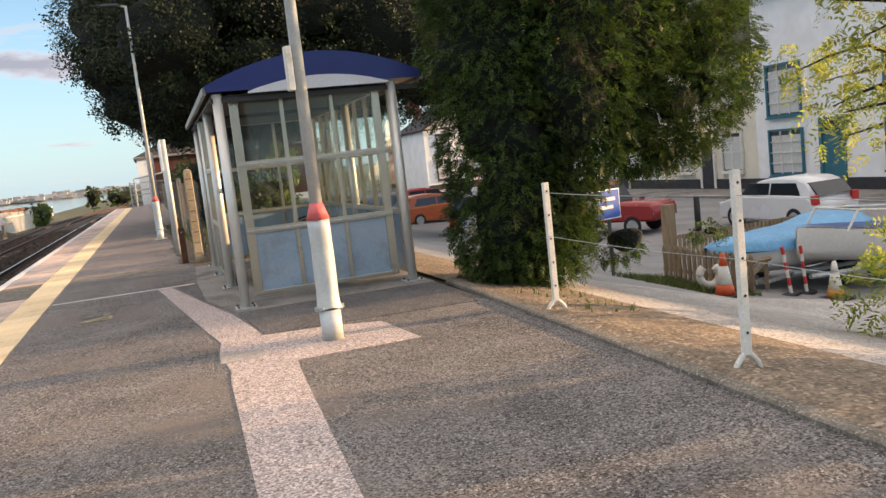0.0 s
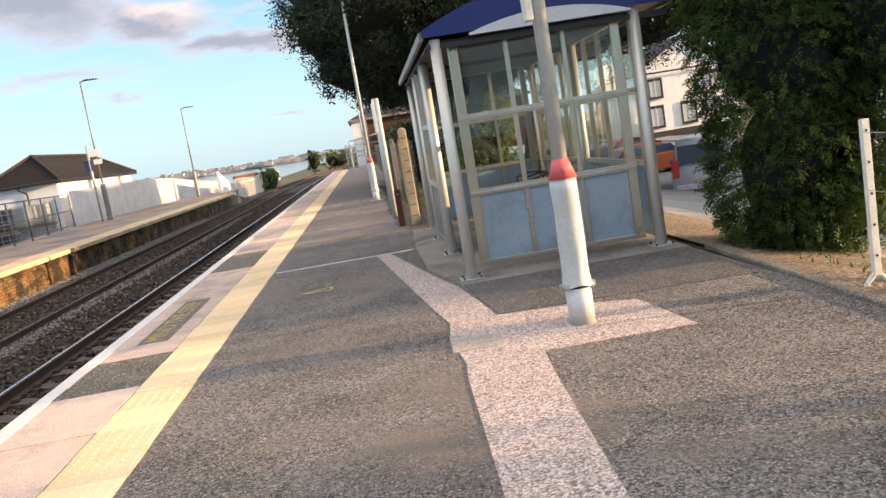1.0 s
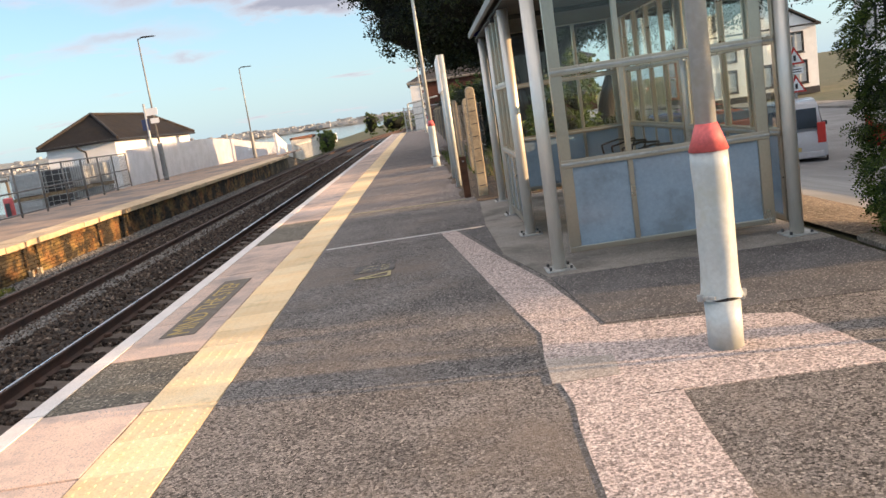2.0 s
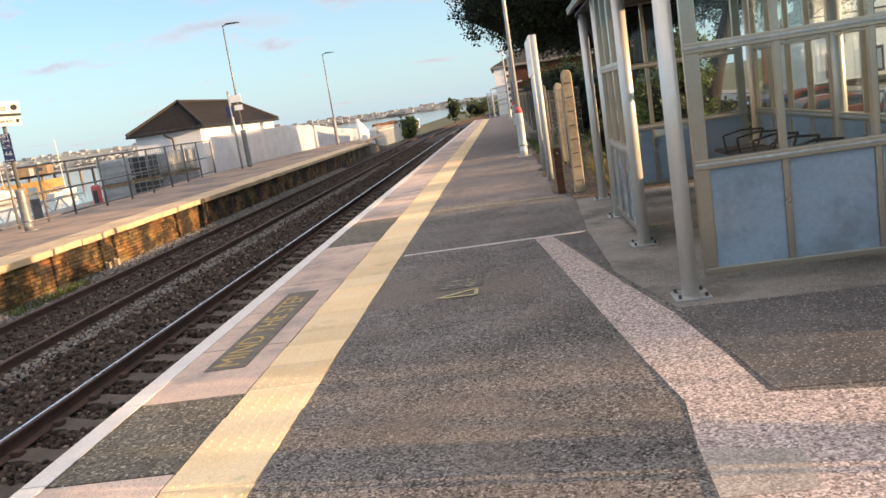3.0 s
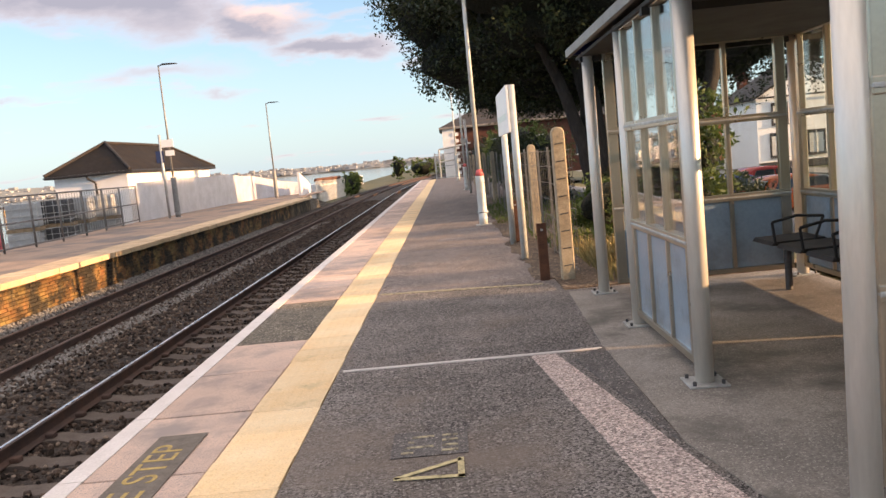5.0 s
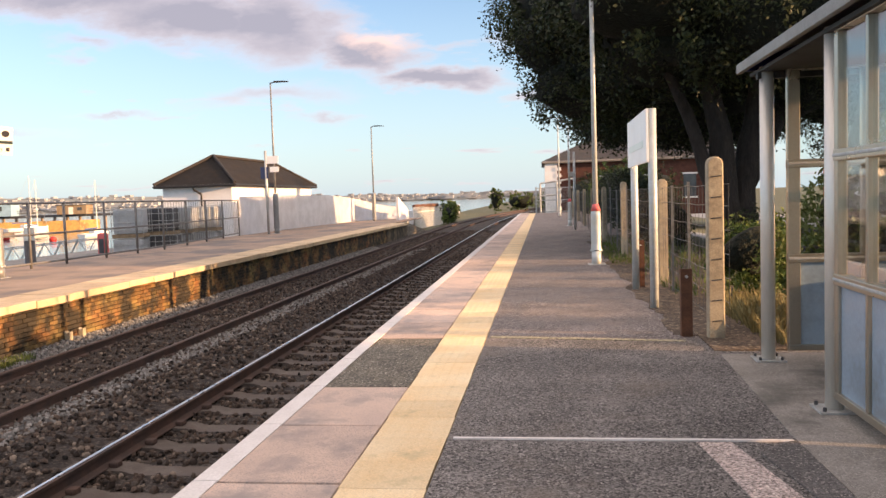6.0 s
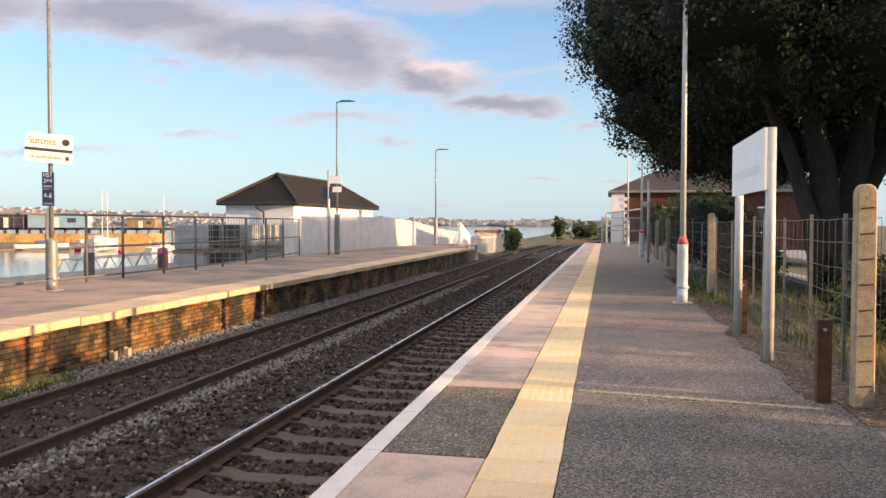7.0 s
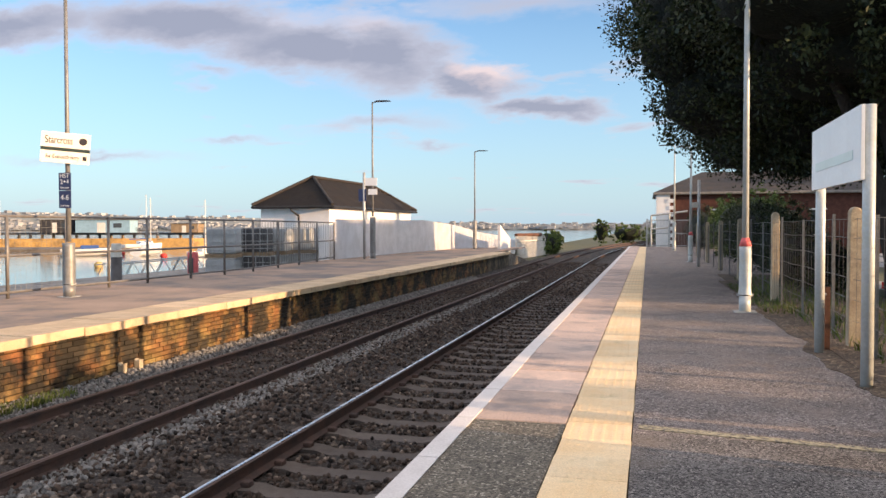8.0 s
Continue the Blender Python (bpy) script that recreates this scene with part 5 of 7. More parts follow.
# light-leaved tree overhanging the yard
ash = thing("young_ash_tree", (9.75, 7.0, gz(9.75)), "young tree with loose yellow-green leaves on thin boughs", "tree")
bm = B()
tapered(bm, [(0, 0, 0), (0.05, 0.05, 1.6), (-0.1, 0.1, 3.2), (-0.2, 0.2, 5.6)], [0.10, 0.085, 0.06, 0.03], 8)
part("trunk", bm, BARK, ash, "thin grey-brown trunk", True)
ASH = []
ra_ = np.random.default_rng(3)
for k in range(13):
    z = 2.1 + k * 0.18
    a = 1.75 + 1.5 * ra_.random()
    ln = 0.9 + 0.8 * ra_.random()
    e = (ln * math.cos(a), ln * math.sin(a), z + 0.25 - 0.35 * ra_.random())
    bm = B()
    tapered(bm, [(0, 0, z - 0.25), (e[0] * 0.5, e[1] * 0.5, z + 0.15), e], [0.03, 0.018, 0.006], 5)
    part("bough", bm, BARK, ash, smooth=True)
    for u in (0.55, 0.75, 0.95, 1.1):
        ASH.append((e[0] * u, e[1] * u, z + 0.1 + (e[2] - z) * u))
c = np.repeat(np.array(ASH), 9, 0)
v, f = sprays(c + ra_.normal(0, 0.13, c.shape), ra_.normal(0, 0.8, c.shape), 0.26, 6, 0.085, 0.026, 0.35, ra_)
tagged(raw("crown", v, f, ASH_LEAF, ash), "loose yellow-green leaflets", kind="stuff")
# Tree added just out of view; its leaves dapple the near platform.
shade_ash = thing("young_ash_tree", (11.5, 3.9, gz(11.5)), "taller yellow-green young tree added past the view to shade the platform", "tree")
bm = B()
tapered(bm, [(0, 0, 0), (0.05, 0.1, 1.6), (-0.1, 0.0, 3.2), (0.1, 0.15, 5.4)], [0.11, 0.09, 0.06, 0.025], 8)
part("trunk", bm, BARK, shade_ash, "thin grey-brown trunk", True)
tips = []
for k in range(26):
    a, ln, z = k * 2.4, 0.8 + 1.0 * ra_.random(), 1.7 + k * 0.13
    e = (ln * math.cos(a) * 0.8, ln * math.sin(a), z + 0.5)
    bm = B()
    tapered(bm, [(0, 0.05, z - 0.2), (e[0] * 0.5, e[1] * 0.5, z + 0.2), e], [0.03, 0.018, 0.006], 5)
    part("bough", bm, BARK, shade_ash, smooth=True)
    tips += [(e[0] * u, e[1] * u, z + 0.1 + 0.4 * u) for u in (0.5, 0.75, 0.95, 1.1)]
c = np.repeat(np.array(tips), 8, 0)
v, f = sprays(c + ra_.normal(0, 0.13, c.shape), ra_.normal(0, 0.8, c.shape), 0.26, 6, 0.085, 0.026, 0.35, ra_)
tagged(raw("crown", v, f, ASH_LEAF, shade_ash), "loose yellow-green leaflets", kind="stuff")


def shrub(at, spec, count, per, size, material, label, seed, core=True):
    rs = np.random.default_rng(seed)
    sb = thing("shrub", at, label, "shrub", "shrubs by the fence")
    if core:
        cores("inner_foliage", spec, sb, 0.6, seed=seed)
    c = lobes(spec, count, rs, 0.6)
    v, f = leaves(c, rs.uniform(0.06, 0.2, len(c)), per, size, 0.42, 0.3, rs)
    tagged(raw("foliage", v, f, material, sb), "small leaves", kind="stuff")
    return sb


lb_ = thing("shrub", (8.75, 6.7, gz(8.75)), "low yellow-green ash suckers beside the gravel", "shrub", "shrubs by the fence")
c, d = skins([(0, 0, 0.45, 0.5, 0.5, 0.5), (0.15, -0.1, 0.9, 0.35, 0.4, 0.35)], 240, np.random.default_rng(44), 0.4)
v, f = sprays(c, d, 0.24, 6, 0.08, 0.026, 0.3, np.random.default_rng(45))
tagged(raw("foliage", v, f, ASH_LEAF, lb_), "yellow-green leaflets", kind="stuff")
# Unseen bush, added only to cast shade over the near platform.
shrub((11.3, 3.5, gz(11.3)), [(0, 0, 1.2, 0.9, 1.0, 1.3), (0.2, 0.6, 1.9, 0.7, 0.8, 1.0), (-0.1, -0.7, 1.7, 0.7, 0.8, 1.0)], 420, 30, 0.09, BUSH_LEAF, "dense green bush added out of view to shade the platform", 47)
shrub((4.3, 18.6, -0.02), [(0, 0, 0.5, 0.6, 0.55, 0.5), (0.2, 0.75, 0.4, 0.5, 0.35, 0.45)], 150, 30, 0.07, BUSH_LEAF, "leafy green shrub behind the wire fence", 11)
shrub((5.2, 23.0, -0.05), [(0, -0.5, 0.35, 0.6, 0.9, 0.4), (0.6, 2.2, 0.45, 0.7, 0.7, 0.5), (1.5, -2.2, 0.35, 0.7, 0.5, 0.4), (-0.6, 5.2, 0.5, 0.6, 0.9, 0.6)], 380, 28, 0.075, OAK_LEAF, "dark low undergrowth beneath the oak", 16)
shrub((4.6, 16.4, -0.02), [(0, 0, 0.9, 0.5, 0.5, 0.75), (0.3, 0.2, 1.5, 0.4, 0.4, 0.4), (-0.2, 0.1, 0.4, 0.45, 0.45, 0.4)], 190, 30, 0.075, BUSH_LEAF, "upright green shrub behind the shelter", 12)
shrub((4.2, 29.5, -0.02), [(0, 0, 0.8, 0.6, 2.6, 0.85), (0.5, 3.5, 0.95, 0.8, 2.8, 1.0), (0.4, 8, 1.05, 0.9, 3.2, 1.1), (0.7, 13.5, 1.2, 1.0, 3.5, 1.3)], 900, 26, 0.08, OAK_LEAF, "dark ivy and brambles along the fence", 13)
shrub((5.0, 48, -0.05), [(0, 0, 1.3, 1.2, 5, 1.5), (1.5, 6, 1.6, 1.5, 5, 1.9), (0.4, 12, 1.2, 1.1, 4, 1.4)], 800, 24, 0.11, BUSH_LEAF, "overgrown green bank beside the platform", 14)
shrub((4.4, 62.0, -0.05), [(0, 0, 1.2, 0.9, 3.5, 1.5), (2.5, 4, 1.4, 1.6, 3, 1.9), (5.5, 6, 1.4, 2.0, 2.5, 2.0)], 520, 24, 0.12, OAK_LEAF, "dark bushes before the station house", 18)


def grass(name, n, area, h, material, label, seed, zf=None):
    rs = np.random.default_rng(seed)
    x, y = rs.uniform(area[0], area[1], n), rs.uniform(area[2], area[3], n)
    z = np.array([zf(a) if zf else 0.0 for a in x])
    a = rs.uniform(0, 6.283, n)
    hh = h * rs.uniform(0.4, 1.2, n)
    lean = rs.normal(0, 0.35, (n, 2)) * hh[:, None]
    w = 0.006 + 0.006 * rs.random(n)
    p = np.stack([x, y, z], 1)
    d = np.stack([np.cos(a) * w, np.sin(a) * w, np.zeros(n)], 1)
    m = p + np.stack([lean[:, 0] * 0.4, lean[:, 1] * 0.4, hh * 0.6], 1)
    t = p + np.stack([lean[:, 0], lean[:, 1], hh], 1)
    v = np.stack([p - d, p + d, m + d * 0.7, t, m - d * 0.7], 1)
    return tagged(raw(name, v.reshape(-1, 3), np.arange(5 * n).reshape(n, 5), material), label, "grass", kind="stuff")


grass("dry_grass", 3200, (3.6, 5.4, 15.5, 18.2), 0.22, DRY_GRASS, "tall dry straw-coloured grass behind the fence", 21)
grass("verge_grass", 1700, (3.3, 5.2, 18.5, 32), 0.17, GREEN_GRASS, "thin green grass along the fence foot", 22)
grass("fence_grass", 900, (2.95, 3.5, 23.5, 30), 0.07, GREEN_GRASS, "short green grass at the platform edge", 23)
grass("yard_grass", 110, (5.75, 6.5, 7.2, 8.9), 0.06, GREEN_GRASS, "short green weeds beside the kerb", 24, gz)
grass("picket_grass", 1800, (10.2, 11.3, 11.4, 14.0), 0.12, GREEN_GRASS, "grass tuft along the picket fence", 25, gz)
bm = B()
for x0, x1, y0, y1 in ((3.1, 5.4, 15.4, 34.0),):
    box(bm, x0, x1, y0, y1, -0.02, 0.010)
rs7 = np.random.default_rng(17)
fr_ = [(3.3, 16.05)] + [(2.93 - 0.18 * noise.noise(Vector((k * 0.13, 3.0, 0))) - 0.05 * rs7.random(), 16.2 + k * 0.105) for k in range(144)] + [(3.3, 31.4)]
decal("soil_fringe", fr_, -0.02, 0.006, SOIL, "loose brown soil spilled over the platform edge", "soil")
setting("fence_bed", bm, SOIL, "bare earth bed behind the platform fence", "bed")

# ---- beyond the opposite platform ----
# railing along the back
rl = thing("platform_railing", (-11.05, 22.0, OPP_Z), "grey tubular steel railing with mesh along the opposite platform", "railing")
RP = [(0.0, -2.0), (0.0, 0.0), (0.0, 2.1), (-0.05, 3.84), (0, 5.18), (0, 6.69), (0, 8.67), (0, 10.5), (0, 12.3), (-0.25, 14.6), (-0.55, 17.0), (-0.85, 19.4), (-1.15, 22.0)]
for x, y in RP:
    part("post", tube(B(), (x, y, 0), (x, y, 1.66), 0.035, n=10), RAILING, rl, "round steel post", True)
for z in (0.12, 0.85, 1.64):
    for a, b in zip(RP, RP[1:]):
        part("rail", tube(B(), (a[0], a[1], z), (b[0], b[1], z), 0.028, n=8), RAILING, rl)
bm = B()
for k in range(40):
    y = -1.9 + k * 0.145
    tube(bm, (0.0, y, 0.14), (0.0, y, 1.62), 0.0022, n=3, caps=False)
for k in range(10):
    tube(bm, (0.0, -2, 0.25 + k * 0.145), (0.0, 3.8, 0.25 + k * 0.145), 0.0022, n=3, caps=False)
for k in range(36):
    a = 12.3 + k * 0.27
    x = -0.25 * (a - 12.3) / 2.3 if a < 14.6 else -0.25 - 0.30 * (a - 14.6) / 2.4
    tube(bm, (max(x, -1.15), a, 0.14), (max(x, -1.15), a, 1.62), 0.008, n=4, caps=False)
tagged(part("infill_wire", bm, FENCE_METAL, rl), kind="stuff")

# corrugated boundary wall behind the far half of the platform
cw = thing("corrugated_wall", (0, 0, OPP_Z), "white corrugated sheet boundary wall behind the platform", "wall")
bends = [(-12.25, 44.2), (-12.1, 52.0), (-11.8, 58.0), (-11.3, 63.0), (-10.2, 66.0), (-8.9, 68.0)]
tops = [1.80, 1.85, 1.85, 1.6, 1.1, 0.8]
for (a, b), (ta, tb) in zip(zip(bends, bends[1:]), zip(tops, tops[1:])):
    bm = B()
    a, b = Vector(a), Vector(b)
    n = int((b - a).length / 0.075)
    nrm = Vector((-(b - a).y, (b - a).x)).normalized()
    lo_, hi_ = [], []
    for k in range(n + 1):
        p = a.lerp(b, k / n) + nrm * (0.018 if k % 2 else -0.018)
        lo_.append(bm.verts.new((p.x, p.y, -0.02)))
        hi_.append(bm.verts.new((p.x, p.y, ta + (tb - ta) * k / n)))
    for k in range(n):
        bm.faces.new((lo_[k], lo_[k + 1], hi_[k + 1], hi_[k]))
    bmesh.ops.solidify(bm, geom=bm.faces[:], thickness=0.01)
    part("sheet", bm, CORRUGATED, cw, "white ribbed sheet panel")
# ramp wing wall
bm = B()
prism(bm, [(62.5, -1.0), (62.5, 1.5), (66.5, 0.55), (66.5, -1.0)], "x", -8.25, -8.1)
setting("ramp_wing_wall", bm, CORRUGATED, "pale sloping wing wall at the platform ramp", "wall")

# store hut with a hipped slate roof
hut = thing("store_hut", pose(-14.0, 47.8, -1.0, 0, 0, 0), "white rendered store hut with a hipped slate roof", "hut")
HW, HL, HE, HR = 3.7, 14.0, 3.42, 4.95
part("wall", box(B(), -HW, 0, 0, HL, -0.3, HE), RENDER_WHITE, hut, "white rendered wall")
o = 0.32
ap, ar = Vector((-HW / 2, 2.3, HR)), Vector((-HW / 2, HL - 2.3, HR))
cor = [Vector((o, -o, HE)), Vector((o, HL + o, HE)), Vector((-HW - o, HL + o, HE)), Vector((-HW - o, -o, HE))]
bm = B()
for q in ([cor[0], cor[1], ar, ap], [cor[2], cor[3], ap, ar], [cor[3], cor[0], ap], [cor[1], cor[2], ar]):
    bm.faces.new([bm.verts.new(v) for v in q])
bmesh.ops.solidify(bm, geom=bm.faces[:], thickness=-0.06)
rf = part("roof", bm, SLATE, hut, "dark slate hipped roof")
bm = B()
for a, b in ((cor[0], ap), (cor[1], ar), (cor[2], ar), (cor[3], ap), (ap, ar)):
    tube(bm, a + Vector((0, 0, 0.05)), b + Vector((0, 0, 0.07)), 0.08, n=8)
part("hip_tiles", bm, SLATE, rf, "dark ridge and hip tiles")
bm = B()
for a, b in zip(cor, cor[1:] + cor[:1]):
    tube(bm, a + Vector((0, 0, -0.08)), b + Vector((0, 0, -0.08)), 0.07, n=8)
part("gutter", bm, BLACK, hut, "black gutter")
bm = B()
for a, b in (((-1.9, -0.3, HE - 0.1), (-1.9, -0.3, HE - 0.25)), ((-1.9, -0.3, HE - 0.25), (-1.6, -0.08, HE - 0.5)), ((-1.6, -0.08, HE - 0.5), (-1.6, -0.08, 0.2))):
    tube(bm, a, b, 0.05, n=8)
part("downpipe", bm, BLACK, hut, "black downpipe")

# caged water tanks and a red lifebuoy post behind the railing
setting("quay", box(B(), -24.0, -12.35, 33.5, 75, -3.2, -1.0), CONCRETE, "concrete quay behind the opposite platform", "quay")


TANK_GREY = mat("translucent_grey_plastic", (0.44, 0.46, 0.47), 0.5, scale=2, fine=20, amount=0.2, bump=0.05)


def ibc(at, turn=0.0, dark=False, z=0):
    ib = thing("caged_water_tank", Matrix.Translation(at) @ Matrix.Rotation(radians(turn), 4, "Z"), ("black" if dark else "white") + " plastic tank in a galvanised cage on a pallet", "tank", "caged tanks")
    part("bladder", box(B(), -0.55, 0.55, -0.48, 0.48, 0.16, 1.12, 0.06), DARK_METAL if dark else TANK_GREY, ib)
    bm = B()
    for x in (-0.6, -0.3, 0, 0.3, 0.6):
        for y in (-0.52, 0.52):
            tube(bm, (x, y, 0.14), (x, y, 1.15), 0.014, n=5)
    for z_ in (0.3, 0.6, 0.9, 1.15):
        for y in (-0.52, 0.52):
            tube(bm, (-0.6, y, z_), (0.6, y, z_), 0.014, n=5)
        for x in (-0.6, 0.6):
            tube(bm, (x, -0.52, z_), (x, 0.52, z_), 0.014, n=5)
    part("cage", bm, GALV, ib, "galvanised tube cage")
    part("pallet", box(B(), -0.6, 0.6, -0.5, 0.5, 0.0, 0.14, 0.01), WOOD, ib)
    return ib


for at, tn, dk in (((-14.6, 38.6, -1.0), 15, False), ((-15.6, 40.8, -1.0), 10, False), ((-14.3, 41.0, -1.0), 12, True), ((-14.5, 42.6, -1.0), 5, False), ((-14.6, 38.7, 0.17), 14, False), ((-14.4, 41.0, 0.17), 10, True), ((-14.3, 42.6, 0.17), 5, False), ((-13.9, 44.4, -1.0), 5, False), ((-13.9, 44.4, 0.17), 5, False), ((-15.4, 40.7, 0.17), 10, False)):
    ibc(at, tn, dk)
lb = thing("lifebuoy_housing", (-13.6, 34.9, -1.0), "red lifebuoy housing on a post by the water", "lifebuoy")
part("post", tube(B(), (0, 0, 0), (0, 0, 1.0), 0.05), DARK_METAL, lb)
part("housing", box(B(), -0.17, 0.17, -0.11, 0.11, 0.62, 1.5, 0.08), RED_PAINT, lb, "red rounded housing")
part("hollow", box(B(), -0.09, 0.09, -0.135, -0.121, 0.8, 1.3, 0.005), DARK_METAL, lb)
gw = thing("gangway", (-25.5, 54.0, -1.2), "galvanised gangway rails leading down to the water", "gangway")
for s in (0, 1.2):
    bm = B()
    pts = [(-s - 9 + k * 1.5, 4.5 - k * 0.5, -0.9 + 0.12 * k) for k in range(7)]
    for k, (a, b) in enumerate(zip(pts, pts[1:])):
        tube(bm, a, b, 0.05, n=6)
        tube(bm, (a[0], a[1], a[2] + 0.9), (b[0], b[1], b[2] + 0.9), 0.04, n=6)
        tube(bm, a, ((a[0] + b[0]) / 2, (a[1] + b[1]) / 2, b[2] + 0.9), 0.03, n=6)
        tube(bm, ((a[0] + b[0]) / 2, (a[1] + b[1]) / 2, b[2] + 0.9), b, 0.03, n=6)
    part("truss_rail", bm, GALV, gw)
mp_ = thing("mooring_pile", (-13.9, 31.3, WATER_Z - 1), "dark steel mooring pile with a white cap", "pile")
part("shaft", tube(B(), (0, 0, 0), (0, 0, 4.35), 0.16, n=16), DARK_METAL, mp_, smooth=True)
part("cap", tube(B(), (0, 0, 4.35), (0, 0, 4.75), 0.165, 0.14, 16), WHITE_PAINT, mp_, "white conical cap")


# moored boats
BOAT_WHITE = mat("white_gelcoat", (0.74, 0.73, 0.70), 0.35, scale=2, fine=20, amount=0.1, bump=0.02)
BOAT_BLUE = mat("blue_canvas", (0.03, 0.09, 0.28), 0.7, scale=4, fine=30, amount=0.3, bump=0.3)
TARP = mat("blue_tarpaulin", (0.10, 0.30, 0.52), 0.45, col2=(0.14, 0.38, 0.60), scale=2, fine=12, amount=0.25, bump=0.5, depth=0.03)


def hull(bm, L, W_, H_, keel=0.25, n=14, z0=0.0):
    rings = []
    for k in range(n + 1):
        u = k / n
        w = W_ / 2 * (1 - max(0, (u - 0.45) / 0.55) ** 2.2) * (0.82 + 0.18 * min(1, u * 3))
        zs = H_ * (1 + 0.22 * u * u)
        w = max(w, 0.02)
        x = -L / 2 + L * u
        rings.append([bm.verts.new(c) for c in ((x, -w, z0 + zs), (x, -w * 0.86, z0 + zs * 0.45), (x - 0.05 * u, -w * 0.35, z0 + keel * u * u * 0.5), (x - 0.05 * u, 0, z0 - 0.05 + keel * u * u), (x - 0.05 * u, w * 0.35, z0 + keel * u * u * 0.5), (x, w * 0.86, z0 + zs * 0.45), (x, w, z0 + zs))])
    for a, b in zip(rings, rings[1:]):
        for i in range(6):
            bm.faces.new((a[i], b[i], b[i + 1], a[i + 1]))
    bm.faces.new(rings[0])
    bmesh.ops.recalc_face_normals(bm, faces=bm.faces)
    return bm


def deck(bm, L, W_, H_, n=14, z0=0.0, drop=0.06):
    left, right = [], []
    for k in range(n + 1):
        u = k / n
        w = max(W_ / 2 * (1 - max(0, (u - 0.45) / 0.55) ** 2.2) * (0.82 + 0.18 * min(1, u * 3)) - 0.02, 0.01)
        z = z0 + H_ * (1 + 0.22 * u * u) - drop
        left.append(bm.verts.new((-L / 2 + L * u, -w, z)))
        right.append(bm.verts.new((-L / 2 + L * u, w, z)))
    for k in range(n):
        bm.faces.new((left[k], left[k + 1], right[k + 1], right[k]))
    return bm


def yacht(at, turn, L=7.0, mast=8.0, label="white sailing boat moored on the estuary", canvas=False):
    y = thing("moored_boat", Matrix.Translation(at) @ Matrix.Rotation(radians(turn), 4, "Z"), label, "boat", "moored boats")
    part("hull", hull(B(), L, L * 0.33, L * 0.14), BOAT_WHITE, y, "white hull", True)
    part("deck", deck(B(), L, L * 0.33, L * 0.14), BOAT_WHITE, y)
    part("cabin", box(B(), -L * 0.12, L * 0.22, -L * 0.1, L * 0.1, L * 0.12, L * 0.22, 0.12), BOAT_BLUE if canvas else BOAT_WHITE, y, "low cabin")
    if mast:
        part("mast", tube(B(), (L * 0.1, 0, L * 0.12), (L * 0.1, 0, mast), 0.07, 0.05, 8), WHITE_PAINT, y)
        part("boom", tube(B(), (L * 0.1, 0, L * 0.28), (-L * 0.35, 0, L * 0.26), 0.08, n=8), BOAT_BLUE, y, "boom with blue sail cover")
        bm = B()
        for e in ((L * 0.49, 0, L * 0.17), (-L * 0.48, 0, L * 0.15)):
            tube(bm, (L * 0.1, 0, mast), e, 0.012, n=4)
        part("stay", bm, GALV, y)
    return y


yacht((-74, 120, WATER_Z), 98, 8.0, 9.0)
yacht((-63, 117.5, WATER_Z), 80, 5.5, 8.5)
yacht((-82, 116, WATER_Z), 40, 7.5, 0, "white motor cruiser moored on the estuary", True)
yacht((-96, 150, WATER_Z), 60, 8.0, 11)
yacht((-150, 170, WATER_Z), 60, 8.0, 11)
yacht((-60, 190, WATER_Z), 70, 9.0, 12)
for k, at in enumerate(((-79, 120.3, WATER_Z), (-56, 85, WATER_Z), (-66, 112, WATER_Z), (-99, 138, WATER_Z))):
    by = thing("mooring_buoy", at, ("red" if k % 2 == 0 else "yellow") + " round mooring buoy floating on the water", "buoy", "buoys")
    part("float", ball(B(), (0, 0, 0.25), 0.5, 2, (1, 1, 0.85)), RED_BRIGHT if k % 2 == 0 else YELLOW_PAINT, by, smooth=True)

# stone jetty and timber pier
JETTY = mat("ochre_jetty_stone", (0.50, 0.31, 0.10), 0.9, col2=(0.36, 0.22, 0.08), scale=0.5, fine=3, amount=0.4, bump=0.4, depth=0.05, stain=(0.2, 0.13, 0.06), stain_scale=0.4)
bm = B()
prism(bm, [(-190, 118), (-92, 161), (-90, 165), (-190, 124)], "z", WATER_Z - 1, -0.75)
setting("stone_jetty", bm, JETTY, "ochre stone jetty wall across the water", "jetty")
bm = B()
prism(bm, [(-150, 120), (-92, 136), (-96, 152), (-150, 140)], "z", WATER_Z - 1, WATER_Z + 0.5)
setting("mud_bank", bm, MUD, "brown mud bank below the jetty", "mud bank")
pr = thing("timber_pier", (0, 0, WATER_Z), "dark timber pier on piles over the water", "pier")
bm = B()
prism(bm, [(-260, 160), (-66, 206), (-66, 212), (-260, 166)], "z", 2.6, 3.2)
part("deck", bm, DARK_METAL, pr, "dark plank deck")
for k in range(34):
    u = 0.5 + k / 66.0
    x, y = -260 + 194 * u, 160 + 46 * u
    part("pile", box(B(), x - 0.25, x + 0.25, y + 0.3, y + 0.8, -1, 2.6), WOOD if k % 3 else DARK_METAL, pr)
bm = B()
for k in range(80):
    x, y = -260 + 194 * k / 80, 160 + 46 * k / 80
    tube(bm, (x, y, 3.2), (x, y, 4.4), 0.06, n=4)
for z in (3.8, 4.4):
    tube(bm, (-260, 160, z), (-66, 206, z), 0.05, n=4)
part("handrail", bm, DARK_METAL, pr)


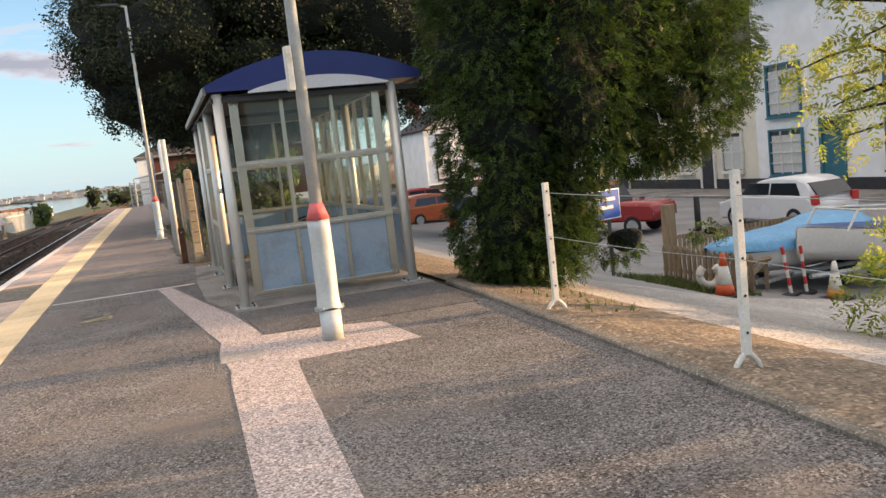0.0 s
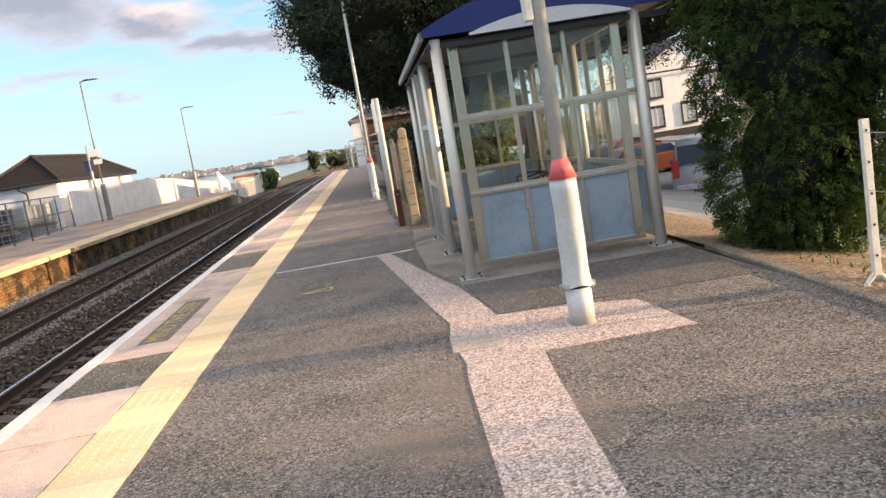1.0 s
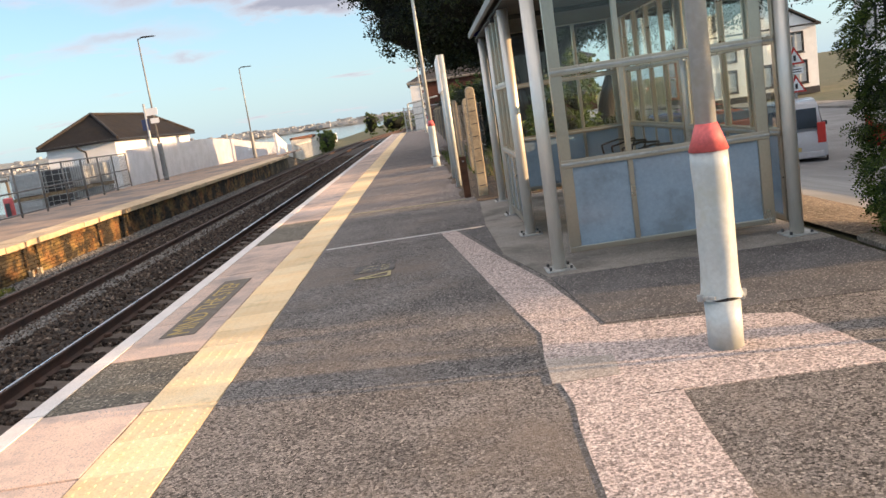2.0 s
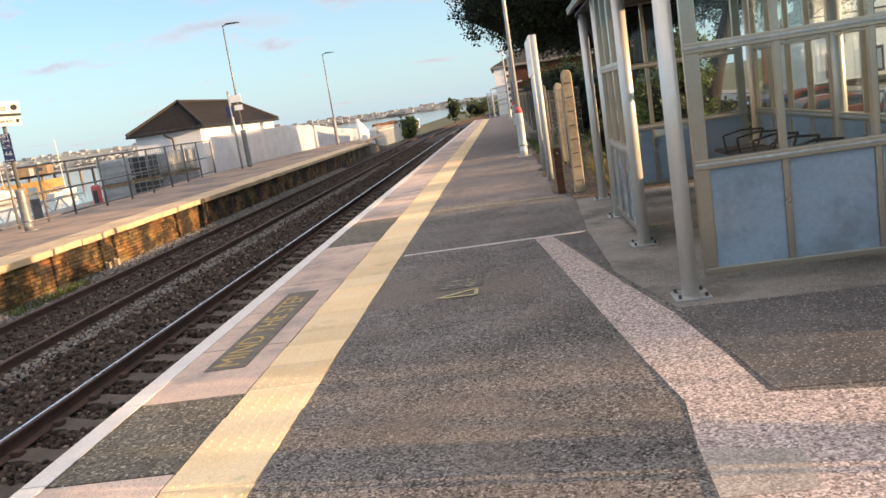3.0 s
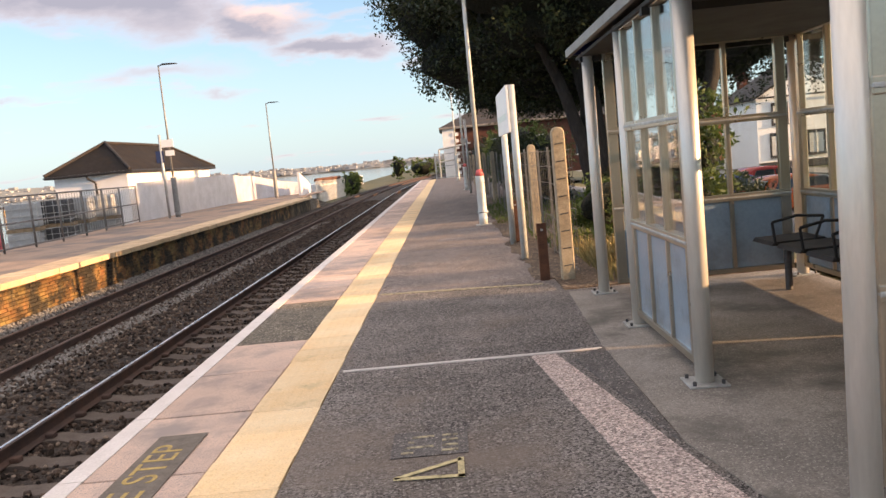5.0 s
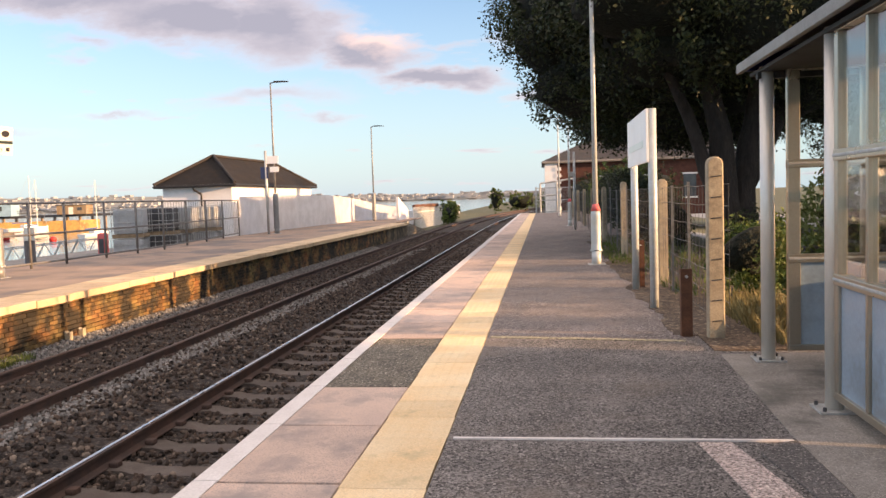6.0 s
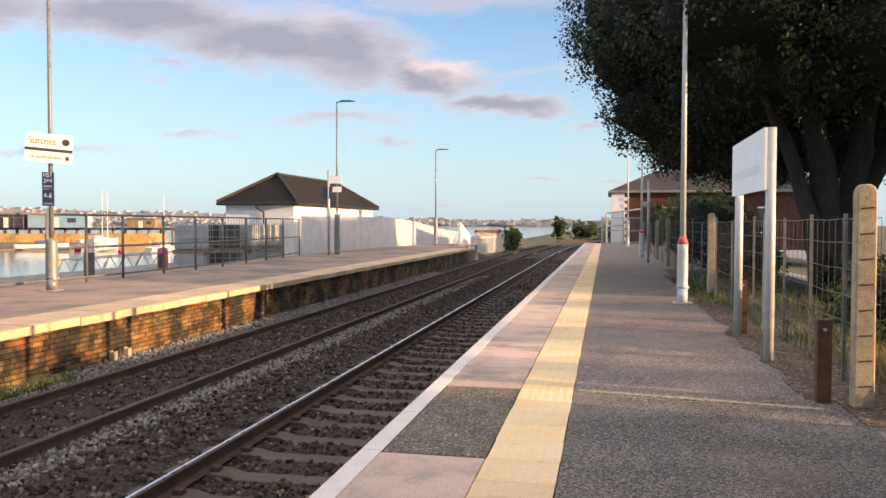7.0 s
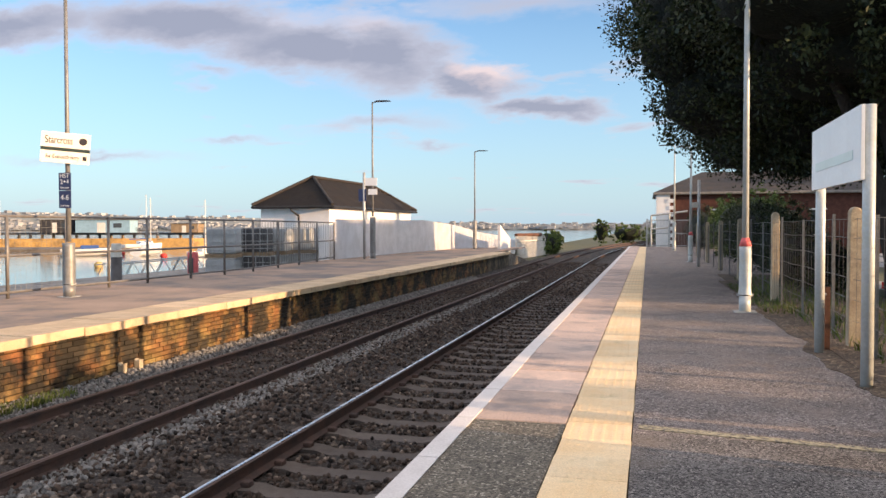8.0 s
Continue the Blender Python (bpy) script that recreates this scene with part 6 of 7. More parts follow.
def pier_shed(name, at, turn, w, d, h, material, label):
    s_ = thing(name, Matrix.Translation(at) @ Matrix.Rotation(radians(turn), 4, "Z"), label, "shed", "pier sheds")
    part("wall", box(B(), 0, w, 0, d, 0, h), material, s_)
    bm = B()
    prism(bm, [(-0.2, h), (w + 0.2, h), (w + 0.2, h + 0.15), (-0.2, h + 0.15)], "y", -0.2, d + 0.2)
    part("roof", bm, SLATE, s_)
    part("door", box(B(), w * 0.4, w * 0.55, -0.06, -0.01, 0, h * 0.8), WHITE_PAINT, s_)
    part("window", box(B(), w * 0.7, w * 0.85, -0.06, -0.01, h * 0.4, h * 0.75), WINGLASS, s_)
    return s_


PALE_BLUE = mat("pale_blue_boards", (0.28, 0.44, 0.55), 0.7, scale=1, fine=12, amount=0.2, bump=0.1)
pier_shed("pier_shed", (-140, 185, 0.3), 13, 14, 5, 3.2, PALE_BLUE, "pale blue boarded shed on the pier")
pier_shed("pier_shed", (-149, 183, 0.3), 13, 8, 5, 3.2, PLINTH, "dark boarded shed on the pier")
pier_shed("pier_shed", (-117, 192, 0.3), 13, 7, 5, 2.2, WOOD, "brown boarded hut on the pier")

# land across the estuary: low hills with small pale houses
HILL = mat("far_shore_land", (0.20, 0.22, 0.20), 0.95, col2=(0.27, 0.26, 0.24), scale=0.02, fine=0.08, amount=0.25, bump=0)
ang = np.linspace(-62, 12, 120)
bm = B()
prev = None
for a in ang:
    r = radians(a)
    d0, d1 = 1500.0, 1900.0
    rise = 10 + 26 * max(0, min(1, (-a - 8) / 34)) + 6 * noise.noise(Vector((a * 0.16, 2, 0)))
    ring = [bm.verts.new((d * math.sin(r), d * math.cos(r), z)) for d, z in ((d0, WATER_Z - 1), (d0 + 40, 1.0), ((d0 + d1) / 2, rise * 0.6), (d1, rise), (d1 + 300, rise * 0.9))]
    if prev:
        for i in range(4):
            bm.faces.new((prev[i], ring[i], ring[i + 1], prev[i + 1]))
    prev = ring
setting("far_shore", bm, HILL, "low hazy land across the estuary", "backdrop")
HOUSES = mat("far_house_walls", (0.30, 0.32, 0.35), 0.9, scale=0.1, fine=1, amount=0.2, bump=0, island=0.35)
rs = np.random.default_rng(5)
vs, fs_ = [], []
cube = np.array([(x, y, z) for x in (-1, 1) for y in (-1, 1) for z in (0, 1)])
cf = np.array([(0, 1, 3, 2), (4, 6, 7, 5), (0, 4, 5, 1), (2, 3, 7, 6), (1, 5, 7, 3)])
for k in range(1500):
    a = rs.uniform(-60, 10); r = radians(a); u = rs.random() ** 1.6
    d = 1510 + 380 * u
    rise = (10 + 26 * max(0, min(1, (-a - 8) / 34))) * u
    sz = rs.uniform(2, 7, 3) * (1, 1, 0.8)
    vs.append(cube * sz + (d * math.sin(r), d * math.cos(r), rise)); fs_.append(cf + 8 * k)
tagged(raw("far_town", np.concatenate(vs), np.concatenate(fs_), HOUSES), "tiny pale houses on the far shore", "houses", kind="stuff")

# hedge, palings and walls past the end of the platforms
shrub((-7.2, 82, -0.9), [(0, 0, 0.9, 1.0, 4, 1.2), (-0.5, 7, 0.8, 1.0, 3.5, 1.1)], 260, 24, 0.2, BUSH_LEAF, "dark green bushes beside the far track", 31)
shrub((-4.6, 118, -0.9), [(0, 0, 1.8, 1.3, 1.3, 2.0), (3, 12, 1.3, 3, 3, 1.6), (7.5, 26, 1.2, 2.5, 5, 1.5)], 300, 24, 0.3, BUSH_LEAF, "dark green bushes on the bend of the line", 32)
pf = thing("pale_paling_fence", (-8.0, 68.5, -1.0), "white concrete paling fence beside the line", "fence")
for k in range(26):
    part("paling", box(B(), -0.07 + k * 0.03, 0.07 + k * 0.03, k * 0.42, k * 0.42 + 0.12, 0, 1.7), WHITE_PAINT, pf)
part("rail", tube(B(), (0, 0, 1.3), (0.8, 10.6, 1.3), 0.05, n=6), WHITE_PAINT, pf)
part("cap_rail", tube(B(), (-0.1, 0.5, 1.75), (0.7, 8.5, 1.75), 0.14, n=6), RUST, pf)
setting("sea_wall", box(B(), -11.5, -10.9, 69, 130, -2.9, 0.2), CORRUGATED, "pale sea wall beside the line", "wall")

# ---- station building beyond the platform end ----
sb = thing("station_house", (1.9, 74.8, -0.6), "red brick station house with a white corner tower and slate roof", "building")
part("wall", box(B(), 1.0, 16, 0, 9, 0, 4.4), RED_BRICK, sb, "red brick wall")
part("white_bay", box(B(), 0.0, 1.0, -0.25, 5, 0, 4.5), RENDER_WHITE, sb, "white painted bay")
part("cornice", box(B(), -0.25, 16.3, -0.45, 9.3, 4.42, 4.6, 0.04), CONCRETE, sb)
for k in range(8):
    part("quoin", box(B(), 0.93 - 0.08 * (k % 2), 1.32, -0.30, -0.02, 0.1 + k * 0.53, 0.1 + k * 0.53 + 0.28), RENDER_WHITE, sb)
bm = B()
cr_ = [Vector((-0.2, -0.4, 4.6)), Vector((16.3, -0.4, 4.6)), Vector((16.3, 9.3, 4.6)), Vector((-0.2, 9.3, 4.6))]
r1_, r2_ = Vector((3.6, 4.4, 6.4)), Vector((13, 4.4, 6.4))
for q in ([cr_[0], cr_[1], r2_, r1_], [cr_[2], cr_[3], r1_, r2_], [cr_[3], cr_[0], r1_], [cr_[1], cr_[2], r2_]):
    bm.faces.new([bm.verts.new(v) for v in q])
part("roof", bm, SLATE, sb, "slate hipped roof")
part("chimney", box(B(), 9.6, 10.6, 4.0, 5.0, 5.8, 8.0), RED_BRICK, sb)
for x in (4.0, 7.5, 11.0):
    wd = part("window", box(B(), x, x + 1.0, -0.04, 0.02, 1.4, 3.2), WINGLASS, sb, "sash window")
    part("window_frame", box(B(), x - 0.1, x + 1.1, -0.07, -0.045, 1.28, 1.4), RENDER_WHITE, wd)
    part("window_frame", box(B(), x - 0.1, x + 1.1, -0.07, -0.045, 3.2, 3.32), RENDER_WHITE, wd)
fbr = thing("footbridge_frame", (1.5, 72.5, -0.6), "grey steel footbridge steps and handrails", "footbridge")
for p0, p1 in (((0, 0, 2.8), (2.6, 0, 3.1)), ((0, 0, 0), (0, 0, 2.8)), ((1.3, 0, 0), (1.3, 0, 3.0)), ((0, 0, 1.8), (1.3, 0, 1.9))):
    part("strut", tube(B(), p0, p1, 0.07, n=8), GALV, fbr)


# ---- street houses ----
def sash(parent, y0, y1, z0, z1, frame_mat, bars=(2, 2), curtain=True, x=0.0):
    """A window in a facade facing -x at local x: recess, frame, bars, pane."""
    w = part("window", box(B(), x + 0.05, x + 0.08, y0, y1, z0, z1), WINGLASS, parent, "sash window")
    if curtain:
        part("curtain", box(B(), x + 0.035, x + 0.049, y0 + 0.06, y1 - 0.06, z0 + 0.05, z0 + (z1 - z0) * 0.9), CURTAIN, w, "white net curtain")
    f_ = 0.09
    for a, b, c_, d in ((y0 - f_, y0, z0 - f_, z1 + f_), (y1, y1 + f_, z0 - f_, z1 + f_), (y0, y1, z0 - f_, z0), (y0, y1, z1, z1 + f_)):
        part("frame", box(B(), x - 0.04, x + 0.06, a, b, c_, d), frame_mat, w)
    for k in range(1, bars[0]):
        yy = y0 + (y1 - y0) * k / bars[0]
        part("glazing_bar", box(B(), x + 0.0, x + 0.034, yy - 0.025, yy + 0.025, z0, z1), WHITE_PAINT, w)
    for k in range(1, bars[1]):
        zz = z0 + (z1 - z0) * k / bars[1]
        part("glazing_bar", box(B(), x - 0.005, x + 0.03, y0, y1, zz - 0.025, zz + 0.025), WHITE_PAINT, w)
    part("sill", box(B(), x - 0.10, x + 0.02, y0 - 0.12, y1 + 0.12, z0 - f_ - 0.07, z0 - f_), frame_mat, w)
    return w


def house(y0, y1, wall, trim, wins, door=None, eave=6.7, label="", x=28.5, depth=8.0, ridge=2.6, gable=False, base=-1.85, turn=0.0):
    h = thing("terraced_house", pose(x, y0, base, 0, 0, turn), label, "house", "street houses")
    n = y1 - y0
    part("wall", box(B(), 0.08, depth, 0, n, 0, eave), wall, h, "painted rendered wall")
    part("plinth", box(B(), 0.02, 0.078, 0, n, 0, 0.55), PLINTH, h, "black painted plinth")
    bm = B()
    if gable:
        prism(bm, [(-0.3, eave - 0.1), (n / 2, eave + ridge), (n + 0.3, eave - 0.1), (n + 0.3, eave + 0.05), (n / 2, eave + ridge + 0.18), (-0.3, eave + 0.05)], "x", -0.25, depth)
        bm2 = B()
        prism(bm2, [(0, eave), (n / 2, eave + ridge - 0.1), (n, eave)], "x", 0.08, depth)
        part("gable", bm2, wall, h)
    else:
        prism(bm, [(-0.3, eave - 0.06), (depth / 2, eave + ridge), (depth + 0.3, eave - 0.06), (depth + 0.3, eave + 0.06), (depth / 2, eave + ridge + 0.14), (-0.3, eave + 0.06)], "y", 0.0, n)
    r_ = part("roof", bm, SLATE, h, "slate roof")
    ch = part("chimney", box(B(), depth / 2 - 0.5, depth / 2 + 0.5, n - 0.7, n - 0.05, eave + ridge - 1.0, eave + ridge + 1.3), RED_BRICK, h, "brick chimney stack")
    for k in range(3):
        part("chimney_pot", tube(B(), (depth / 2 - 0.3 + 0.3 * k, n - 0.37, eave + ridge + 1.3), (depth / 2 - 0.3 + 0.3 * k, n - 0.37, eave + ridge + 1.75), 0.12, 0.1, 10), ORANGE_RENDER, ch)
    part("gutter", tube(B(), (-0.33, 0, eave + 0.02), (-0.33, n, eave + 0.02), 0.07, n=8), BLACK, h)
    for w in wins:
        sash(h, *w[:4], trim, w[4] if len(w) > 4 else (2, 2))
    if door:
        d = part("door", box(B(), 0.03, 0.079, door[0], door[1], 0.2, 2.35), TEAL if trim is TEAL else PLINTH, h, "painted front door")
        for a, b, c_, e in ((door[0] - 0.14, door[0], 0.1, 3.0), (door[1], door[1] + 0.14, 0.1, 3.0), (door[0], door[1], 2.86, 3.0), (door[0], door[1], 2.35, 2.45)):
            part("door_frame", box(B(), -0.03, 0.079, a, b, c_, e), trim, d)
        part("fanlight", box(B(), 0.04, 0.078, door[0], door[1], 2.45, 2.86), WINGLASS, d)
    return h


# Unseen row, its height chosen to keep low sun off yard and car park.
house(-12.0, 21.9, RENDER_WHITE, WHITE_PAINT, [(2.0, 3.2, 1.0, 2.3), (12.0, 13.2, 1.0, 2.3), (22.0, 23.2, 1.0, 2.3)], (17.0, 17.9), 2.9, "low white cottage row added out of view to shade the yard", ridge=2.2)
house(21.9, 30.9, RENDER_WHITE, TEAL, [(6.3, 8.1, 0.75, 2.6, (3, 4)), (6.3, 8.1, 3.3, 5.4, (3, 4)), (0.7, 2.1, 0.9, 2.7), (0.7, 2.1, 3.5, 5.2)], (4.2, 5.2), 8.6, "white rendered terraced house with teal window frames and door")
house(30.9, 38.0, RENDER_CREAM, WHITE_PAINT, [(1.0, 2.3, 0.95, 2.7), (4.6, 5.9, 0.95, 2.7), (1.0, 2.3, 3.5, 5.2), (4.6, 5.9, 3.5, 5.2)], (3.0, 3.9), 6.4, "cream rendered terraced house with white sash windows")
# ridge raised only to block sun from the corrugated wall opposite
house(38.0, 46.0, RENDER_WHITE, WHITE_PAINT, [(1.2, 2.4, 1.0, 2.7), (5.3, 6.5, 1.0, 2.7), (1.2, 2.4, 3.5, 5.2), (5.3, 6.5, 3.5, 5.2)], (3.4, 4.3), 6.3, "white rendered house, its slate roof raised to shade the wall opposite", ridge=3.6)
# out of sight; height invented to shade the same wall and the hut
house(46.0, 52.0, RENDER_WHITE, PLINTH, [(1.0, 2.2, 1.0, 2.8), (3.8, 5.0, 1.0, 2.8), (1.0, 2.2, 3.8, 5.4), (3.8, 5.0, 3.8, 5.4)], None, 7.3, "white house with dark trim, unseen, made tall to shade the wall opposite", ridge=3.0)
house(70.0, 79.0, RENDER_WHITE, PLINTH, [(1.0, 2.2, 1.0, 2.7), (3.9, 5.1, 1.0, 2.7), (6.8, 8.0, 1.0, 2.7), (1.2, 2.3, 3.5, 5.0), (6.7, 7.8, 3.5, 5.0)], None, 5.5, "white gabled house closing the end of the street", x=35.2, ridge=2.7, gable=True, turn=90.0)
house(78.0, 90.0, ORANGE_RENDER, WHITE_PAINT, [(1.4, 2.8, 1.0, 2.7), (8.2, 9.6, 1.0, 2.7), (1.4, 2.8, 3.1, 4.5), (8.2, 9.6, 3.1, 4.5)], (5.2, 6.1), 5.2, "orange brick house with white window frames", ridge=2.2)


# ---- vehicles ----
def car(at, turn, paint, label, L=4.0, W_=1.72, H_=1.48, kind="hatch"):
    c_ = thing("parked_car" if kind != "van" else "parked_van", Matrix.Translation(at) @ Matrix.Rotation(radians(turn), 4, "Z"), label, "car" if kind != "van" else "van", "parked vehicles")
    h = L / 2
    if kind == "hatch":
        body = [(-h + 0.02, 0.32), (-h, 0.62), (-h + 0.06, 0.84), (-h + 0.2, 0.95), (-0.3 * h, 0.98), (0.45 * h, 0.96), (0.78 * h, 0.84), (h - 0.1, 0.68), (h, 0.46), (h - 0.08, 0.22), (-h + 0.1, 0.22)]
        cab = [(-h + 0.06, 0.90), (-h + 0.40, 1.34), (-h + 0.78, H_ - 0.02), (-0.25, H_), (0.14 * h, H_ - 0.08), (0.62 * h, 0.92)]
        glassz = (-h + 0.55, 0.48 * h)
    elif kind == "van":
        body = [(-h, 0.35), (-h, 1.0), (-h + 0.05, 1.12), (0.55 * h, 1.12), (0.86 * h, 0.98), (h, 0.7), (h, 0.3), (-h + 0.05, 0.28)]
        cab = [(-h + 0.04, 1.10), (-h + 0.16, H_ - 0.1), (-h + 0.3, H_), (0.3 * h, H_), (0.62 * h, 1.12)]
        glassz = (-h + 0.3, 0.52 * h)
    else:
        body = [(-h, 0.45), (-h, 1.0), (-0.1 * h, 1.05), (0.4 * h, 1.05), (0.95 * h, 0.98), (h, 0.85), (h, 0.45), (-h + 0.05, 0.42)]
        cab = [(-0.55 * h, 1.03), (-0.5 * h, H_ - 0.05), (-0.1 * h, H_), (0.2 * h, H_ - 0.04), (0.36 * h, 1.04)]
        glassz = (-0.45 * h, 0.30 * h)
    bm = prism(B(), body, "y", -W_ / 2, W_ / 2)
    bmesh.ops.bevel(bm, geom=bm.edges[:], offset=0.06, segments=2, affect="EDGES")
    part("body", bm, paint, c_, "painted body", True)
    bm = prism(B(), cab, "y", -W_ / 2 + 0.10, W_ / 2 - 0.10)
    for v in bm.verts:
        if v.co.z > 1.15:
            v.co.y *= 0.88
    bmesh.ops.bevel(bm, geom=bm.edges[:], offset=0.05, segments=2, affect="EDGES")
    cabin = part("cabin", bm, paint, c_, "painted roof and pillars", True)
    zb, zt = (0.99, H_ - 0.15) if kind == "hatch" else (1.16, H_ - 0.18)
    for s in (-1, 1):
        u0, u1 = glassz
        m_ = (u0 + u1) / 2
        for a, b, ca, cb in ((u0, m_ - 0.04, 0.22, 0), (m_ + 0.04, u1, 0, 0.34)):
            bm = B()
            ob_, ot = s * (W_ / 2 - 0.095), s * (W_ / 2 - 0.10) * 0.895
            q = [(a, ob_, zb), (b, ob_, zb), (b - cb, ot, zt), (a + ca, ot, zt)]
            lo_ = [bm.verts.new(p) for p in q]; hi_ = [bm.verts.new((p[0], p[1] + s * 0.02, p[2])) for p in q]
            bm.faces.new(lo_); bm.faces.new(hi_)
            for i in range(4):
                bm.faces.new((lo_[i], lo_[(i + 1) % 4], hi_[(i + 1) % 4], hi_[i]))
            part("side_window", bm, CARGLASS, cabin, "dark side glass")
    bm = B()
    x0, x1 = cab[0][0], cab[1][0]
    prism(bm, [(x0 - 0.03, zb), (x0 - 0.01 + (cab[1][0] - cab[0][0]) * 0.9, zt), (x0 + 0.1 + (cab[1][0] - cab[0][0]) * 0.9, zt), (x0 + 0.08, zb)], "y", -W_ / 2 + 0.24, W_ / 2 - 0.24)
    part("rear_window", bm, CARGLASS, cabin)
    bm = B()
    a, b = cab[-1], cab[-2]
    prism(bm, [(a[0] + 0.02, a[1] + 0.03), (b[0] + 0.04, b[1] - 0.06), (b[0] - 0.05, b[1] - 0.07), (a[0] - 0.1, a[1] + 0.03)], "y", -W_ / 2 + 0.22, W_ / 2 - 0.22)
    part("windscreen", bm, CARGLASS, cabin)
    for x in (-h + 0.72, h - 0.78):
        for s in (-1, 1):
            y = s * (W_ / 2 - 0.10)
            w = part("wheel", tube(B(), (x, y - 0.10, 0.31), (x, y + 0.115 * s + (0.0), 0.31), 0.31, n=24), BLACK, c_, "black tyre")
            part("rim", tube(B(), (x, s * (W_ / 2 + 0.005), 0.31), (x, s * (W_ / 2 + 0.02), 0.31), 0.2, n=16), GALV, w, "silver wheel rim")
    for s in (-1, 1):
        part("tail_light", box(B(), -h - 0.01, -h + 0.12, s * (W_ / 2 - 0.14) - 0.11, s * (W_ / 2 - 0.14) + 0.11, 0.72, 0.98 if kind == "hatch" else 1.3, 0.02), RED_BRIGHT, c_, "red tail light")
        part("headlight", box(B(), h - 0.22, h - 0.02, s * (W_ / 2 - 0.22) - 0.16, s * (W_ / 2 - 0.22) + 0.16, 0.60, 0.74, 0.02), WHITE_BOARD, c_, "clear headlight")
        part("mirror", box(B(), 0.42 * h, 0.42 * h + 0.12, s * (W_ / 2 + 0.08) - 0.09, s * (W_ / 2 + 0.08) + 0.09, 0.95, 1.08, 0.02), BLACK, c_)
    part("bumper", box(B(), -h - 0.05, -h + 0.05, -W_ / 2 + 0.1, W_ / 2 - 0.1, 0.32, 0.5, 0.03), paint, c_)
    part("number_plate", box(B(), -h - 0.065, -h - 0.052, -0.26, 0.26, 0.52, 0.63), YELLOW_PAINT, c_, "plain yellow plate")
    return c_


def paint(name, col, rough=0.25):
    return mat(name, col, rough, 0.0, scale=1, fine=30, amount=0.08, bump=0, spec=0.6)


ORANGE_P, WHITE_P, RED_P, SILVER_P, BLUE_P, DARKBLUE_P = paint("orange_car_paint", (0.55, 0.12, 0.035)), paint("white_car_paint", (0.75, 0.75, 0.75)), paint("red_truck_paint", (0.34, 0.03, 0.03)), paint("silver_car_paint", (0.48, 0.48, 0.5)), paint("blue_car_paint", (0.05, 0.08, 0.25)), paint("dark_blue_car_paint", (0.02, 0.03, 0.06))
RZ = -1.888
car((20.6, 20.9, RZ), 90, WHITE_P, "white hatchback on the street before the houses")
car((16.9, 25.3, RZ), -60, RED_P, "red pick-up truck parked behind the yew", 4.6, 1.75, 1.75, "pickup")
car((15.4, 38.2, RZ), 8, ORANGE_P, "orange hatchback in the car park")
car((14.4, 42.0, RZ), 8, BLUE_P, "blue hatchback behind the orange car")
car((13.9, 29.2, RZ), 66, SILVER_P, "silver people carrier in the car park", 4.7, 1.9, 1.9, "van")
car((11.4, 41.5, RZ + 0.3), 20, DARKBLUE_P, "dark blue car seen beyond the trees", 4.2)
car((17.6, 46.5, RZ), 14, RED_P, "dark red hatchback in the car park")

# road signs by the car park
rs_ = thing("road_warning_sign", (15.4, 31.8, -1.89), "two red-bordered triangular warning signs on a grey post", "road sign")
part("post", tube(B(), (0, 0, 0), (0, 0, 3.9), 0.04, n=10), GALV, rs_)
for z in (3.15, 2.2):
    for k, (m_, r_) in enumerate(((RED_BRIGHT, 0.40), (WHITE_BOARD, 0.28))):
        bm = B()
        prism(bm, [(r_ * math.cos(a) , z + 0.0 + r_ * math.sin(a)) for a in (math.pi / 2, math.pi * 7 / 6, math.pi * 11 / 6)], "y", -0.06 - 0.006 * k, -0.045 - 0.012 * k)
        part("triangle_plate" if k == 0 else "triangle_face", bm, m_, rs_)
    part("symbol", box(B(), -0.04, 0.04, -0.078, -0.068, z - 0.08, z + 0.1), INK, rs_)
part("text_plate", box(B(), -0.28, 0.28, -0.06, -0.045, 2.62, 2.86), WHITE_BOARD, rs_)
for k in range(2):
    part("text_bar", box(B(), -0.2, 0.2, -0.068, -0.062, 2.68 + 0.08 * k, 2.71 + 0.08 * k), INK, rs_)

# ---- boat yard beside the platform ----
pk = thing("picket_fence", (11.2, 11.5, 0), "low weathered wooden picket fence by the boats", "fence")
for k in range(17):
    y = 0.02 + k * 0.14
    z0 = gz(11.2) - 0.02
    bm = B()
    prism(bm, [(y, z0), (y + 0.085, z0), (y + 0.085, z0 + 0.62), (y + 0.042, z0 + 0.68), (y, z0 + 0.62)], "x", -0.012, 0.012)
    part("pale", bm, WOOD, pk)
for z in (0.18, 0.5):
    part("rail", box(B(), 0.014, 0.05, 0, 2.4, gz(11.2) + z, gz(11.2) + z + 0.06), WOOD, pk)
pk2 = thing("picket_fence", (14.7, 18.2, gz(15.5) + 0.05), "low sunlit wooden fence behind the boats", "fence")
for k in range(46):
    x = 0.02 + k * 0.13
    part("pale", box(B(), x, x + 0.08, -0.012, 0.012, -0.2, 0.52), WOOD, pk2)
part("rail", box(B(), 0, 6.0, 0.014, 0.05, 0.42, 0.50), WOOD, pk2)


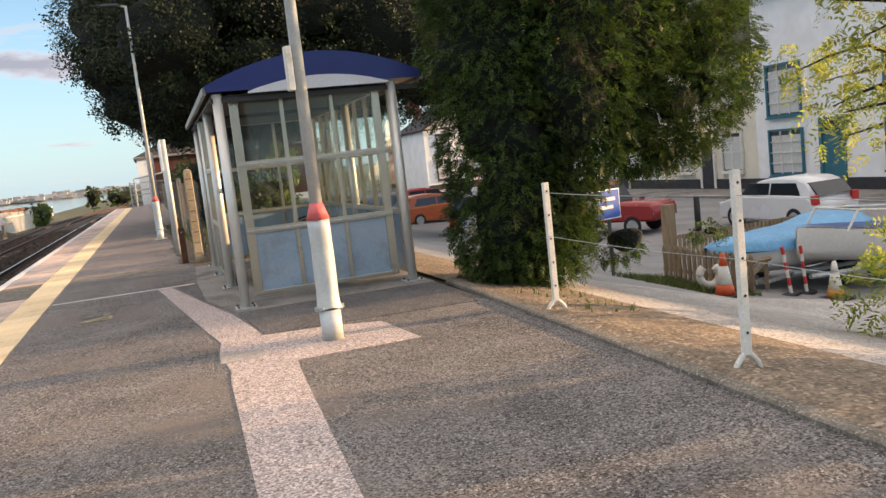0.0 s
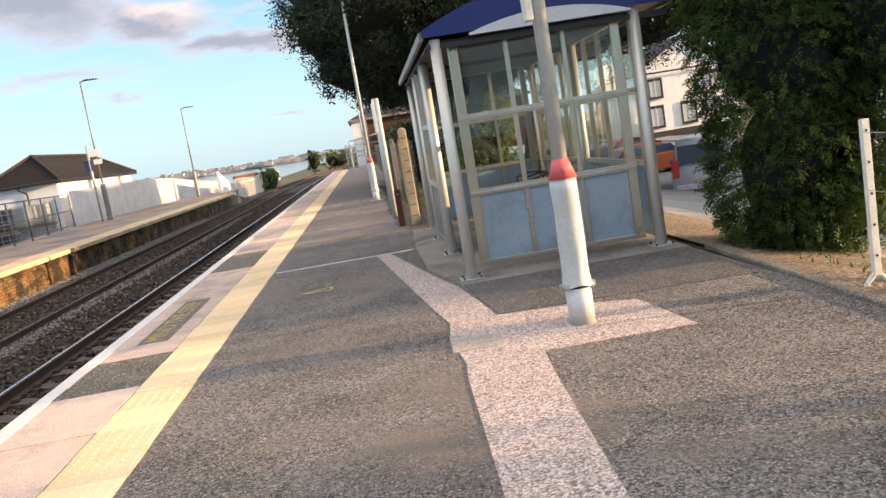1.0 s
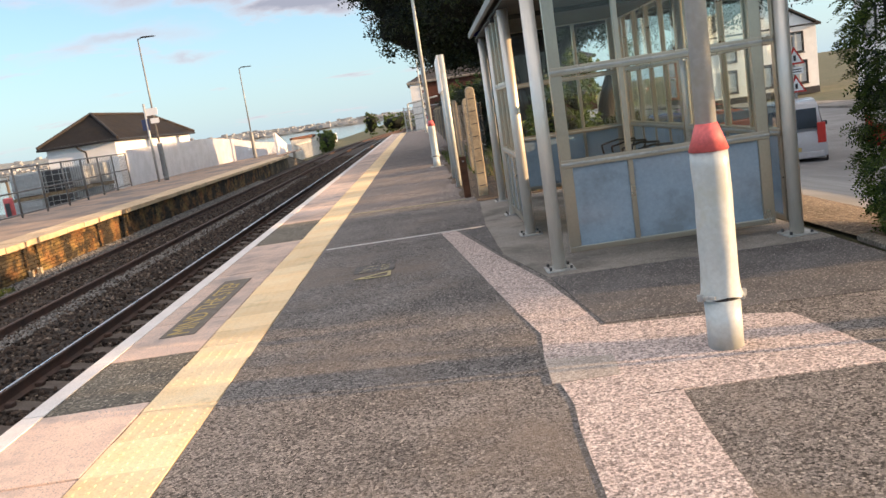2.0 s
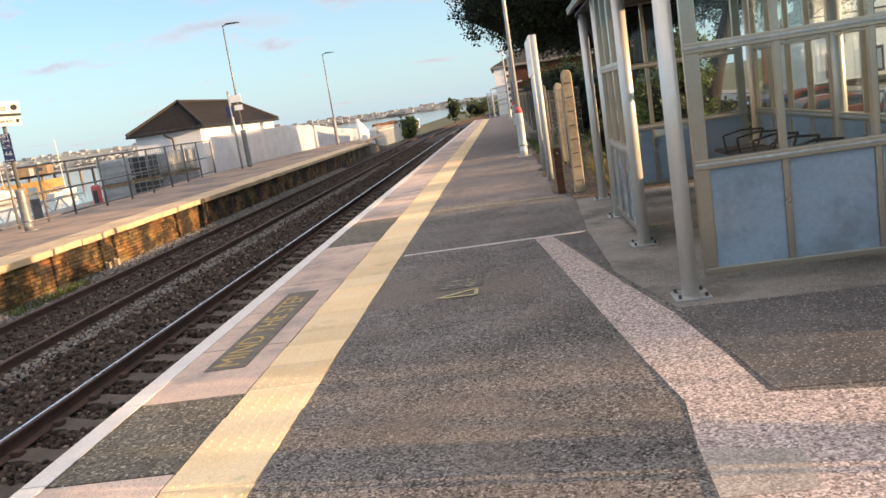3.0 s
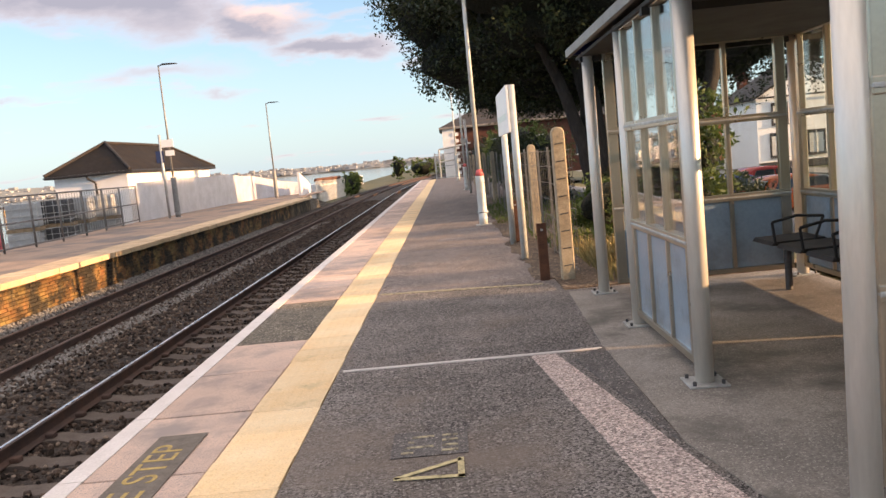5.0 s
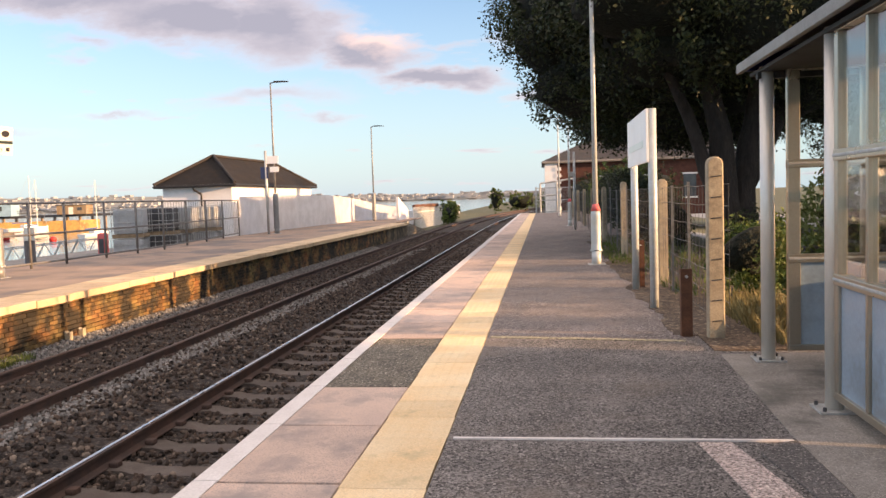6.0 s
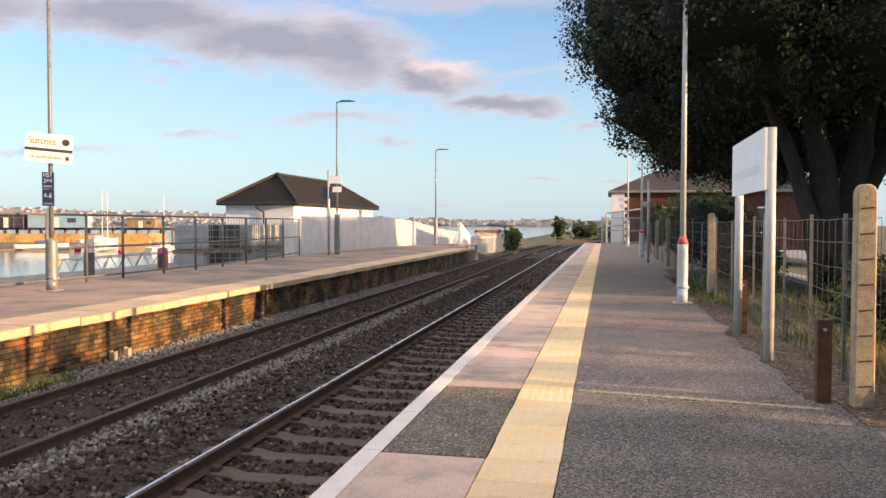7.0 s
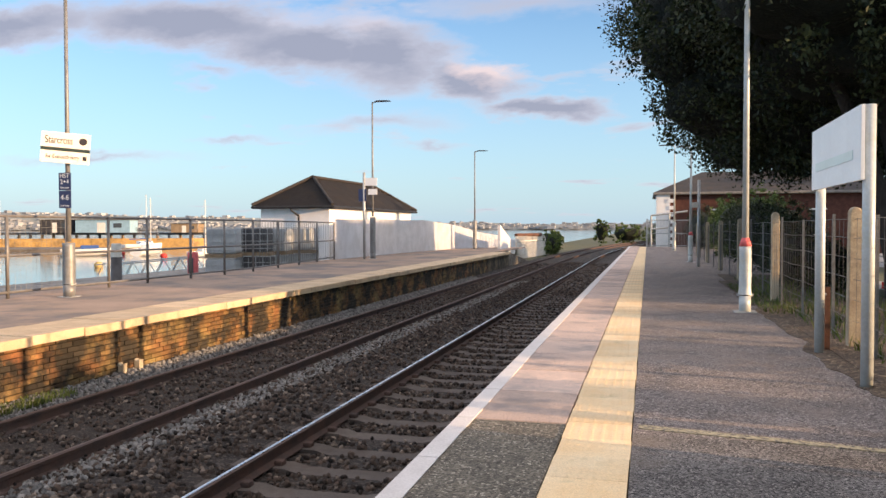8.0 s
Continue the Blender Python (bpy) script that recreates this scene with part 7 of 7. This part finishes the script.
def cone(at, h, body, label, base=BLACK):
    c_ = thing("traffic_cone", at, label, "traffic cone", "traffic cones")
    part("base", box(B(), -0.2 * h / 0.6, 0.2 * h / 0.6, -0.2 * h / 0.6, 0.2 * h / 0.6, 0, 0.04, 0.01), base, c_)
    zs = [0.04, 0.3 * h, 0.72 * h, h]
    rr = [0.14 * h / 0.6, 0.105 * h / 0.6, 0.06 * h / 0.6, 0.03 * h / 0.6]
    for k in range(3):
        part("cone_band", tube(B(), (0, 0, zs[k]), (0, 0, zs[k + 1]), rr[k], rr[k + 1], 20), body[k], c_, smooth=True)
    return c_


ORANGE_PL = mat("orange_plastic", (0.62, 0.10, 0.03), 0.55, scale=5, fine=40, amount=0.2, bump=0.05)
OCHRE_PL = mat("ochre_plastic", (0.50, 0.24, 0.06), 0.6, scale=5, fine=40, amount=0.2, bump=0.05)
cone((10.5, 11.35, gz(10.5)), 0.66, (ORANGE_PL, WHITE_PAINT, ORANGE_PL), "orange and white traffic cone by the picket fence")
cone((12.55, 11.25, gz(12.55)), 0.62, (OCHRE_PL, WHITE_PAINT, WHITE_PAINT), "white and ochre traffic cone by the trailer")
hs = thing("horseshoe_lifebuoy", (10.55, 11.75, gz(10.6) + 0.28), "white horseshoe lifebuoy leaning on the picket fence", "lifebuoy")
bm = B()
hoop = [radians(-235 + k * 290 / 13) for k in range(14)]
tapered(bm, [(0.13 * math.cos(a), -0.07 * math.cos(a), 0.16 * math.sin(a) + 0.02) for a in hoop], [0.06] * 14, 10, 0.0)
part("ring", bm, WHITE_PAINT, hs, smooth=True)
for k, at in enumerate(((12.0, 11.6), (12.6, 11.9))):
    wd = thing("striped_wand", Matrix.Translation((at[0], at[1], gz(at[0]))) @ Matrix.Rotation(radians(-10 + 4 * k), 4, "Y"), "red and white striped marker post on a black foot", "marker post", "marker posts")
    part("foot", box(B(), -0.14, 0.14, -0.1, 0.1, 0, 0.06, 0.02), BLACK, wd)
    for j in range(6):
        part("band", tube(B(), (0, 0, 0.06 + j * 0.13), (0, 0, 0.06 + (j + 1) * 0.13), 0.028, n=10), RED_BRIGHT if j % 2 else WHITE_PAINT, wd)

b1 = thing("covered_dinghy", pose(13.3, 13.2, gz(13.3) + 0.30, 0, -3, 196), "white dinghy under a blue tarpaulin on a trailer", "boat")
part("hull", hull(B(), 4.4, 1.6, 0.5), BOAT_WHITE, b1, "white hull", True)
bm = B()
rings = []
for k in range(15):
    u = k / 14
    w = max(0.82 * (1 - max(0, (u - 0.45) / 0.55) ** 2.2), 0.03)
    top = 0.92 - 0.30 * u * u + 0.05 * math.sin(u * 9)
    rings.append([bm.verts.new((-2.25 + 4.5 * u, w * s_, z)) for s_, z in ((-1.02, 0.42 + 0.1 * u * u), (-0.98, 0.58 + 0.05 * u), (-0.45, top - 0.06 + 0.03 * math.sin(k)), (0, top), (0.45, top - 0.06), (0.98, 0.58 + 0.05 * u), (1.02, 0.42 + 0.1 * u * u))])
for a, b in zip(rings, rings[1:]):
    for i in range(6):
        bm.faces.new((a[i], b[i], b[i + 1], a[i + 1]))
bm.faces.new(rings[0])
bmesh.ops.recalc_face_normals(bm, faces=bm.faces)
part("tarpaulin", bm, TARP, b1, "blue tarpaulin cover", True)
part("rubbing_strake", hull(B(), 4.44, 1.64, 0.06, 0.0, z0=0.42), DARK_METAL, b1)
tl = thing("boat_trailer", pose(13.3, 13.2, gz(13.3) - 0.08, 0, 0, 196), "rusty galvanised boat trailer under the dinghy", "trailer")
for s in (-0.5, 0.5):
    part("frame_rail", tube(B(), (-2.0, s, 0.36), (1.2, s * 0.8, 0.36), 0.04, n=8), GALV, tl)
part("drawbar", tube(B(), (0.8, 0, 0.36), (3.0, 0, 0.34), 0.04, n=8), GALV, tl)
part("axle", tube(B(), (-0.6, -0.85, 0.28), (-0.6, 0.85, 0.28), 0.035, n=8), RUST, tl)
for s in (-0.85, 0.85):
    part("wheel", tube(B(), (-0.6, s - 0.07, 0.28), (-0.6, s + 0.07, 0.28), 0.27, n=20), BLACK, tl)
tr_ = thing("timber_trestle", (11.75, 12.2, gz(11.75)), "weathered timber trestle under the dinghy bow", "trestle")
for p0, p1 in (((-0.3, 0, 0), (-0.3, 0, 0.5)), ((0.3, 0, 0), (0.3, 0, 0.5)), ((-0.4, 0, 0.5), (0.4, 0, 0.5)), ((-0.3, 0.5, 0), (-0.3, 0.5, 0.5)), ((0.3, 0.5, 0), (0.3, 0.5, 0.5)), ((-0.4, 0.5, 0.5), (0.4, 0.5, 0.5)), ((-0.3, 0, 0.1), (0.3, 0, 0.45))):
    a, b = Vector(p0), Vector(p1)
    part("timber", tube(B(), a, b, 0.045, n=4), WOOD, tr_)
b2 = thing("small_motor_boat", pose(14.7, 12.05, gz(14.7) + 0.45, 0, -4, 175), "small white motor boat with a blue canvas interior", "boat")
part("hull", hull(B(), 4.0, 1.6, 0.55), BOAT_WHITE, b2, "white hull", True)
part("blue_cover", deck(B(), 3.9, 1.5, 0.55, drop=-0.04), BOAT_BLUE, b2, "blue canvas cover")
bm = B()
for p0, p1 in (((1.4, -0.5, 0.6), (1.2, -0.5, 0.95)), ((1.4, 0.5, 0.6), (1.2, 0.5, 0.95)), ((1.2, -0.5, 0.95), (1.2, 0.5, 0.95)), ((1.2, -0.5, 0.95), (-0.5, -0.7, 0.9)), ((1.2, 0.5, 0.95), (-0.5, 0.7, 0.9))):
    tube(bm, p0, p1, 0.02, n=8)
part("hand_rail", bm, WHITE_PAINT, b2)
tl2 = thing("boat_trailer", pose(14.7, 12.05, gz(14.7) - 0.02, 0, 0, 175), "galvanised trailer under the motor boat", "trailer")
for s in (-0.45, 0.45):
    part("frame_rail", tube(B(), (-1.9, s, 0.45), (1.9, s * 0.5, 0.45), 0.045, n=8), GALV, tl2)
for s in (-0.85, 0.85):
    part("wheel", tube(B(), (-0.5, s - 0.07, 0.3), (-0.5, s + 0.07, 0.3), 0.3, n=20), BLACK, tl2)
wpn = thing("timber_gate_post", (12.9, 16.0, gz(12.9)), "stout pale timber gate post", "post")
part("shaft", box(B(), -0.11, 0.11, -0.11, 0.11, -0.05, 1.45, 0.02), WOOD, wpn)
bo = thing("black_bollard", (18.4, 22.2, -1.9), "black timber bollard at the road edge", "bollard")
part("shaft", tube(B(), (0, 0, 0), (0, 0, 1.15), 0.10, 0.09, 12), BLACK, bo, smooth=True)
sg = thing("car_park_sign", pose(9.9, 13.6, gz(9.9), 0, 0, 14), "blue car park notice board on a post", "sign")
part("post", tube(B(), (0.12, 0.03, 0), (0.12, 0.03, 1.5), 0.035, n=10), DARK_METAL, sg)
part("board", box(B(), -0.36, 0.36, -0.02, 0.0, 1.02, 1.5, 0.004), BLUE_SIGN, sg)
part("white_edge", box(B(), -0.38, 0.38, -0.012, -0.004, 1.0, 1.52), WHITE_BOARD, sg)
for k, (a, b) in enumerate(((-0.28, 0.26), (-0.28, 0.20))):
    part("text_bar", box(B(), a, b, -0.026, -0.021, 1.32 - k * 0.14, 1.38 - k * 0.14), WHITE_INK, sg)

# ---- paving pieces, last ----
cop = tagged(new("coping_row"), "row of pinkish concrete coping slabs with a white painted edge", "coping", kind="structure")
bm = B(); box(bm, 0.0, 0.738, 0, 0.950, -0.07, 0.002, 0.006)
slab = data_of(bm, "coping_slab", COPING)
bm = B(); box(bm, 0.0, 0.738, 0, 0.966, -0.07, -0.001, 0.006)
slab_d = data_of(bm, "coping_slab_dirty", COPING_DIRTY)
bm = B(); box(bm, 0.004, 0.128, 0.0, 0.962, 0.0, 0.0055)
line = data_of(bm, "white_line", WHITE_LINE)
y = 14.21 - 23 * 0.97
while y < Y1:
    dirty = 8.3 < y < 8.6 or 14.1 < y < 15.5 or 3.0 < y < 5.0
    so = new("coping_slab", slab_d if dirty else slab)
    so.parent = cop
    so.matrix_basis = pose(0, y + 0.002, 0.0015 * math.sin(y * 7), 0, 0.15 * math.sin(y * 3), 0)
    lo = new("white_line", line)
    lo.parent = cop
    lo.matrix_basis = pose(0, y + 0.001, 0.002 + 0.0015 * math.sin(y * 7), 0, 0, 0)
    y += 0.97

tac = tagged(new("tactile_row"), "row of buff-yellow tactile paving slabs with small blisters", "tactile paving", kind="structure")
bm = B()
box(bm, 0.0, 0.412, 0, 0.397, -0.05, 0.003)
for i in range(6):
    for j in range(6):
        cx, cy = 0.035 + i * 0.0685, 0.033 + j * 0.0665
        q0 = [bm.verts.new((cx + 0.013 * a, cy + 0.013 * b, 0.0031)) for a, b in ((-1, -1), (1, -1), (1, 1), (-1, 1))]
        q1 = [bm.verts.new((cx + 0.007 * a, cy + 0.007 * b, 0.0062)) for a, b in ((-1, -1), (1, -1), (1, 1), (-1, 1))]
        bm.faces.new(q1)
        for k in range(4):
            bm.faces.new((q0[k], q0[(k + 1) % 4], q1[(k + 1) % 4], q1[k]))
ts = data_of(bm, "tactile_slab", TACTILE)
y = 0.2
while y < 66.5:
    so = new("tactile_slab", ts)
    so.parent = tac
    so.matrix_basis = pose(0.748 + 0.003 * math.sin(y * 5), y, 0.001 * math.sin(y * 11), 0, 0, 0)
    y += 0.40

# stencilled warning on the coping
ms = thing("stencilled_warning", (0.44, 10.87, 0.004), "faded yellow stencilled words on a dark ground on the coping", "marking")
part("ground_paint", box(B(), -0.135, 0.135, -1.02, 1.02, 0, 0.0035), PANEL_PAINT, ms, "dark painted rectangle")
run = -0.98
for wd_ in ("MIND", "THE", "STEP"):
    w_ = words(wd_, 0.262, YELLOW_PAINT, ms, Matrix.Translation((0, run, 0.0042)) @ Matrix.Rotation(radians(90), 4, "Z") @ Matrix.Diagonal((1.0, 0.92, 1, 1)), name="stencil_word", extrude=0.0008, align="LEFT")
    run += max(v.co.x for v in w_.data.vertices) + 0.085
gm = thing("worn_floor_marking", (1.86, 11.25, 0.002), "worn yellow stencil remains on the asphalt", "marking")
part("ground_paint", box(B(), -0.21, 0.17, -0.02, 0.33, 0.001, 0.0028), ASPHALT_DARK, gm, "dark painted square")
for k in range(4):
    part("bar", box(B(), -0.16 + 0.015 * k, -0.10 + 0.10 * (k % 2), 0.02 + 0.07 * k, 0.045 + 0.07 * k, 0.003, 0.005), GHOST_PAINT, gm)
    part("bar", box(B(), 0.04, 0.12, 0.02 + 0.07 * k, 0.045 + 0.07 * k, 0.003, 0.006), GHOST_PAINT, gm)
for p0, p1 in (((-0.16, -0.28), (0.13, -0.30)), ((0.13, -0.30), (0.13, -0.10)), ((-0.16, -0.27), (0.12, -0.11))):
    a, b = Vector(p0), Vector(p1)
    s_ = (b - a).normalized() * 0.015
    o_ = Vector((-s_.y, s_.x))
    part("stroke", prism(B(), [tuple(a - s_ - o_), tuple(b + s_ - o_), tuple(b + s_ + o_), tuple(a - s_ + o_)], "z", 0.003, 0.0055), WORN_CREAM, gm)

# opposite coping
oc = tagged(new("coping_row_opposite"), "row of pale coping slabs along the opposite platform edge", "coping", kind="structure")
bm = B(); box(bm, -0.92, 0.10, 0, 0.966, -0.11, 0.004, 0.008)
oslab = data_of(bm, "coping_slab_opposite", OPP_COPING)
bm = B(); box(bm, -0.05, 0.104, 0, 0.968, -0.112, 0.008)
oline = data_of(bm, "white_nosing", OPP_COPING)
y = OY0
k = 0
while y < OY1 - 0.9:
    for d, nm in ((oslab, "coping_slab"), (oline, "white_line")):
        so = new(nm, d)
        so.parent = oc
        so.matrix_basis = pose(OX + 0.012 * math.sin(k * 1.7), y, OPP_Z + 0.004 * math.sin(k * 2.9), 0, 0, 0)
    y += 0.97
    k += 1

# small pale markers and weeds at the foot of the brick face
for y in (21.3, 21.7):
    mk = thing("track_marker", (OX + 0.06, y, -0.90), "small pale concrete marker block against the brick wall", "marker", "track markers")
    part("block", prism(B(), [(-0.04, -0.05), (0.04, -0.05), (0.045, 0.16), (0.0, 0.13), (-0.045, 0.17)], "y", -0.05, 0.05), CONC_POST, mk)
grass("wall_weeds", 900, (-6.42, -6.1, 17.5, 20.0), 0.10, GREEN_GRASS, "low green weeds at the foot of the brick wall", 41, lambda x: -0.93)

# brick face of the opposite platform
bw_, bh, bd = 0.215, 0.065, 0.05
bm = B(); box(bm, -bd, 0.0, 0, bw_, 0, bh, 0.004)
bdat = data_of(bm, "brick", BRICK)
count, rest = 0, []
rb2 = np.random.default_rng(9)
for r in range(12):
    z = -1.10 + r * 0.076
    y = 12.0 + (0.1125 if r % 2 else 0)
    while y < 50:
        if 17.4 < y < 23.2 and count < 300:
            so = new("brick", bdat)
            so.parent = opp
            so.matrix_basis = pose(OX - 0.002 + rb2.uniform(-0.006, 0.006), y, z, 0, 0, rb2.uniform(-0.8, 0.8))
            count += 1
        else:
            rest.append((y, z, rb2.uniform(-0.006, 0.006)))
        y += 0.225
cu_ = np.array([(x, y, z) for x in (-bd, 0) for y in (0, bw_) for z in (0, bh)])
cfa = np.array([(0, 1, 3, 2), (4, 6, 7, 5), (0, 4, 5, 1), (2, 3, 7, 6), (1, 5, 7, 3), (0, 2, 6, 4)])
vv = np.concatenate([cu_ + (OX - 0.002 + d, y, z) for y, z, d in rest])
ff = np.concatenate([cfa + 8 * k for k in range(len(rest))])
tagged(raw("brick_courses", vv, ff, BRICK_FAR, opp), kind="stuff")
